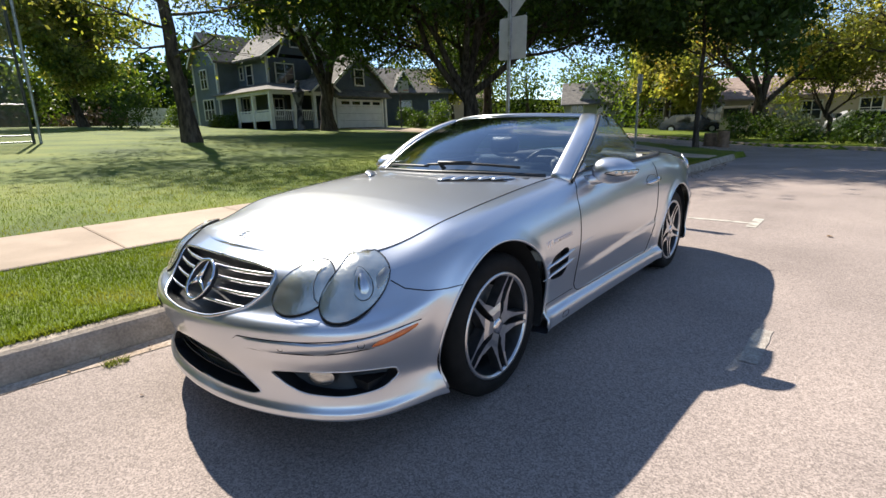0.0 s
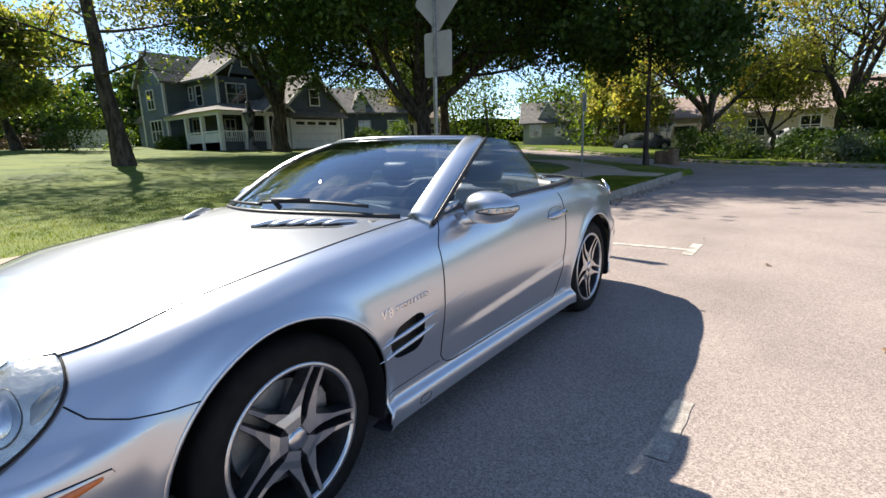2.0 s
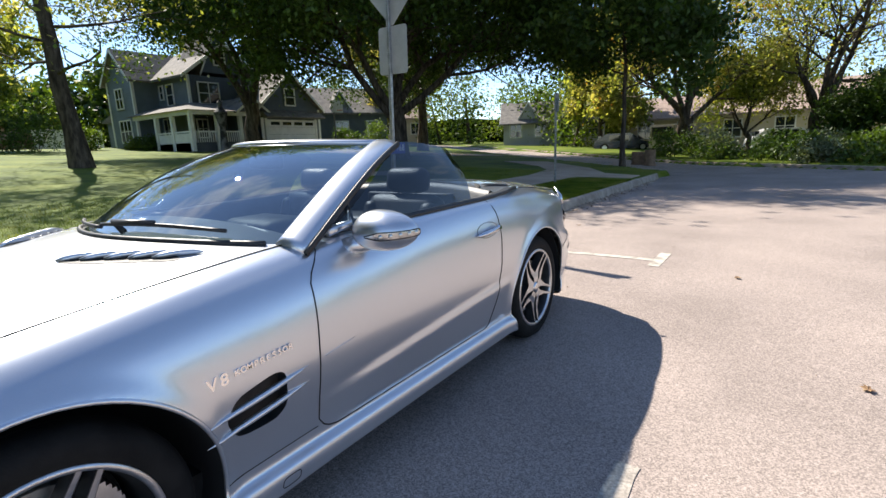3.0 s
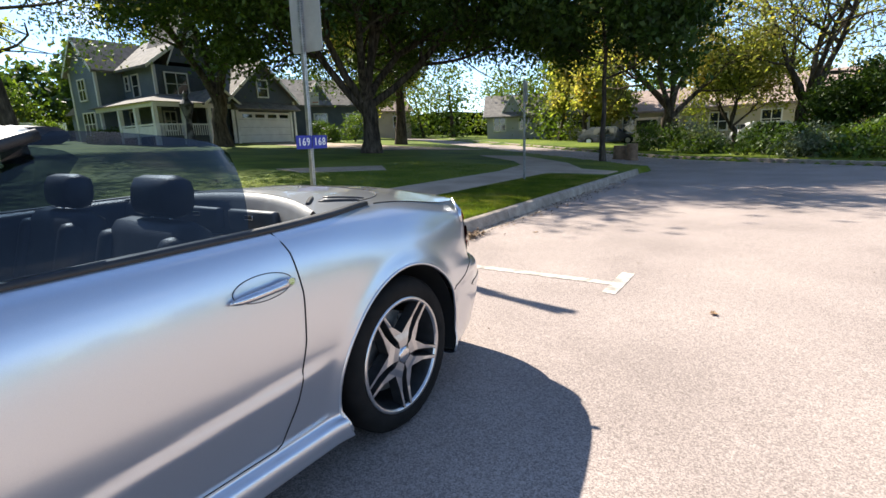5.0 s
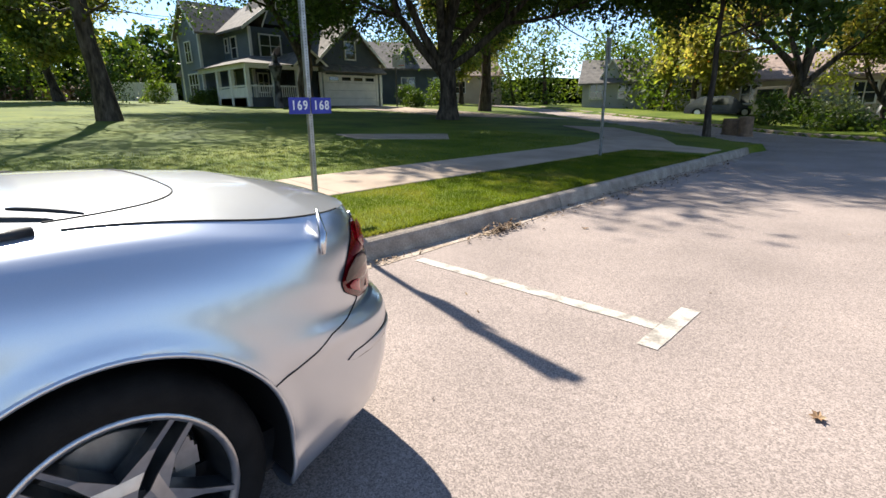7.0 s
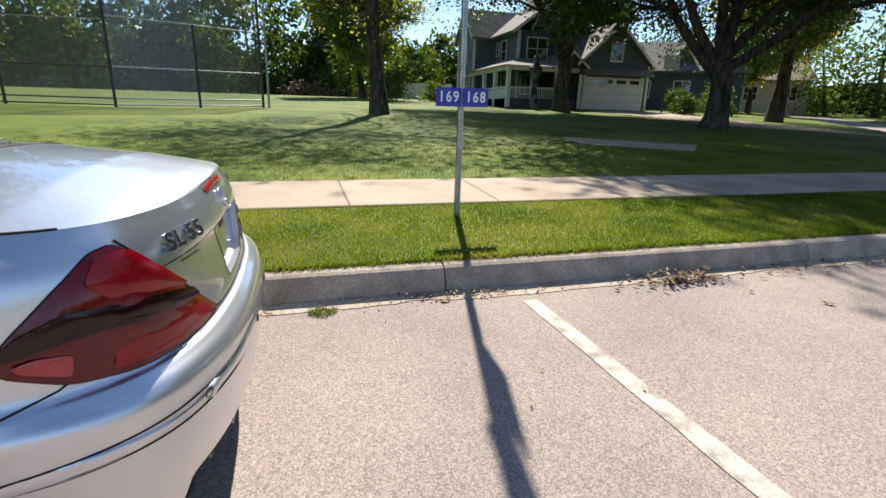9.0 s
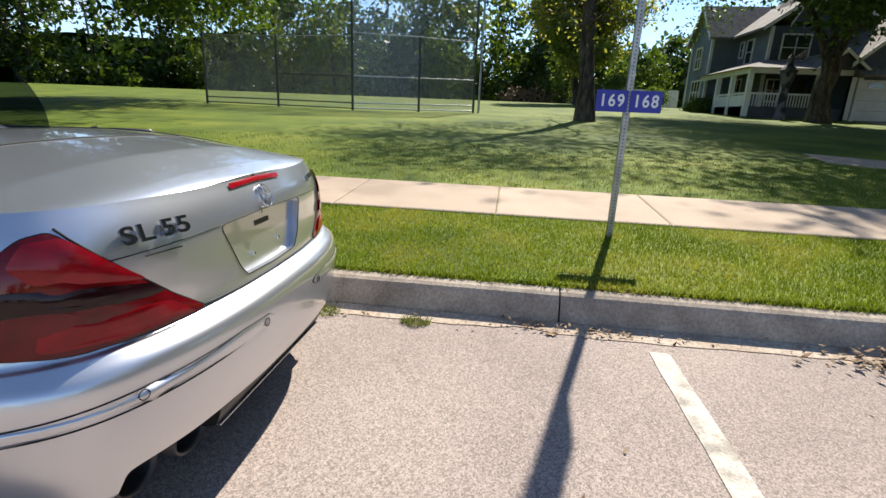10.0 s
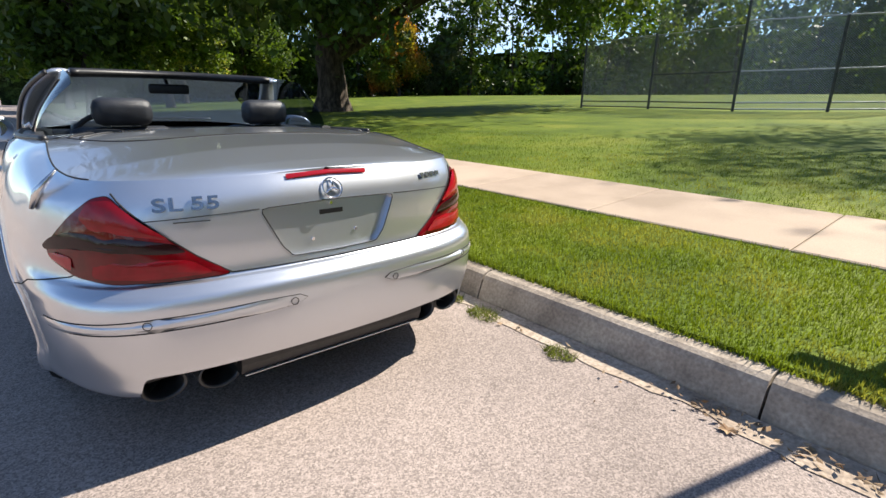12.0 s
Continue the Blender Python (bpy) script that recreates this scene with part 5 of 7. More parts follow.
# shut lines
for s in (1, -1):
    zs = np.linspace(0.3, 0.925, 22)
    line_on("shut_line", [(a_of(-0.44), 0.275), (a_of(-0.48), 0.285)] + [(a_of(float(door_front(z))), float(z)) for z in zs], 0.0028, GAP, sides["door", s], 0.0004, s)
    zs = np.linspace(0.29, 0.944, 22)
    line_on("shut_line", [(a_of(0.62), 0.278)] + [(a_of(float(door_rear(z))), float(z)) for z in zs], 0.0028, GAP, sides["door", s], 0.0004, s)
    line_on("shut_line", [(a_of(-0.44), 0.275), (a_of(0.62), 0.276)], 0.0022, GAP, sides["door", s], 0.0004, s)
    line_on("shut_line", [(a_of(-0.88), 0.3), (a_of(-0.53), 0.305)], 0.0016, GAP, sides["front_fender", s], 0.0004, s)
    line_on("shut_line", [(1.02, 0.66), (1.06, 0.63), (1.14, 0.612), (1.22, 0.606), (a_of(-1.57), 0.608)], 0.0024, GAP, sides["front_bumper", s], 0.0004, s)
    line_on("shut_line", [(a_of(1.63), 0.522), (a_of(1.7), 0.535), (a_of(1.77), 0.555), (a_of(1.83), 0.582), (LEN - 0.9, 0.612), (LEN - 0.87, 0.625)], 0.0024, GAP, sides["rear_bumper", s], 0.0004, s)
    line_on("shut_line", [(LEN - 0.37, 0.602), (LEN - 0.2, 0.6), (LEN - 0.0, 0.598)], 0.0026, GAP, sides["rear_bumper", s], 0.001, s)
    # wheel arch lips
    for hub, rr in ((AF, 0.402), (AR, 0.396)):
        lip = [(hub + rr * math.cos(t), 0.325 + rr * math.sin(t)) for t in np.linspace(math.pi * 1.1, -math.pi * 0.1, 44)]
        line_on("arch_lip", [p for p in lip if p[1] > 0.2], 0.007, PAINT, sides["front_fender" if hub == AF else "rear_fender", s], -0.003, s, sides=6)
    # bonnet and boot edges
    e = [BODY[i, -1] for i in cols_front if py[i] > -1.93]
    part("shut_line", tube(bmesh.new(), [(p[0] * s, p[1], p[2] + 0.0008) for p in e[::3]], 0.0024, 5), GAP, hood)
    e = [BODY[i, -1] for i in cols_rear if py[i] > 1.3 and py[i] < 2.07]
    part("shut_line", tube(bmesh.new(), [(p[0] * s, p[1], p[2] + 0.001) for p in e[::3]], 0.0028, 5), GAP, deck)

# folded roof cover arcs on the boot lid
for s in (1, -1):
    pts = [on_top(s * (0.66 - 0.3 * t ** 1.5), 1.28 + 0.34 * math.sin(t * 1.57), 0.0006) for t in np.linspace(0, 1, 14)]
    pts += [on_top(s * 0.36 * (1 - t), 1.62, 0.0006) for t in np.linspace(0.1, 1, 7)]
    part("shut_line", tube(bmesh.new(), pts, 0.003, 5), GAP, deck)
    pts = [on_top(s * (0.6 - 0.14 * t), 1.06 + 0.16 * t, 0.002) for t in np.linspace(0, 1, 6)]
    part("slot", tube(bmesh.new(), pts, [0.004, 0.01, 0.012, 0.012, 0.01, 0.004], 6), GAP, deck)

for s in (1, -1):
    for x0, x1, y0, y1, r in ((0.655, 0.56, 1.3, 1.16, 0.008), (0.625, 0.5, 1.36, 1.24, 0.006)):
        pts = [on_top(s * (x0 + (x1 - x0) * t), y0 + (y1 - y0) * t, 0.002) for t in np.linspace(0, 1, 8)]
        part("cover_seal", tube(bmesh.new(), pts, [r * k for k in (0.4, 0.9, 1, 1, 1, 1, 0.9, 0.4)], 6), BLACK, deck, smooth=True)

# ---- nose ----
for s in (1, -1):
    fb = sides["front_bumper", s]
    recess("fog_opening", FOG_HOLE, 0.07, BLACK, fb, s)
    line_on("opening_lip", FOG_HOLE, 0.004, PAINT, fb, -0.002, s, closed=True)
    fog = patch("fog_lamp", oval(0.665, 0.318, 0.055, 0.03), REFLECTOR, fb, -0.04, 0.008, mirror=s, label="clear round fog lamp")
    patch("lens", oval(0.665, 0.318, 0.057, 0.032), LENS_GLASS, fog, -0.03, 0.012, mirror=s)
    # rub strip with parking sensors and orange marker
    strip = [(0.33, 0.455), (0.335, 0.472), (0.36, 0.487), (0.6, 0.489), (0.85, 0.5), (1.0, 0.514), (1.085, 0.521), (1.09, 0.512), (1.04, 0.49), (0.9, 0.46), (0.7, 0.443), (0.5, 0.44), (0.35, 0.444)]
    st = patch("rub_strip", strip, PAINT, fb, 0.005, 0.004, mirror=s)
    line_on("shut_line", strip, 0.0022, GAP, st, 0.001, s, closed=True)
    patch("side_marker", rounded([(0.875, 0.466), (0.91, 0.488), (1.0, 0.506), (1.07, 0.515), (1.065, 0.503), (1.0, 0.483), (0.93, 0.468)], 3, 0.3), ORANGE_LENS, st, 0.007, 0.004, mirror=s, label="orange side marker lens")
    for a, z in ((0.55, 0.464), (0.845, 0.478)):
        line_on("parking_sensor", oval(a, z, 0.012, 0.012, n=14), 0.0013, GAP, st, 0.0065, s, closed=True)
    patch("washer_cover", rounded([(0.62, 0.555), (0.66, 0.565), (0.7, 0.556), (0.69, 0.545), (0.61, 0.54)], 3, 0.2), PAINT, fb, 0.002, 0.001, mirror=s)
    # twin oval headlamp
    lamp = thing("headlamp", Matrix(), "", "")
    lamp.parent = CAR
    O1, O2 = oval(0.605, 0.648, 0.142, 0.078, 0.28), oval(0.86, 0.662, 0.19, 0.092, 0.42)
    for O, q in ((O1, 0.0), (O2, 0.004)):
        patch("lamp_seal", [(p[0] + (p[0] - (0.605 if O is O1 else 0.86)) * 0.02, p[1] + (p[1] - 0.655) * 0.035) for p in O], GAP, lamp, 0.002 + q, 0.001, mirror=s)
        patch("reflector", O, HAZE, lamp, 0.005 + q, 0.012, mirror=s, label="slightly hazed headlamp lens")
        patch("cover_lens", O, LENS_GLASS, lamp, 0.009 + q, 0.02, mirror=s)
        line_on("lamp_rim", O, 0.0025, GAP, lamp, 0.006 + q, s, closed=True)
    ring = patch("bulb_ring", oval(0.885, 0.652, 0.052, 0.046, 0.3), REFLECTOR, lamp, 0.0185, 0.008, mirror=s)
    line_on("ring_edge", oval(0.885, 0.652, 0.055, 0.049, 0.3), 0.0016, ALLOY_DARK, ring, 0.019, s, closed=True)
    patch("bulb", oval(0.89, 0.652, 0.03, 0.032), SATIN, ring, 0.0262, 0.008, mirror=s)
    patch("ribbed_reflector", rounded([(0.95, 0.672), (0.955, 0.632), (0.985, 0.648), (1.03, 0.688), (1.02, 0.7)], 3, 0.2), GALV, lamp, 0.0155, 0.004, mirror=s, label="ribbed outer reflector")
    line_on("inner_edge", [(0.675, 0.715), (0.655, 0.69), (0.648, 0.655), (0.66, 0.615), (0.68, 0.6)], 0.0018, ALLOY_DARK, lamp, 0.0165, s)
fb = sides["front_bumper", 1]
both = [p for p in GRILLE if p[0] >= 0]
full = both + [(-a, z) for a, z in both[::-1]]
g = recess("grille", full, 0.06, BLACK, CAR)
line_on("grille_frame", full, 0.007, SATIN, g, 0.001, closed=True)
for k, (z, w) in enumerate(((0.684, 0.43), (0.648, 0.425), (0.61, 0.39), (0.572, 0.335))):
    bm = bmesh.new()
    rows = []
    for a in np.linspace(-w, w, 41):
        p, n = belt(float(a), z, -0.012)
        up = Vector((0, 0, 1))
        rows.append([bm.verts.new(p + n * dx + up * dz) for dx, dz in ((-0.012, 0.006), (0.004, 0.0095), (0.0085, 0.0), (0.004, -0.0095), (-0.012, -0.006))])
    for r0, r1 in zip(rows, rows[1:]):
        for i in range(5):
            bm.faces.new((r0[i], r0[(i + 1) % 5], r1[(i + 1) % 5], r1[i]))
    bmesh.ops.recalc_face_normals(bm, faces=bm.faces)
    part("grille_bar", bm, SATIN, g, smooth=True)


def emblem(parent, m, r, material, disc=None):
    """A plain ring with three bars."""
    bm = bmesh.new()
    ring = [m @ Vector((r * math.cos(t), r * math.sin(t), 0)) for t in np.linspace(0, 2 * math.pi, 33)]
    tube(bm, ring, r * 0.085, 6)
    for k in range(3):
        t = math.pi / 2 + k * 2 * math.pi / 3
        tube(bm, [m @ Vector((0, 0, 0.003)), m @ Vector((r * math.cos(t), r * math.sin(t), 0))], [r * 0.16, r * 0.03], 6)
    e = part("emblem", bm, material, parent, "round chrome emblem", smooth=True)
    if disc:
        bm = bmesh.new()
        lathe(bm, [(0, -0.004), (r, -0.004), (r, -0.02), (0, -0.02)], m, 32)
        part("emblem_disc", bm, disc, e)


p, n = belt(0, 0.622, 0.012)
emblem(g, look(p, p - n) @ pose(0, 0, 0), 0.086, CHROME, BLACK)
bp = on_top(0, -1.97, 0.002)
emblem(hood, pose(*bp, 22, 0, 0), 0.032, SATIN)
bothi = [p for p in INTAKE if p[0] >= 0]
it = recess("lower_intake", bothi + [(-a, z) for a, z in bothi[::-1]], 0.08, BLACK, CAR)
for k, z in enumerate((0.275, 0.31, 0.345)):
    w = (0.36, 0.3, 0.24)[k]
    line_on("intake_bar", [(-w, z), (w, z)], 0.004, BLACK, it, -0.035)
line_on("opening_lip", bothi, 0.004, PAINT, it, -0.002)

# bonnet vents: louvres with mesh between
for s in (1, -1):
    hv = thing("bonnet_vent", Matrix(), "", "")
    hv.parent = CAR
    ring = [(0.255, -0.965), (0.29, -1.0), (0.42, -0.93), (0.575, -0.80), (0.58, -0.765), (0.53, -0.765), (0.4, -0.85)]
    ring = rounded(ring, 4, 0.3)
    vs = [on_top(s * x, y, 0.0022) for x, y in ring]
    c = sum(vs, Vector()) / len(vs)
    mesh_np("vent_mesh", [tuple(v) for v in vs] + [tuple(c)], [(i, (i + 1) % len(vs), len(vs)) for i in range(len(vs))], BLACK, hv)
    for k in range(5):
        x0, y0 = 0.275 + 0.058 * k, -0.985 + 0.044 * k
        pts = [on_top(s * (x0 + 0.075 * t), y0 + 0.125 * t - 0.01, 0.005 + 0.006 * math.sin(3.14 * t)) for t in np.linspace(0, 1, 7)]
        part("louvre", tube(bmesh.new(), pts, [0.004, 0.009, 0.0115, 0.0115, 0.0105, 0.008, 0.003], 6), PAINT, hv, smooth=True)

# ---- flanks ----
for s in (1, -1):
    ff, dr = sides["front_fender", s], sides["door", s]
    v = recess("side_vent", VENT, 0.045, BLACK, ff, s)
    for z0 in (0.475, 0.53):
        pts = []
        for t in np.linspace(0, 1, 9):
            p, n = belt(a_of(-0.93 + 0.36 * t), z0 - 0.02 + 0.045 * t, 0.001 + 0.003 * math.sin(3.14 * t))
            pts.append((p.x * s, p.y, p.z))
        part("vent_fin", tube(bmesh.new(), pts, [0.001, 0.006, 0.009, 0.011, 0.011, 0.011, 0.009, 0.006, 0.001], 6), PAINT, v, smooth=True)
    # lettering
    p, n = belt(a_of(-0.76), 0.634, 0.002)
    m = Matrix.Translation((p.x * s, p.y, p.z)) @ Matrix(((0, 0, s), (s, 0, 0), (0, 1, 0))).to_4x4() @ pose(0, 0, 0, 0, 0, 3)
    for k, ch in enumerate("V8"):
        text_part("badge", ch, 0.05, m @ pose(-0.135 + 0.036 * k, 0, 0), CHROME, ff, 0.004)
    for k, ch in enumerate("KOMPRESSOR"):
        text_part("badge", ch, 0.026, m @ pose(-0.06 + 0.0205 * k, 0.004, 0), CHROME, ff, 0.004)
    # crease along the door
    line_on("crease", [(a_of(-0.5), 0.56), (a_of(-0.36), 0.578)], 0.0022, PAINT, dr, 0.0, s)
    # handle in its scoop
    h0 = a_of(0.62)
    patch("handle_scoop", oval(h0 + 0.01, 0.806, 0.1, 0.038), PAINT, dr, 0.0015, -0.012, mirror=s)
    line_on("shut_line", oval(h0 + 0.01, 0.806, 0.1, 0.038), 0.0012, GAP, dr, 0.0015, s, closed=True)
    pts = []
    for t in np.linspace(0, 1, 11):
        p, n = belt(a_of(0.515) + 0.215 * t, 0.79 + 0.014 * t, 0.006 + 0.022 * math.sin(3.14 * min(1, t * 1.05)) ** 0.5)
        pts.append((p.x * s, p.y, p.z))
    hd = part("door_handle", tube(bmesh.new(), pts, [0.006, 0.011, 0.013, 0.014, 0.014, 0.014, 0.014, 0.015, 0.016, 0.015, 0.008], 8), SATIN, dr, "satin silver door handle", smooth=True)
    p, n = belt(a_of(0.70), 0.806, 0.034)
    bm = bmesh.new()
    m = look((p.x * s, p.y, p.z), (p.x * s - n.x * s, p.y - n.y, p.z - n.z))
    part("lock", lathe(bm, [(0, 0.006), (0.011, 0.006), (0.013, 0.0), (0.014, -0.012)], m, 16), CHROME, hd)
    # skirt jack cover
    line_on("shut_line", rounded([(a_of(-0.72), 0.195), (a_of(-0.65), 0.195), (a_of(-0.64), 0.225), (a_of(-0.71), 0.225)], 3, 0.3), 0.0014, GAP, sides["side_skirt", s], 0.001, s, closed=True)
    # black waist seal
    pts = [BODY[i, -1] for i in range(NU) if -0.34 < py[i] < 1.26]
    part("waist_seal", tube(bmesh.new(), [(q[0] * s - 0.006 * s, q[1], q[2] + 0.004) for q in pts[::4]], 0.013, 6), BLACK, dr, smooth=True)
    # door top inside the seal
    vs, fs = [], []
    for k, q in enumerate(pts[::4]):
        for dx, dz in ((0, 0.0), (0.05, 0.01), (0.1, 0.0), (0.115, -0.06), (0.12, -0.4)):
            vs.append(((q[0] - dx) * s, q[1], q[2] + dz))
    m5 = len(pts[::4])
    fs = [(k * 5 + c, k * 5 + c + 1, (k + 1) * 5 + c + 1, (k + 1) * 5 + c) for k in range(m5 - 1) for c in range(4)]
    mesh_np("door_trim", vs, fs, LEATHER, dr, "black door top trim", smooth=True)
    # wing mirror
    wm = thing("wing_mirror", Matrix(), "", "")
    wm.parent = CAR
    bm = bmesh.new()
    bmesh.ops.create_uvsphere(bm, u_segments=32, v_segments=20, radius=1)
    for vv in bm.verts:
        x, y, z = vv.co
        y = y * (0.105 if y < 0 else 0.018)
        ex = abs(x) ** 0.85 * (1 if x > 0 else -1)
        z2 = z * (0.075 - 0.014 * x)
        vv.co = ((0.935 + ex * 0.118) * s, -0.2 + y + 0.05 * (x + 0.3) * 0.6, 0.94 + z2)
    shell_o = part("mirror_shell", bm, PAINT, wm, smooth=True)
    # indicator strip wrapped round the shell's front and outer end
    def on_mirror(th, z, k):
        h = math.sqrt(max(0.0, 1 - z * z))
        x, y = math.sin(th) * h * k, -math.cos(th) * h * k
        y *= 0.105 if y < 0 else 0.018
        return ((0.935 + abs(x) ** 0.85 * (1 if x > 0 else -1) * 0.118) * s, -0.2 + y + 0.03 * (x + 0.3), 0.94 + z * (0.075 - 0.014 * x))
    vs, top, low = [], [], []
    for t in np.linspace(0, 1, 25):
        th = -0.1 + 1.85 * t
        hw = 0.2 * min(1.0, 4.5 * t + 0.15, 6 * (1 - t) + 0.2)
        c = -0.12 + 0.1 * t
        vs += [on_mirror(th, c + hw * q, 1.035) for q in (-1, -0.5, 0, 0.5, 1)]
        low.append(vs[-5])
        top.append(vs[-1])
    fs = [(i * 5 + j, (i + 1) * 5 + j, (i + 1) * 5 + j + 1, i * 5 + j + 1) for i in range(24) for j in range(4)]
    lampm = mesh_np("mirror_lamp", vs, fs, REFLECTOR, wm, "clear indicator lens in the mirror shell", smooth=True)
    part("lamp_rim", tube(bmesh.new(), low + top[::-1] + [low[0]], 0.0022, 5), GAP, lampm)
    for k in range(5):
        bm = bmesh.new()
        bmesh.ops.create_uvsphere(bm, u_segments=10, v_segments=6, radius=0.0095)
        part("lamp_cell", moved(bm, Matrix.Translation(on_mirror(0.3 + 0.28 * k, -0.1 + 0.02 * k, 1.0))), HAZE, lampm, smooth=True)
    part("mirror_arm", tube(bmesh.new(), [(0.79 * s, -0.27, 0.87), (0.83 * s, -0.25, 0.888), (0.9 * s, -0.22, 0.905)], [0.045, 0.034, 0.03], 10), PAINT, wm, smooth=True)
    bm = bmesh.new()
    lathe(bm, [(0, 0), (0.06, 0), (0.062, -0.01)], pose(0.945 * s, -0.188, 0.945, -90) @ Matrix.Diagonal((1.6, 1, 1, 1)), 24)
    part("mirror_glass", bm, CHROME, wm)

# stub aerial on the rear wing
part("aerial", tube(bmesh.new(), [belt(a_of(1.86), 0.80, 0.008)[0], belt(a_of(1.88), 0.845, 0.014)[0], belt(a_of(1.915), 0.905, 0.03)[0]], [0.007, 0.0135, 0.004], 10), SATIN, sides["rear_fender", 1], "short silver stub aerial", smooth=True)

# ---- tail ----
for s in (1, -1):
    tlamp = thing("tail_lamp", Matrix(), "", "")
    tlamp.parent = CAR
    T = lambda r, z: (LEN - (r if r < 0.8 else 0.8 + (r - 0.8) * 0.76), z + 0.016 * min(1.0, max(0.0, (r - 0.8) / 0.2)))
    edge = rounded([T(0.36, 0.598), T(0.46, 0.66), T(0.6, 0.765), T(0.72, 0.852), T(0.8, 0.842), T(0.9, 0.785), T(1.0, 0.718), T(1.05, 0.68), T(1.035, 0.648), T(0.9, 0.606), T(0.75, 0.599), T(0.55, 0.596)], 4, 0.28)
    patch("lamp_seal", [(a + (a - (LEN - 0.72)) * 0.012, z + (z - 0.69) * 0.02) for a, z in edge], GAP, tlamp, 0.0015, 0.0, mirror=s)
    patch("lens", edge, DEEP_LENS, tlamp, 0.004, 0.012, 8, mirror=s, label="deep red tail lamp lens")
    patch("lens", rounded([T(0.535, 0.722), T(0.6, 0.768), T(0.7, 0.838), T(0.79, 0.834), T(0.835, 0.79), T(0.78, 0.757), T(0.65, 0.742)], 3, 0.2), RED_LENS, tlamp, 0.0145, 0.003, mirror=s, label="red upper lens")
    patch("lens", rounded([T(0.495, 0.684), T(0.53, 0.712), T(0.65, 0.733), T(0.8, 0.748), T(0.9, 0.742), T(1.0, 0.712), T(1.044, 0.688), T(1.03, 0.676), T(0.9, 0.694), T(0.7, 0.692), T(0.56, 0.682)], 3, 0.2), DARK_LENS, tlamp, 0.0155, 0.003, mirror=s, label="smoked band across the tail lamp")
    patch("lens", rounded([T(0.42, 0.61), T(0.49, 0.66), T(0.6, 0.668), T(0.78, 0.676), T(0.8, 0.615), T(0.6, 0.606)], 3, 0.2), RED_LENS, tlamp, 0.0135, 0.003, mirror=s, label="red lower lens")
    patch("lens", rounded([T(0.9, 0.625), T(0.89, 0.668), T(0.97, 0.672), T(1.015, 0.665), T(1.0, 0.65)], 3, 0.2), PINK_LENS, tlamp, 0.0145, 0.002, mirror=s, label="paler reflector lens")
    rb = sides["rear_bumper", s]
    strip = [(LEN - 0.155, 0.494), (LEN - 0.18, 0.508), (LEN - 0.3, 0.512), (LEN - 0.6, 0.506), (LEN - 0.9, 0.492), (LEN - 1.0, 0.487), (LEN - 1.03, 0.474), (LEN - 1.0, 0.464), (LEN - 0.9, 0.461), (LEN - 0.6, 0.466), (LEN - 0.3, 0.472), (LEN - 0.19, 0.478)]
    st = patch("rub_strip", strip, PAINT, rb, 0.004, 0.003, mirror=s)
    line_on("shut_line", strip, 0.002, GAP, st, 0.001, s, closed=True)
    for r in (0.2, 0.62):
        line_on("parking_sensor", oval(LEN - r, 0.49, 0.012, 0.012, n=14), 0.0013, GAP, st, 0.0062, s, closed=True)
    line_on("shut_line", [(LEN - 0.37, 0.602), (LEN - 0.47, 0.668), (LEN - 0.6, 0.77), (LEN - 0.715, 0.858)], 0.0026, GAP, sides["tail_panel", s], 0.002, s)
    line_on("panel_crease", [(LEN - 0.62, 0.778), (LEN - 0.265, 0.79)], 0.0014, GAP, sides["tail_panel", s], 0.0005, s)
    for k, cx in enumerate((0.425, 0.585)):
        bm = bmesh.new()
        m = pose(cx * s, 2.15 - 0.03 * k, 0.25, -90) @ Matrix.Diagonal((1.35, 1, 1, 1))
        lathe(bm, [(0.041, -0.3), (0.041, 0.0), (0.047, 0.014), (0.051, 0.009), (0.051, -0.3)], m, 28)
        part("exhaust_tip", bm, ALLOY_DARK, rb, "dark oval exhaust tip", smooth=True)
rb = sides["rear_bumper", 1]
# plate recess, blank
half = [p for p in PLATE if p[0] <= LEN]
pr_ = recess("plate_recess", half + [(2 * LEN - a, z) for a, z in half[::-1]], 0.034, PAINT, CAR, full=True)
line_on("recess_edge", half + [(2 * LEN - a, z) for a, z in half[::-1]], 0.0018, GAP, pr_, 0.0, closed=True)
mesh_np("recess_panel", [(-0.262, 2.17, 0.797), (0.262, 2.17, 0.797), (0.175, 2.187, 0.615), (-0.175, 2.187, 0.615)], [(0, 1, 2, 3)], PAINT, pr_)
part("plate_slot", boxed(-0.045, 0.045, 2.168, 2.1765, 0.742, 0.758), BLACK, pr_)
for x, z in ((-0.09, 0.675), (0.08, 0.662), (0.0, 0.78)):
    part("plate_stud", lathe(bmesh.new(), [(0, 0.008), (0.006, 0.008), (0.007, 0)], pose(x, 2.186 - (z - 0.617) * 0.094, z, -90), 10), CHROME, pr_)
# third brake lamp
patch("brake_lamp", rounded([(LEN - 0.155, 0.872), (LEN - 0.155, 0.887), (LEN - 0.0, 0.893), (LEN + 0.155, 0.887), (LEN + 0.155, 0.872), (LEN - 0.0, 0.877)], 4, 0.08), RED_LENS, deck, 0.005, 0.003, label="red high brake lamp")
p, n = belt(LEN, 0.832, 0.006)
emblem(deck, look(p, p - n), 0.036, CHROME)


def tail_letters(words, r, z, size, width=1.0):
    p, n = belt(LEN - r, z, 0.006)
    m = look(p, p - n)
    for k, ch in enumerate(words):
        if ch != " ":
            text_part("badge", ch, size, m @ pose((k - 2) * 0.042 + (0.016 if k < 2 else -0.008), 0, 0), BADGE, deck, 0.006, width=width)


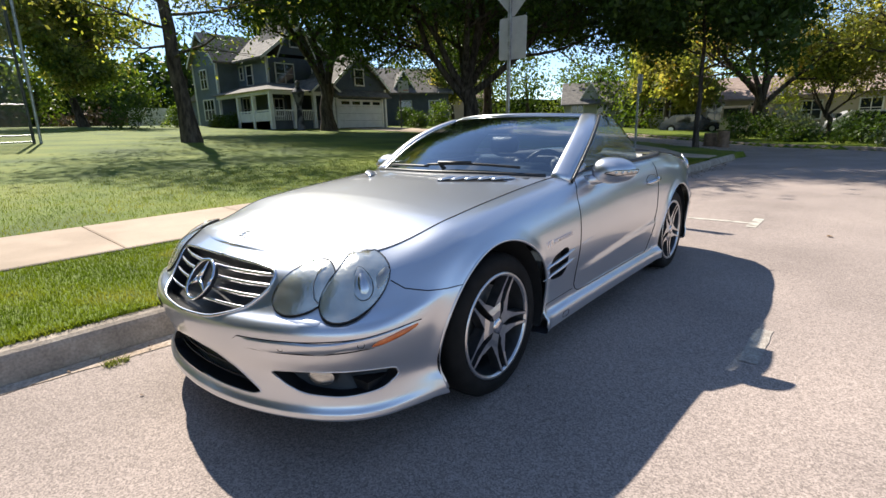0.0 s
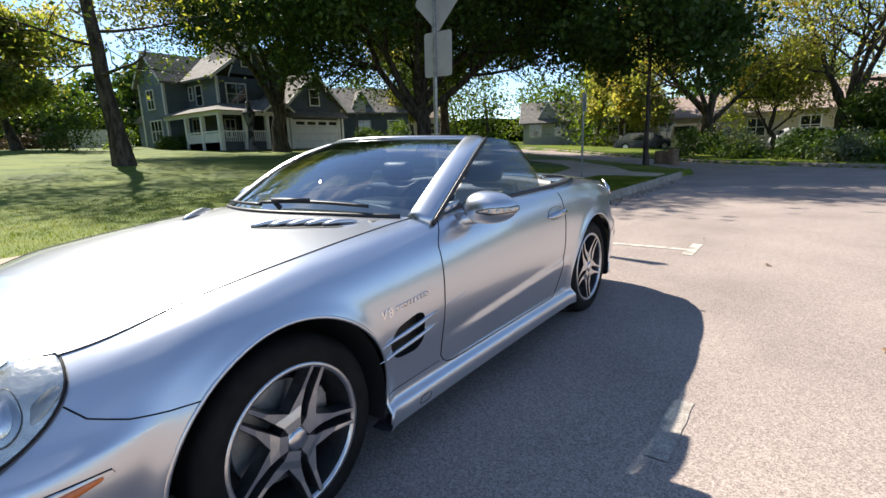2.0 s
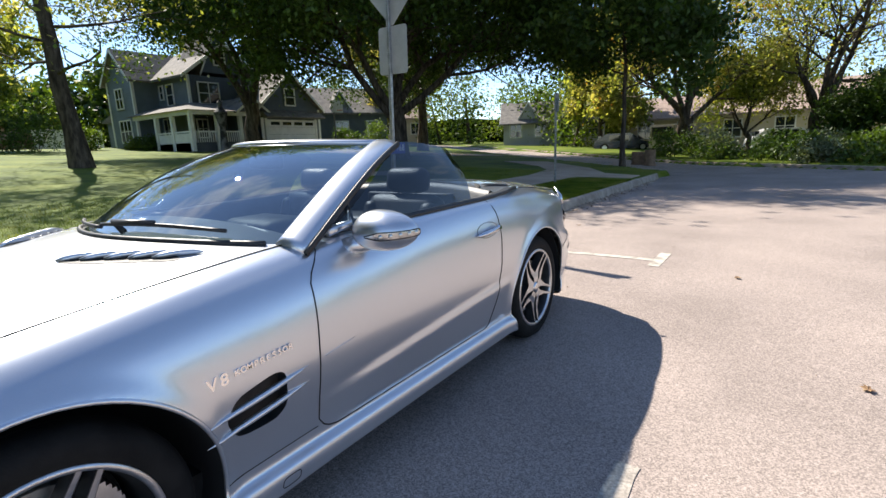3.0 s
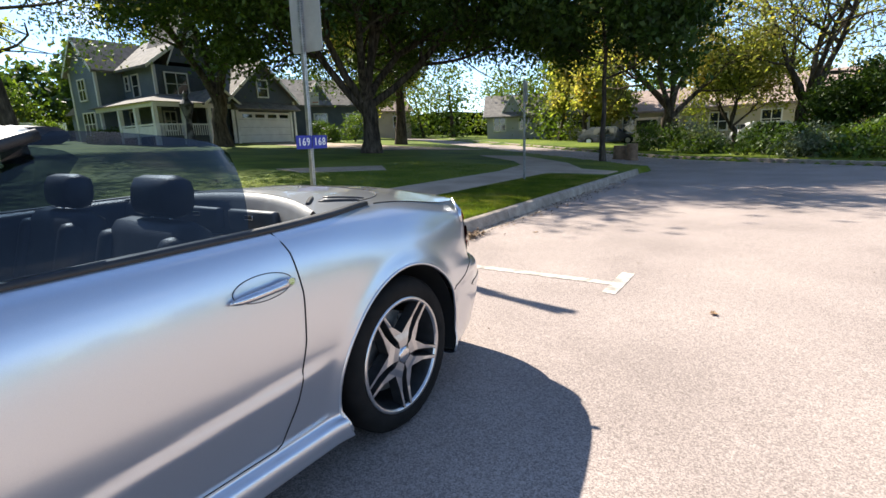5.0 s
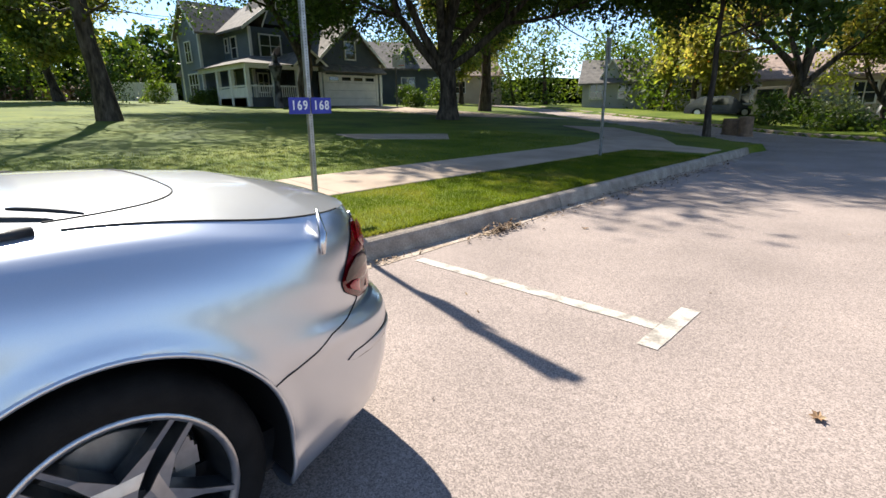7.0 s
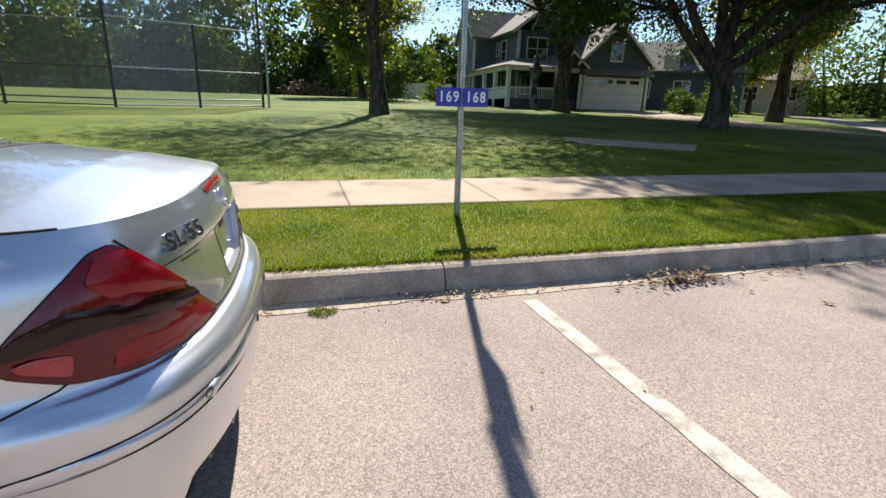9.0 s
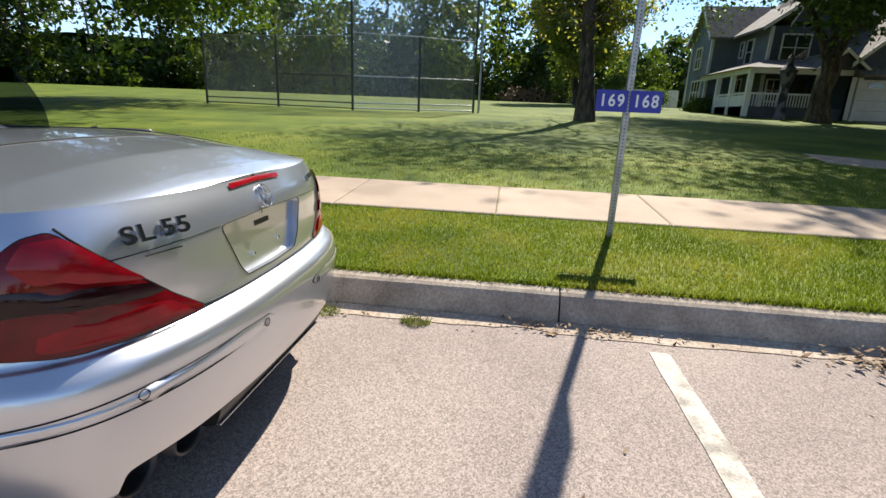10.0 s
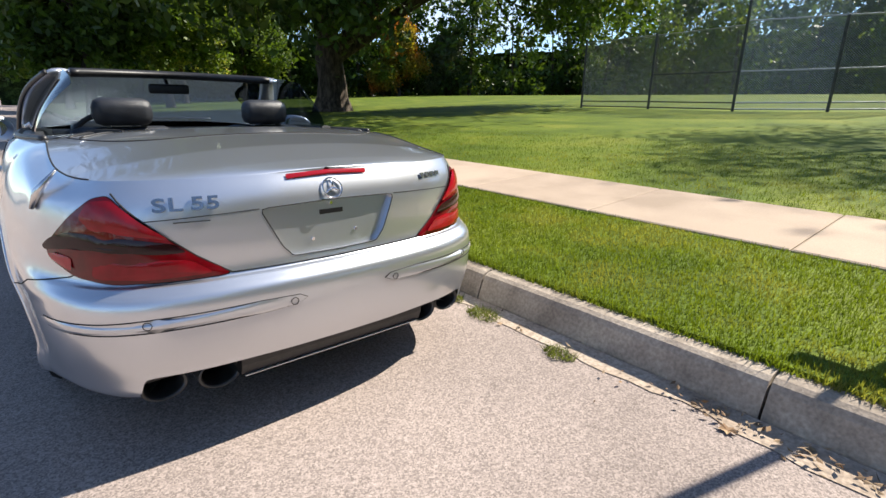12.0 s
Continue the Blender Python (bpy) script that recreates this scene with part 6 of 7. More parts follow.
tail_letters("SL 55", 0.485, 0.82, 0.056, 1.45)
p, n = belt(LEN + 0.49, 0.84, 0.003)
m = look(p, p - n)
for k in range(4):
    part("badge_bar", moved(boxed(-0.06 + k * 0.032, -0.036 + k * 0.032, -0.009, 0.009, -0.001, 0.003), m), BADGE, deck)
p, n = belt(LEN - 0.47, 0.765, 0.0015)
m = look(p, p - n)
part("sticker_bar", moved(boxed(-0.05, 0.05, 0.004, 0.0075, -0.0005, 0.0008), m), BADGE, deck)
# diffuser
bm = bmesh.new()
prism(bm, [(2.0, 0.222), (2.15, 0.23), (2.2, 0.242), (2.215, 0.28), (2.222, 0.325), (2.0, 0.33)], "x", -0.37, 0.37)
box(bm, -0.64, 0.64, 1.85, 2.08, 0.25, 0.36)
part("diffuser", bm, BLACK, rb)
part("diffuser_lip", boxed(-0.36, 0.36, 2.16, 2.207, 0.234, 0.24, 0.0025), PAINT, rb)
part("underbody", boxed(-0.74, 0.74, -1.95, 1.8, 0.17, 0.3), BLACK, CAR)

# ---- screen, pillars, glass ----
def screen(sx, t):
    """The windscreen: sx across from -1 to 1, t from foot to header."""
    lo = Vector((sx * 0.70, -0.765 + 0.27 * sx * sx, 0.0))
    lo.z = on_top(lo.x * 0.97, lo.y, 0).z - 0.004
    hi = Vector((sx * 0.535, -0.06 + 0.27 * sx * sx, 1.277 - 0.018 * sx * sx))
    p = lo.lerp(hi, t)
    p.z += 0.045 * math.sin(math.pi * t)
    p.x += sx * 0.03 * math.sin(math.pi * t)
    return p


ns, nt = 28, 16
v = [tuple(screen(-1 + 2 * i / ns, j / nt)) for j in range(nt + 1) for i in range(ns + 1)]
f = [(j * (ns + 1) + i, j * (ns + 1) + i + 1, (j + 1) * (ns + 1) + i + 1, (j + 1) * (ns + 1) + i) for j in range(nt) for i in range(ns)]
wsn = mesh_np("windscreen", v, f, GLASS, CAR, "clear curved windscreen", smooth=True)


def band(name, fn, w_in, w_out, material, parent, n=24, h=0.02):
    """A flattened rounded bar along a line, wide across and thin through."""
    bm = bmesh.new()
    rows = []
    for k in range(n + 1):
        c, across, up = fn(k / n)
        rows.append([bm.verts.new(c + across * (w_in + (w_out - w_in) * (0.5 - 0.5 * math.cos(a))) + up * h * math.sin(a)) for a in np.linspace(0, 2 * math.pi, 13)[:-1]])
    for r0, r1 in zip(rows, rows[1:]):
        for i in range(12):
            bm.faces.new((r0[i], r0[(i + 1) % 12], r1[(i + 1) % 12], r1[i]))
    bm.faces.new(rows[0])
    bm.faces.new(rows[-1])
    bmesh.ops.recalc_face_normals(bm, faces=bm.faces)
    return part(name, bm, material, parent, smooth=True)


for s in (1, -1):
    def pillar(t, s=s):
        c = screen(s, t)
        d = (screen(s, min(1, t + 0.02)) - screen(s, max(0, t - 0.02))).normalized()
        out = Vector((s, 0.75, 0.0))
        out = (out - d * out.dot(d)).normalized()
        return c, out, d.cross(out)
    band("pillar", pillar, -0.014, 0.105, PAINT, CAR, h=0.02)
    band("pillar_seal", lambda t, s=s: (pillar(t)[0] + pillar(t)[1] * 0.102, pillar(t)[1], pillar(t)[2]), 0.0, 0.018, BLACK, CAR, h=0.014)


def header(t):
    sx = -1 + 2 * t
    c = screen(sx, 1.0)
    return c, Vector((0, 1, 0.0)), Vector((0, 0, 1))


band("screen_header", header, -0.012, 0.05, PAINT, CAR, h=0.014)
band("header_trim", lambda t: (header(t)[0] + Vector((0, 0.045, -0.008)), header(t)[1], header(t)[2]), 0.0, 0.1, BLACK, CAR, h=0.024)
bm = bmesh.new()
pts = [screen(-1 + 2 * t, 0.0) + Vector((0, -0.01, 0.006)) for t in np.linspace(0.02, 0.98, 30)]
part("cowl_seal", tube(bm, pts, 0.011, 6), BLACK, CAR, smooth=True)
w0 = [screen(0.78 - 0.8 * t, 0.05 + 0.02 * math.sin(3 * t)) + Vector((0, -0.02, 0.02)) for t in np.linspace(0, 1, 12)]
wip = part("wiper", tube(bmesh.new(), w0, 0.008, 6), BLACK, CAR, smooth=True)
part("wiper_arm", tube(bmesh.new(), [on_top(0.1, -0.72, 0.01), screen(0.1, 0.06) + Vector((0, -0.02, 0.03)), screen(0.4, 0.07) + Vector((0, -0.02, 0.03))], [0.014, 0.011, 0.008], 6), BLACK, wip, smooth=True)
w1 = [screen(0.0 - 0.6 * t, 0.04) + Vector((0, -0.02, 0.018)) for t in np.linspace(0, 1, 10)]
part("wiper", tube(bmesh.new(), w1, 0.008, 6), BLACK, CAR, smooth=True)
# mirror inside
im = thing("cabin_mirror", Matrix(), "", "")
im.parent = CAR
part("mirror_body", boxed(-0.12, 0.12, -0.02, 0.02, 1.155, 1.215, 0.015), BLACK, im, smooth=True)
part("mirror_stalk", tube(bmesh.new(), [(0, -0.02, 1.19), (0, -0.09, 1.265)], 0.012, 8), BLACK, im)
# raised side windows
for s in (1, -1):
    def wind(u, t, s=s):
        foot = Vector((0.755 - 0.01 * u, -0.30 + 1.0 * u, 0.94 + 0.015 * u))
        topp = Vector((0.575 - 0.0 * u, 0.30 + 0.48 * u, 1.262 - 0.05 * u * u))
        p = foot.lerp(topp, t)
        p.x += 0.025 * math.sin(math.pi * t)
        if u > 0.85:
            p.z -= (u - 0.85) ** 2 * t * 1.2
        return Vector((p.x * s, p.y, p.z))
    nu, nt = 18, 10
    v = [tuple(wind(i / nu, j / nt)) for j in range(nt + 1) for i in range(nu + 1)]
    f = [(j * (nu + 1) + i, j * (nu + 1) + i + 1, (j + 1) * (nu + 1) + i + 1, (j + 1) * (nu + 1) + i) for j in range(nt) for i in range(nu)]
    mesh_np("side_window", v, f, SIDE_GLASS, CAR, "raised tinted side window", smooth=True)
    part("quarter_trim", tube(bmesh.new(), [(0.765 * s, -0.33, 0.945), (0.75 * s, -0.2, 0.955), (0.715 * s, -0.17, 1.0)], [0.02, 0.014, 0.003], 6), PAINT, sides["door", s], smooth=True)

# ---- cabin ----
part("cabin_floor", boxed(-0.72, 0.72, -0.7, 1.25, 0.28, 0.36), LEATHER, CAR)
part("cabin_side", boxed(0.70, 0.73, -0.6, 1.1, 0.33, 0.9), LEATHER, CAR)
part("cabin_side", boxed(-0.73, -0.70, -0.6, 1.1, 0.33, 0.9), LEATHER, CAR)
bm = boxed(-0.69, 0.69, -0.72, -0.22, 0.62, 0.925, 0.07)
dash = part("dashboard", bm, LEATHER, CAR, "dark leather dashboard", smooth=True)
part("instrument_hood", boxed(0.2, 0.54, -0.42, -0.17, 0.88, 0.975, 0.045), LEATHER, dash, smooth=True)
part("tunnel", boxed(-0.13, 0.13, -0.3, 0.8, 0.36, 0.62, 0.04), GREY_TRIM, CAR, smooth=True)
sw = thing("steering_wheel", Matrix(), "", "")
sw.parent = CAR
m = pose(0.37, -0.02, 0.86, 68)
part("wheel_rim", tube(bmesh.new(), [m @ Vector((0.185 * math.cos(t), 0.185 * math.sin(t), 0)) for t in np.linspace(0, 2 * math.pi, 37)], 0.016, 8), LEATHER, sw, smooth=True)
part("wheel_hub", lathe(bmesh.new(), [(0, 0.03), (0.05, 0.028), (0.075, 0.0), (0.06, -0.04), (0.03, -0.2)], m, 20), LEATHER, sw, smooth=True)
for t in (0.2, 2.94, 4.2, 5.2):
    part("wheel_spoke", tube(bmesh.new(), [m @ Vector((0.05 * math.cos(t), 0.05 * math.sin(t), 0)), m @ Vector((0.18 * math.cos(t), 0.18 * math.sin(t), 0))], [0.02, 0.014], 6), GREY_TRIM, sw, smooth=True)
for s in (1, -1):
    seat = thing("seat", Matrix(), "", "")
    seat.parent = CAR
    x0 = 0.37 * s
    part("seat_base", boxed(x0 - 0.25, x0 + 0.25, -0.05, 0.48, 0.36, 0.56, 0.07), LEATHER, seat, smooth=True)
    bm = boxed(-0.25, 0.25, -0.075, 0.075, 0.0, 0.56, 0.065)
    part("seat_back", moved(bm, pose(x0, 0.48, 0.44, -16)), LEATHER, seat, smooth=True)
    for d in (-1, 1):
        bm = boxed(-0.045, 0.045, -0.05, 0.05, 0.02, 0.5, 0.035)
        part("side_bolster", moved(bm, pose(x0 + 0.2 * d, 0.435, 0.46, -16)), LEATHER, seat, smooth=True)
        part("headrest_post", tube(bmesh.new(), [(x0 + 0.06 * d, 0.62, 0.93), (x0 + 0.06 * d, 0.645, 1.04)], 0.007, 8), CHROME, seat, smooth=True)
    bm = boxed(-0.135, 0.135, -0.055, 0.055, -0.07, 0.07, 0.045)
    for vv in bm.verts:
        vv.co.y += 0.35 * vv.co.x ** 2
    part("headrest", moved(bm, pose(x0, 0.64, 1.055, -8)), LEATHER, seat, smooth=True)
# rear bulkhead with lockers
part("rear_shelf", boxed(-0.69, 0.69, 0.78, 1.16, 0.36, 0.8, 0.03), LEATHER, CAR, smooth=True)
vs, fs = [], []
for k in range(25):
    x = -0.68 + 1.36 * k / 24
    y = 1.0 + 0.2 - 0.42 * x * x + 0.0
    zt = on_top(x * 0.98, y + 0.03, 0).z
    vs += [(x, y - 0.05, 0.8), (x, y - 0.02, zt - 0.035), (x, y + 0.01, zt - 0.003), (x, y + 0.05, zt - 0.002)]
fs = [(k * 4 + c, (k + 1) * 4 + c, (k + 1) * 4 + c + 1, k * 4 + c + 1) for k in range(24) for c in range(3)]
mesh_np("rear_bulkhead", vs, fs, GREY_TRIM, CAR, "grey rear cabin trim", smooth=True)
for s in (1, -1):
    lk = part("locker_lid", boxed(0.2 * s - 0.16, 0.2 * s + 0.16, 1.085, 1.125, 0.84, 0.935, 0.012), GREY_TRIM, CAR, smooth=True)
    part("locker_latch", boxed(0.2 * s - 0.03, 0.2 * s + 0.03, 1.078, 1.087, 0.895, 0.915, 0.003), CHROME, lk)

# ---- wheels ----
def wheel(base, w, tyre_r, rim_r):
    """A wheel whose face looks to +x, hub at the origin; built at the left side."""
    ob = thing("wheel", Matrix(), "", "")
    m = pose(0, 0, 0, 0, 90, 0)
    o = 0.0
    prof = [(rim_r - 0.012, -w), (rim_r + 0.02, -w), (tyre_r - 0.03, -w + 0.005), (tyre_r - 0.006, -w + 0.03), (tyre_r, -w + 0.06), (tyre_r, -0.055), (tyre_r - 0.004, -0.032), (tyre_r - 0.022, -0.008), (tyre_r - 0.05, 0.0), (rim_r + 0.012, -0.004), (rim_r - 0.002, -0.012)]
    ty = part("tyre", lathe(bmesh.new(), prof, m, 64), RUBBER, ob, smooth=True)
    for gx_ in (-0.09, -0.14, -0.19):
        part("tread_groove", lathe(bmesh.new(), [(tyre_r + 0.0006, gx_), (tyre_r + 0.0006, gx_ + 0.009)], m, 64), GAP, ty)
    prof = [(rim_r + 0.004, -0.013), (rim_r + 0.001, -0.004), (rim_r - 0.012, -0.006), (rim_r - 0.016, -0.016)]
    rim = part("rim", lathe(bmesh.new(), prof, m, 64), ALLOY, ob, "machined alloy rim edge", smooth=True)
    part("barrel", lathe(bmesh.new(), [(rim_r - 0.015, -0.015), (rim_r - 0.03, -0.07), (rim_r - 0.035, -w)], m, 64), ALLOY_DARK, rim, smooth=True)
    part("brake_disc", lathe(bmesh.new(), [(0.05, -0.1), (0.172, -0.1), (0.174, -0.104), (0.174, -0.128), (0.05, -0.128)], m, 48), GALV, ob)
    cal = bmesh.new()
    for t0 in np.linspace(-0.35, 0.35, 7):
        box(cal, -0.135, -0.085, 0.118 * math.cos(t0 + 0.6) - 0.02 + 0.03, 0.165 * math.cos(t0 + 0.6) + 0.02, 0.145 * math.sin(t0 + 0.6) - 0.025, 0.145 * math.sin(t0 + 0.6) + 0.025)
    part("brake_caliper", cal, ALLOY, ob)
    part("backing", lathe(bmesh.new(), [(0.0, -0.17), (rim_r - 0.04, -0.17)], m, 32), GAP, ob)
    # five forks from the hub, their arms meeting in pairs at the rim
    for k in range(5):
        g = base + 2 * math.pi * (k + 0.5) / 5
        e1, e2 = Vector((0, math.cos(g), math.sin(g))), Vector((0, -math.sin(g), math.cos(g)))
        r1, th = rim_r - 0.01, math.pi / 5 - 0.095
        tip = (r1 * math.cos(th), r1 * math.sin(th))
        rows = [((0.036, 0.0), (0.036, 0.026), -0.013), ((0.068, 0.0), (0.066, 0.034), -0.013), ((0.094, 0.0), (0.096, 0.053), -0.02), ((0.142, 0.06), (0.142, 0.083), -0.018), ((tip[0] + 0.003, tip[1] - 0.007), (tip[0] - 0.003, tip[1] + 0.007), -0.006)]
        for name, mat_, lift in (("spoke", ALLOY_DARK, 0), ("spoke_face", ALLOY, 1)):
            bm = bmesh.new()
            for sd in (1, -1):
                out = []
                for (a0, b0), (a1, b1), dep in rows:
                    quad = []
                    for a_, b_, inner in ((a0, b0, 1), (a1, b1, 0)):
                        top_ = e1 * a_ + e2 * (b_ * sd) + Vector((dep + 0.0012 * lift, 0, 0))
                        if not lift:
                            grow_ = e2 * sd * ((-0.004 if inner and b0 > 0 else 0.0) if inner else 0.005)
                            quad.append((bm.verts.new(top_), bm.verts.new(top_ + grow_ + Vector((-0.05, 0, 0)))))
                        else:
                            shrink = e2 * sd * ((0.0022 if b0 > 0 else 0.0) if inner else -0.0022)
                            quad.append((bm.verts.new(top_ + shrink), None))
                    out.append(quad)
                for q0, q1 in zip(out, out[1:]):
                    bm.faces.new((q0[0][0], q0[1][0], q1[1][0], q1[0][0]))
                    if not lift:
                        for c in (0, 1):
                            bm.faces.new((q0[c][0], q1[c][0], q1[c][1], q0[c][1]))
            bmesh.ops.remove_doubles(bm, verts=bm.verts, dist=0.0002)
            bmesh.ops.recalc_face_normals(bm, faces=bm.faces)
            if lift:
                part(name, bm, mat_, fork)
            else:
                fork = part(name, bm, mat_, ob, "dark grey forked spoke with machined face")
        t = base + 2 * math.pi * k / 5
        bx = lathe(bmesh.new(), [(0, -0.016), (0.012, -0.016), (0.012, -0.06)], pose(0, 0.058 * math.cos(t), 0.058 * math.sin(t)) @ m, 8)
        part("wheel_bolt", bx, GAP, ob)
    part("wheel_centre", lathe(bmesh.new(), [(0.0, -0.012), (0.036, -0.014), (0.042, -0.02), (0.046, -0.05)], m, 32), ALLOY, ob, smooth=True)
    cap = part("hub_cap", lathe(bmesh.new(), [(0.0, -0.004), (0.026, -0.005), (0.034, -0.009), (0.036, -0.016)], m, 32), SATIN, ob, "silver hub cap", smooth=True)
    return ob


for y, w, base in ((-1.28, 0.25, -0.12), (1.28, 0.275, 0.94)):
    wl_ = wheel(base, w, 0.331, 0.2435)
    wl_.parent = CAR
    wl_.matrix_basis = pose(0.873, y, 0.331)
    w2 = copy_thing(wl_, pose(-0.873, y, 0.331, 0, 0, 180))
    # dark wheel wells
    for s in (1, -1):
        bm = bmesh.new()
        lathe(bm, [(0.0, 0.52), (0.4, 0.52), (0.405, 0.86)], pose(0, y, 0.325, 0, 90 * s, 0), 40)
        bmesh.ops.delete(bm, geom=[q for q in bm.verts if q.co.z < 0.19], context="VERTS")
        part("wheel_well", bm, GAP, CAR, smooth=True)

# ---- small things along the street ----
def shrub(x, y, r, h, material, label, seed, per=30, size=0.09, z=None):
    rng = random.Random(seed)
    ob = thing("shrub", pose(x, y, ground_z(x, y) if z is None else z), label, "shrub")
    bm = bmesh.new()
    cs = []
    for k in range(7):
        a = k * 0.9
        tube(bm, [(0, 0, -0.05), (r * 0.5 * math.cos(a), r * 0.5 * math.sin(a), h * 0.7)], [0.02, 0.006], 4)
    part("stem", bm, BARK, ob)
    for _ in range(int(26 + 14 * r)):
        a, t = rng.uniform(0, 6.28), rng.random()
        q = r * math.sqrt(rng.random()) * (1 - 0.55 * t * t)
        cs.append((q * math.cos(a), q * math.sin(a), 0.08 + h * t))
    v, f = leaves_np(rng, cs, per, 0.13 + 0.08 * r, size, lo=0.0)
    tagged(mesh_np("leaves", v, f, material, ob), kind="stuff")
    return ob


far0 = Vector((-1.2, 16.6)) + Vector((0.64, 0.77)) * 6.4
rng = random.Random(5)
for k in range(34):
    p = far0 - FAR_DIR * (k * 0.6 - 9.5) + Vector((0.64, 0.77)) * rng.uniform(0.2, 4.5)
    shrub(p.x, p.y, rng.uniform(0.5, 1.1), rng.uniform(0.4, 1.25), (LEAF_DARK, LEAF_GREY, LEAF_DARK, LEAF_MID, LEAF_DARK)[k % 5], "leafy garden shrub behind the far kerb", 200 + k, z=0.12 + rise(p.x))
for k, (x, y, r, h) in enumerate(((-36.5, 10.0, 1.6, 2.0), (-37.5, 13.2, 1.0, 1.2), (-34.2, 15.6, 0.7, 0.8), (-36.0, 15.7, 0.7, 0.6), (-26.5, 27.5, 0.9, 1.0), (-25.6, 29.3, 1.1, 2.0), (-30.6, 30.5, 1.0, 1.4))):
    shrub(x, y, r, h, (LEAF_DARK, LEAF_MID)[k % 2], "rounded garden shrub beside the house", 230 + k, per=40)

# far kerb
fk = thing("kerb", Matrix(), "pale far kerb of the side street", "kerb", kind="structure")
for k in range(14):
    c0 = Vector((-1.2, 16.6)) + Vector((0.64, 0.77)) * 5.4 + FAR_DIR * (40 - 5 * k)
    bm = boxed(0, 4.98, -0.0, 0.18, -0.04, 0.13, 0.02)
    moved(bm, Matrix.Translation((c0.x, c0.y, 0)) @ Matrix.Rotation(math.atan2(-FAR_DIR.y, -FAR_DIR.x), 4, "Z"))
    for v in bm.verts:
        v.co.z += rise(v.co.x)
    part("kerb_stone", bm, KERB, fk)

# tall dry grass by the wood
v, f = leaves_np(random.Random(9), [(-58 + random.Random(k).uniform(-2, 2), 2 + k * 0.55, 2.3 + random.Random(k + 50).uniform(0, 1.3)) for k in range(28)], 60, 0.5, 0.25)
dg = thing("dry_grass", Matrix(), "tall brown dry grass at the wood's edge", "grass", kind="stuff")
tagged(mesh_np("blades", v, f, DRY, dg), kind="stuff")
wf_ = thing("white_fence", Matrix(), "white board garden fence beside the house", "fence")
for k in range(16):
    part("board", boxed(-45.5, -45.46, 12.4 + k * 0.3, 12.68 + k * 0.3, 1.7, 3.7), TRIM, wf_)

# yard figure by the porch: a draped post
yf = lathe(bmesh.new(), [(0.28, 0), (0.2, 0.9), (0.16, 1.6), (0.3, 2.1), (0.42, 2.5), (0.2, 2.75), (0.14, 2.9), (0.17, 3.1), (0.02, 3.3)], pose(-27.4, 16.9, lawn_z(-27.4, 17) - 0.05), 14)
tagged(part("yard_figure", yf, mat("draped_cloth", [(0.015, 0.015, 0.02), (0.14, 0.14, 0.15)], rough=0.8, scale=2.2, spread=(0.45, 0.6))), "tall draped black and white yard decoration on the lawn", "decoration")
# basketball hoop by the garage
bh = thing("basketball_hoop", Matrix(), "basketball hoop on a dark pole beside the garage", "basketball hoop")
part("pole", tube(bmesh.new(), [(-27.6, 26.7, 1.2), (-27.6, 26.7, 4.2), (-27.3, 26.7, 4.6)], 0.06, 8), DARK_METAL, bh)
part("backboard", boxed(-27.25, -27.2, 26.1, 27.3, 4.2, 5.1), SIGN_BACK, bh)
part("rim", tube(bmesh.new(), [(-26.95 + 0.22 * math.cos(t), 26.7 + 0.22 * math.sin(t), 4.35) for t in np.linspace(0, 6.283, 17)], 0.015, 6), ORANGE_LENS, bh)

# stumps and parasol
for k, (x, y, r, h) in enumerate(((-3.5, 22.3, 0.28, 0.62), (-2.9, 21.9, 0.25, 0.7))):
    bm = lathe(bmesh.new(), [(r * 1.2, 0), (r, 0.15), (r * 0.95, h), (r * 0.9, h + 0.02), (0, h + 0.02)], pose(x, y, 0.05), 14)
    tagged(part("tree_stump", bm, WOOD, smooth=False), "cut brown tree stump by the street", "tree stump", "stumps at the corner")
um = thing("parasol", pose(4.6, 34.0, 0.1), "open blue canvas garden parasol", "parasol")
part("pole", tube(bmesh.new(), [(0, 0, 0), (0, 0, 2.5)], 0.03, 8), DARK_METAL, um)
part("canopy", lathe(bmesh.new(), [(1.35, 2.0), (0.8, 2.3), (0.0, 2.6)], Matrix(), 8), mat("blue_canvas", [(0.05, 0.06, 0.25), (0.08, 0.1, 0.35)], rough=0.8, scale=3), um)


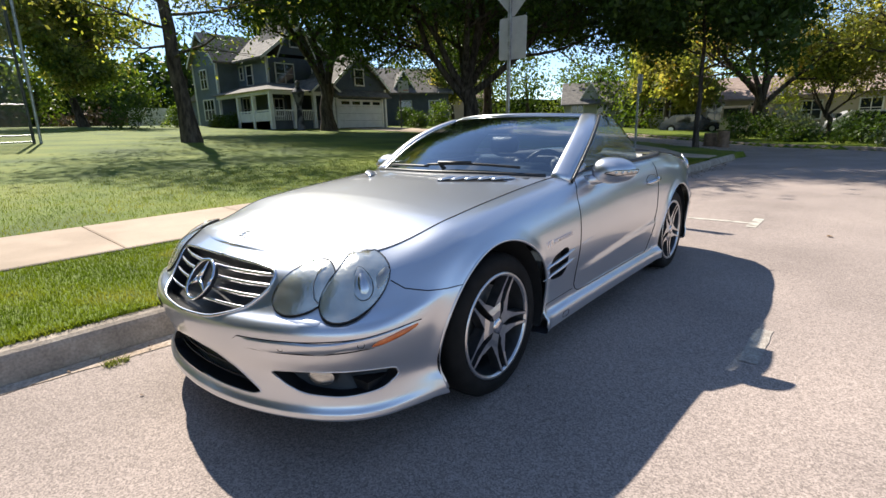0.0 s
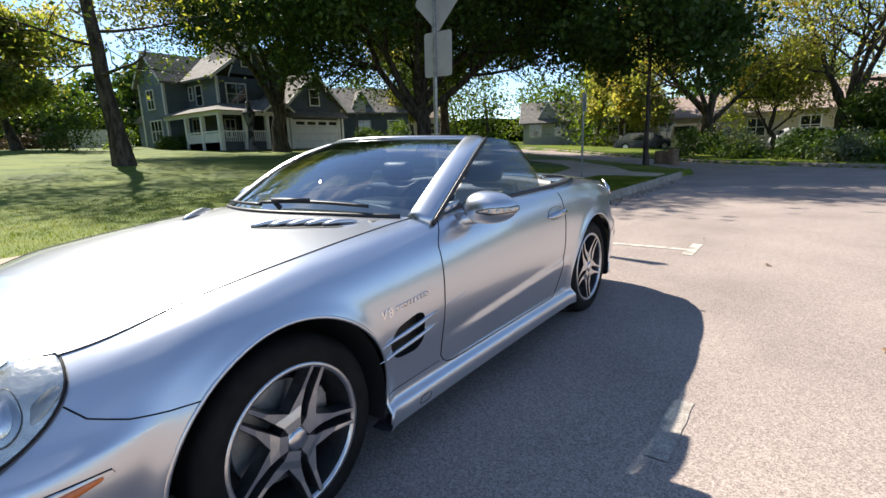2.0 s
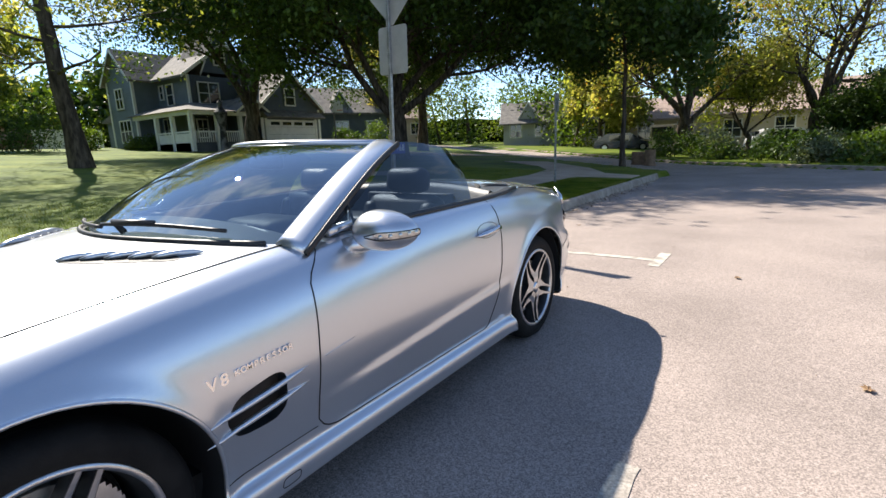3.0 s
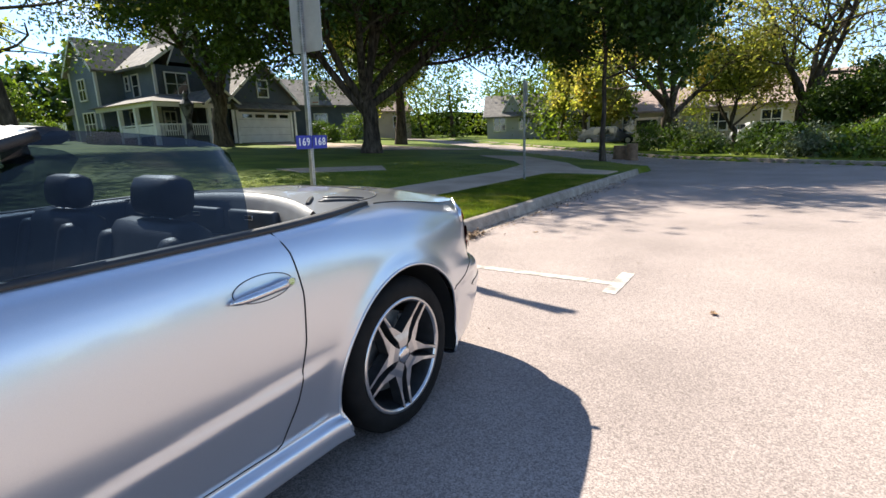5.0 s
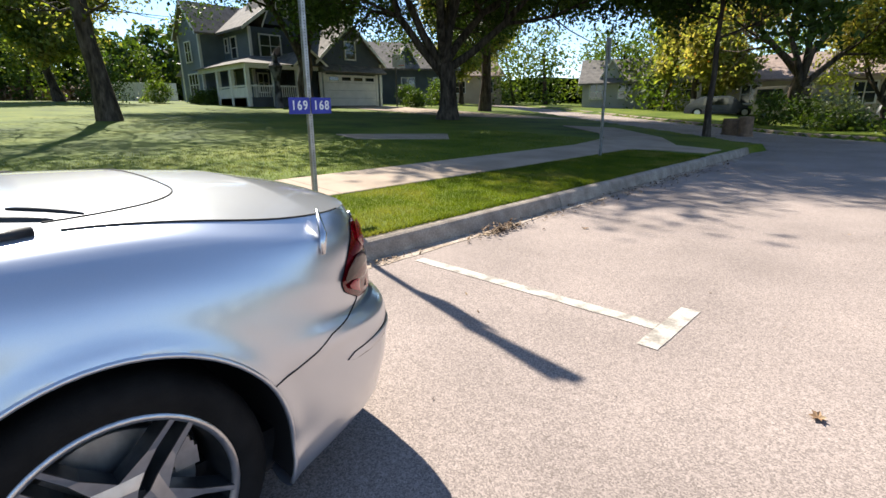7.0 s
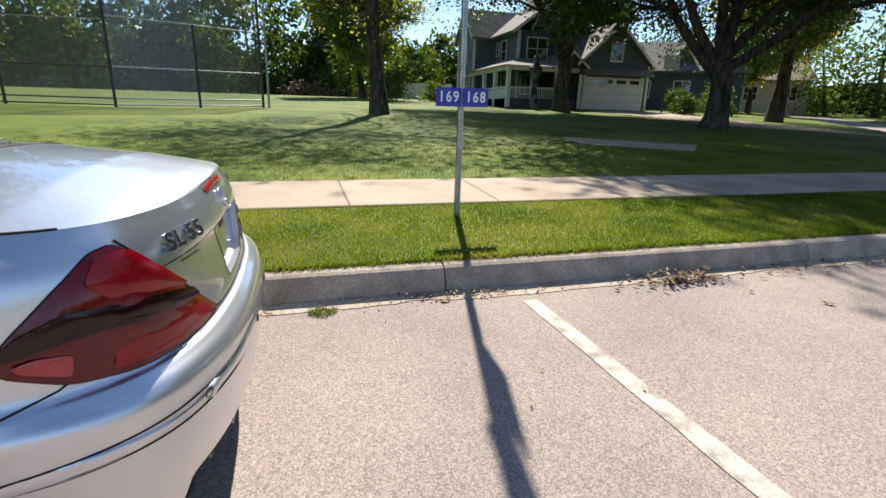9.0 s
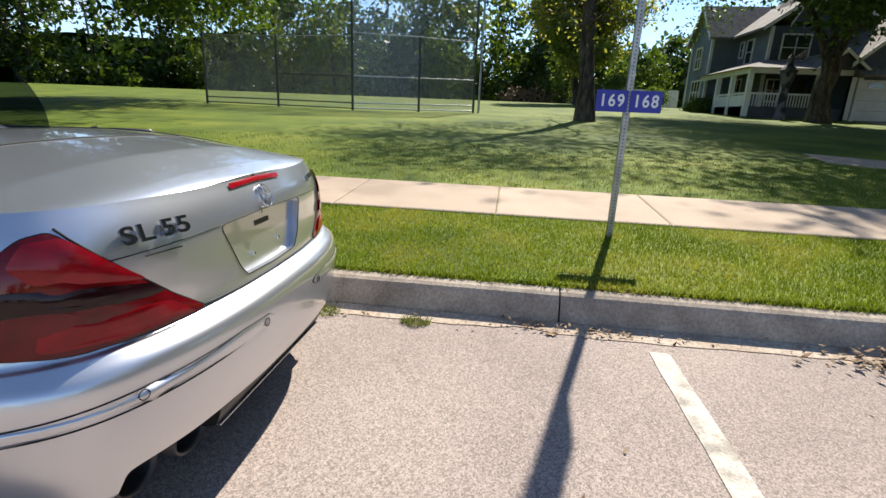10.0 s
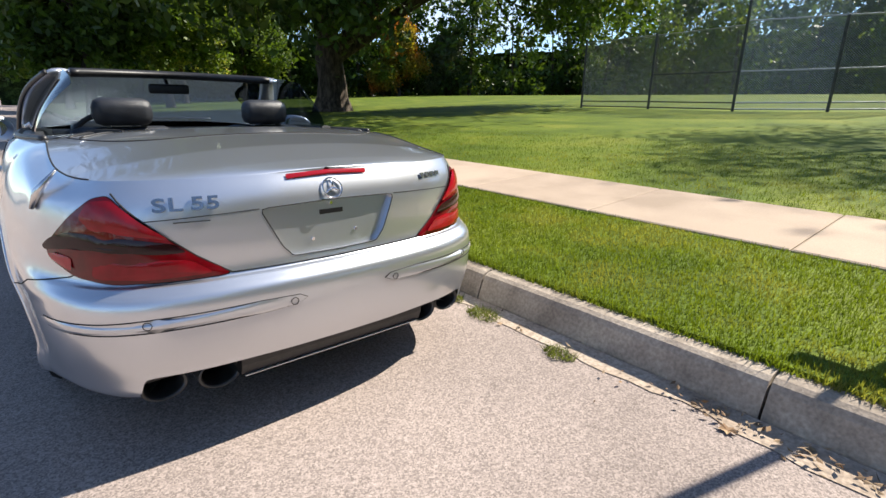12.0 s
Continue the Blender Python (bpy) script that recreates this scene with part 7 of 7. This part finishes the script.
def far_car(x, y, turn, length, height, paint, label, van=False):
    ob = thing("parked_car", pose(x, y, 0.35 if x < -4 else 0.12, 0, 0, turn), label, "car")
    h1 = height * 0.55
    side = [(-length / 2, 0.25), (length / 2, 0.25), (length / 2, h1 * 0.95), (length / 2 - 0.9, h1), (length / 2 - (1.2 if van else 1.7), height), (-length / 2 + (0.15 if van else 1.0), height), (-length / 2 + 0.05, h1)]
    bm = prism(bmesh.new(), side, "y", -0.85, 0.85)
    bmesh.ops.bevel(bm, geom=bm.edges[:], offset=0.06, segments=2, affect="EDGES")
    part("body", bm, paint, ob)
    for s in (-1, 1):
        part("side_glass", boxed(-length / 2 + (0.35 if van else 1.2), length / 2 - 1.9, s * 0.845, s * 0.862, h1 + 0.05, height - 0.12), PANE, ob)
        for wx in (-length / 2 + 0.85, length / 2 - 0.85):
            wv = part("wheel", lathe(bmesh.new(), [(0.0, 0.0), (0.2, 0.01), (0.31, 0.0), (0.33, -0.05), (0.33, -0.2)], pose(wx, s * 0.87, 0.33, -90 * s), 20), RUBBER, ob)
            part("hub", lathe(bmesh.new(), [(0, 0.012), (0.19, 0.012)], pose(wx, s * 0.87, 0.33, -90 * s), 14), ALLOY, wv)
    part("rear_glass", boxed(-length / 2 + (0.02 if van else 0.35), -length / 2 + (0.12 if van else 0.6), -0.65, 0.65, h1 + 0.05, height - 0.15), PANE, ob)
    return ob


far_car(-9.0, 40.5, 20, 4.6, 1.42, mat("dark_blue_paint", [(0.02, 0.028, 0.05), (0.03, 0.04, 0.07)], rough=0.25, metal=0.4, scale=40, coat=0.8), "dark blue saloon parked by a lawn")
far_car(-4.4, 37.2, 75, 4.8, 1.8, mat("champagne_paint", [(0.3, 0.28, 0.25), (0.36, 0.34, 0.31)], rough=0.3, metal=0.5, scale=40, coat=0.8), "pale minivan parked on a drive", van=True)
far_car(2.0, 38.0, 15, 4.6, 1.5, mat("white_car_paint", [(0.6, 0.6, 0.6), (0.66, 0.66, 0.66)], rough=0.3, scale=40, coat=0.8), "white car behind the garden shrubs")

# ---- grass blades, weeds, leaves ----
def blades(name, n, x0, x1, y0, y1, h, w, label, seed, bend=0.5, zof=None, taper=None, material=None):
    r = np.random.RandomState(seed)
    x, y = r.uniform(x0, x1, n), r.uniform(y0, y1, n)
    if taper:
        keep_ = r.uniform(0, 1, n) < taper(x, y)
        x, y = x[keep_], y[keep_]
        n = len(x)
    d = np.maximum(0.0, -1.5 - x)
    z = 0.185 + 0.048 * d if zof is None else np.full(n, zof)
    a = r.uniform(0, 2 * np.pi, n)
    hh = h * r.uniform(0.5, 1.25, n)
    ww = w * r.uniform(0.7, 1.3, n)
    lean_a, lean_l = r.uniform(0, 2 * np.pi, n), hh * bend * r.uniform(0.2, 1.2, n)
    v = np.zeros((n, 3, 3))
    v[:, 0] = np.stack([x - np.cos(a) * ww, y - np.sin(a) * ww, z - 0.006], 1)
    v[:, 1] = np.stack([x + np.cos(a) * ww, y + np.sin(a) * ww, z - 0.006], 1)
    v[:, 2] = np.stack([x + np.cos(lean_a) * lean_l, y + np.sin(lean_a) * lean_l, z + hh], 1)
    ob = mesh_np(name, v.reshape(-1, 3), np.arange(3 * n).reshape(-1, 3), material or BLADE)
    return tagged(ob, label, "grass", kind="stuff")


blades("grass", 170000, -2.84, -1.3, -4.5, 12.2, 0.027, 0.0038, "mown verge grass between kerb and sidewalk", 1)
blades("grass", 70000, -8.5, -4.13, -8, 14, 0.036, 0.0042, "mown lawn grass beside the sidewalk", 2, taper=lambda x, y: np.clip(1.25 - (-4.1 - x) / 4.4, 0.15, 1))

blades("grass", 16000, -1.33, -1.272, -4.5, 12.2, 0.03, 0.0034, "ragged grass fringe along the kerb top", 3, bend=0.9, zof=0.176)
WEED = leaf_mat("pale_weed", [(0.1, 0.13, 0.03), (0.17, 0.19, 0.06), (0.3, 0.26, 0.12)], 0.4)


def tuft(x, y, r, n, label, seed):
    rs = np.random.RandomState(seed)
    ob = blades("weed_tuft", n, x - r, x + r, y - r * 1.6, y + r * 1.6, 0.028, 0.003, label, seed, bend=1.6, zof=0.008, material=WEED, taper=lambda a, b: (np.hypot(a - x, (b - y) / 1.6) < r * rs.uniform(0.4, 1.0, len(a))).astype(float))
    return tagged(ob, label, "weed", "weeds along the kerb")


for k, (x, y, r, n) in enumerate(((-1.0, 2.52, 0.07, 500), (-1.04, 1.98, 0.09, 700), (-1.06, 1.72, 0.05, 300), (-1.03, -3.0, 0.06, 300), (-1.0, -2.3, 0.05, 260))):
    tuft(x, y, r, n, "green weed tuft growing at the kerb's foot", 300 + k)


def litter(name, x, y, rx, ry, n, size, label, seed, z=0.01, high=0.03):
    rng_ = random.Random(seed)
    r = np.random.RandomState(seed)
    c = np.stack([x + r.normal(0, rx, n), y + r.normal(0, ry, n), z + np.abs(r.normal(0, high, n))], 1)
    c[:, 0] = np.maximum(c[:, 0], ROAD_EDGE + 0.03)
    a = r.normal(0, 1, (n, 3)) * (1, 1, 0.35)
    a /= np.linalg.norm(a, axis=1)[:, None]
    b = np.cross(a, r.normal(0, 0.3, (n, 3)) + (0, 0, 1))
    b /= np.linalg.norm(b, axis=1)[:, None]
    s = size * r.uniform(0.5, 1.4, n)[:, None]
    v = np.stack([c - a * s, c - a * s * 0.2 + b * s * 0.5, c + a * s + (0, 0, 0.006), c - a * s * 0.1 - b * s * 0.5], 1).reshape(-1, 3)
    v[:, 2] = np.maximum(v[:, 2], z * 0.4)
    return tagged(mesh_np(name, v, np.arange(4 * n).reshape(-1, 4), DRY), label, "leaf litter", kind="stuff")


litter("leaf_litter", -0.98, 5.0, 0.05, 0.16, 260, 0.022, "heap of dry grass and leaves in the gutter", 11)
litter("leaf_litter", -1.06, 3.45, 0.03, 0.25, 80, 0.014, "dark leaf crumbs at the kerb's foot", 12, high=0.012)
litter("leaf_litter", -1.05, 0.0, 0.04, 6.0, 160, 0.012, "scattered leaf crumbs along the gutter", 13, high=0.006)
litter("leaf_litter", -1.0, 9.0, 0.12, 2.2, 500, 0.022, "dry leaves gathered in the gutter", 14, high=0.015)
litter("leaf_litter", 0.6, 2.0, 1.4, 5.0, 60, 0.011, "small crumbs and twigs on the asphalt", 15, high=0.002, z=0.004)
for k, (x, y) in enumerate(((1.82, 3.34), (1.5, -1.72), (2.5, 1.4), (-1.0, 3.25), (-0.4, 5.6))):
    r = random.Random(400 + k)
    bm = bmesh.new()
    n = 14
    ring_ = []
    for i in range(n):
        t = 2 * math.pi * i / n
        q = 0.032 * (1.0 if i % 2 else 0.55)
        ring_.append(bm.verts.new((q * 1.3 * math.cos(t), q * math.sin(t), 0.012 * abs(math.cos(t)) + 0.004)))
    c = bm.verts.new((0, 0, 0.004))
    for i in range(n):
        bm.faces.new((ring_[i], ring_[(i + 1) % n], c))
    ob = part("fallen_leaf", moved(bm, pose(0, 0, 0)), DRY)
    ob.matrix_world = pose(x, y, 0.002, 0, 0, r.uniform(0, 360))
    tagged(ob, "curled brown fallen leaf on the asphalt", "leaf", "fallen leaves")
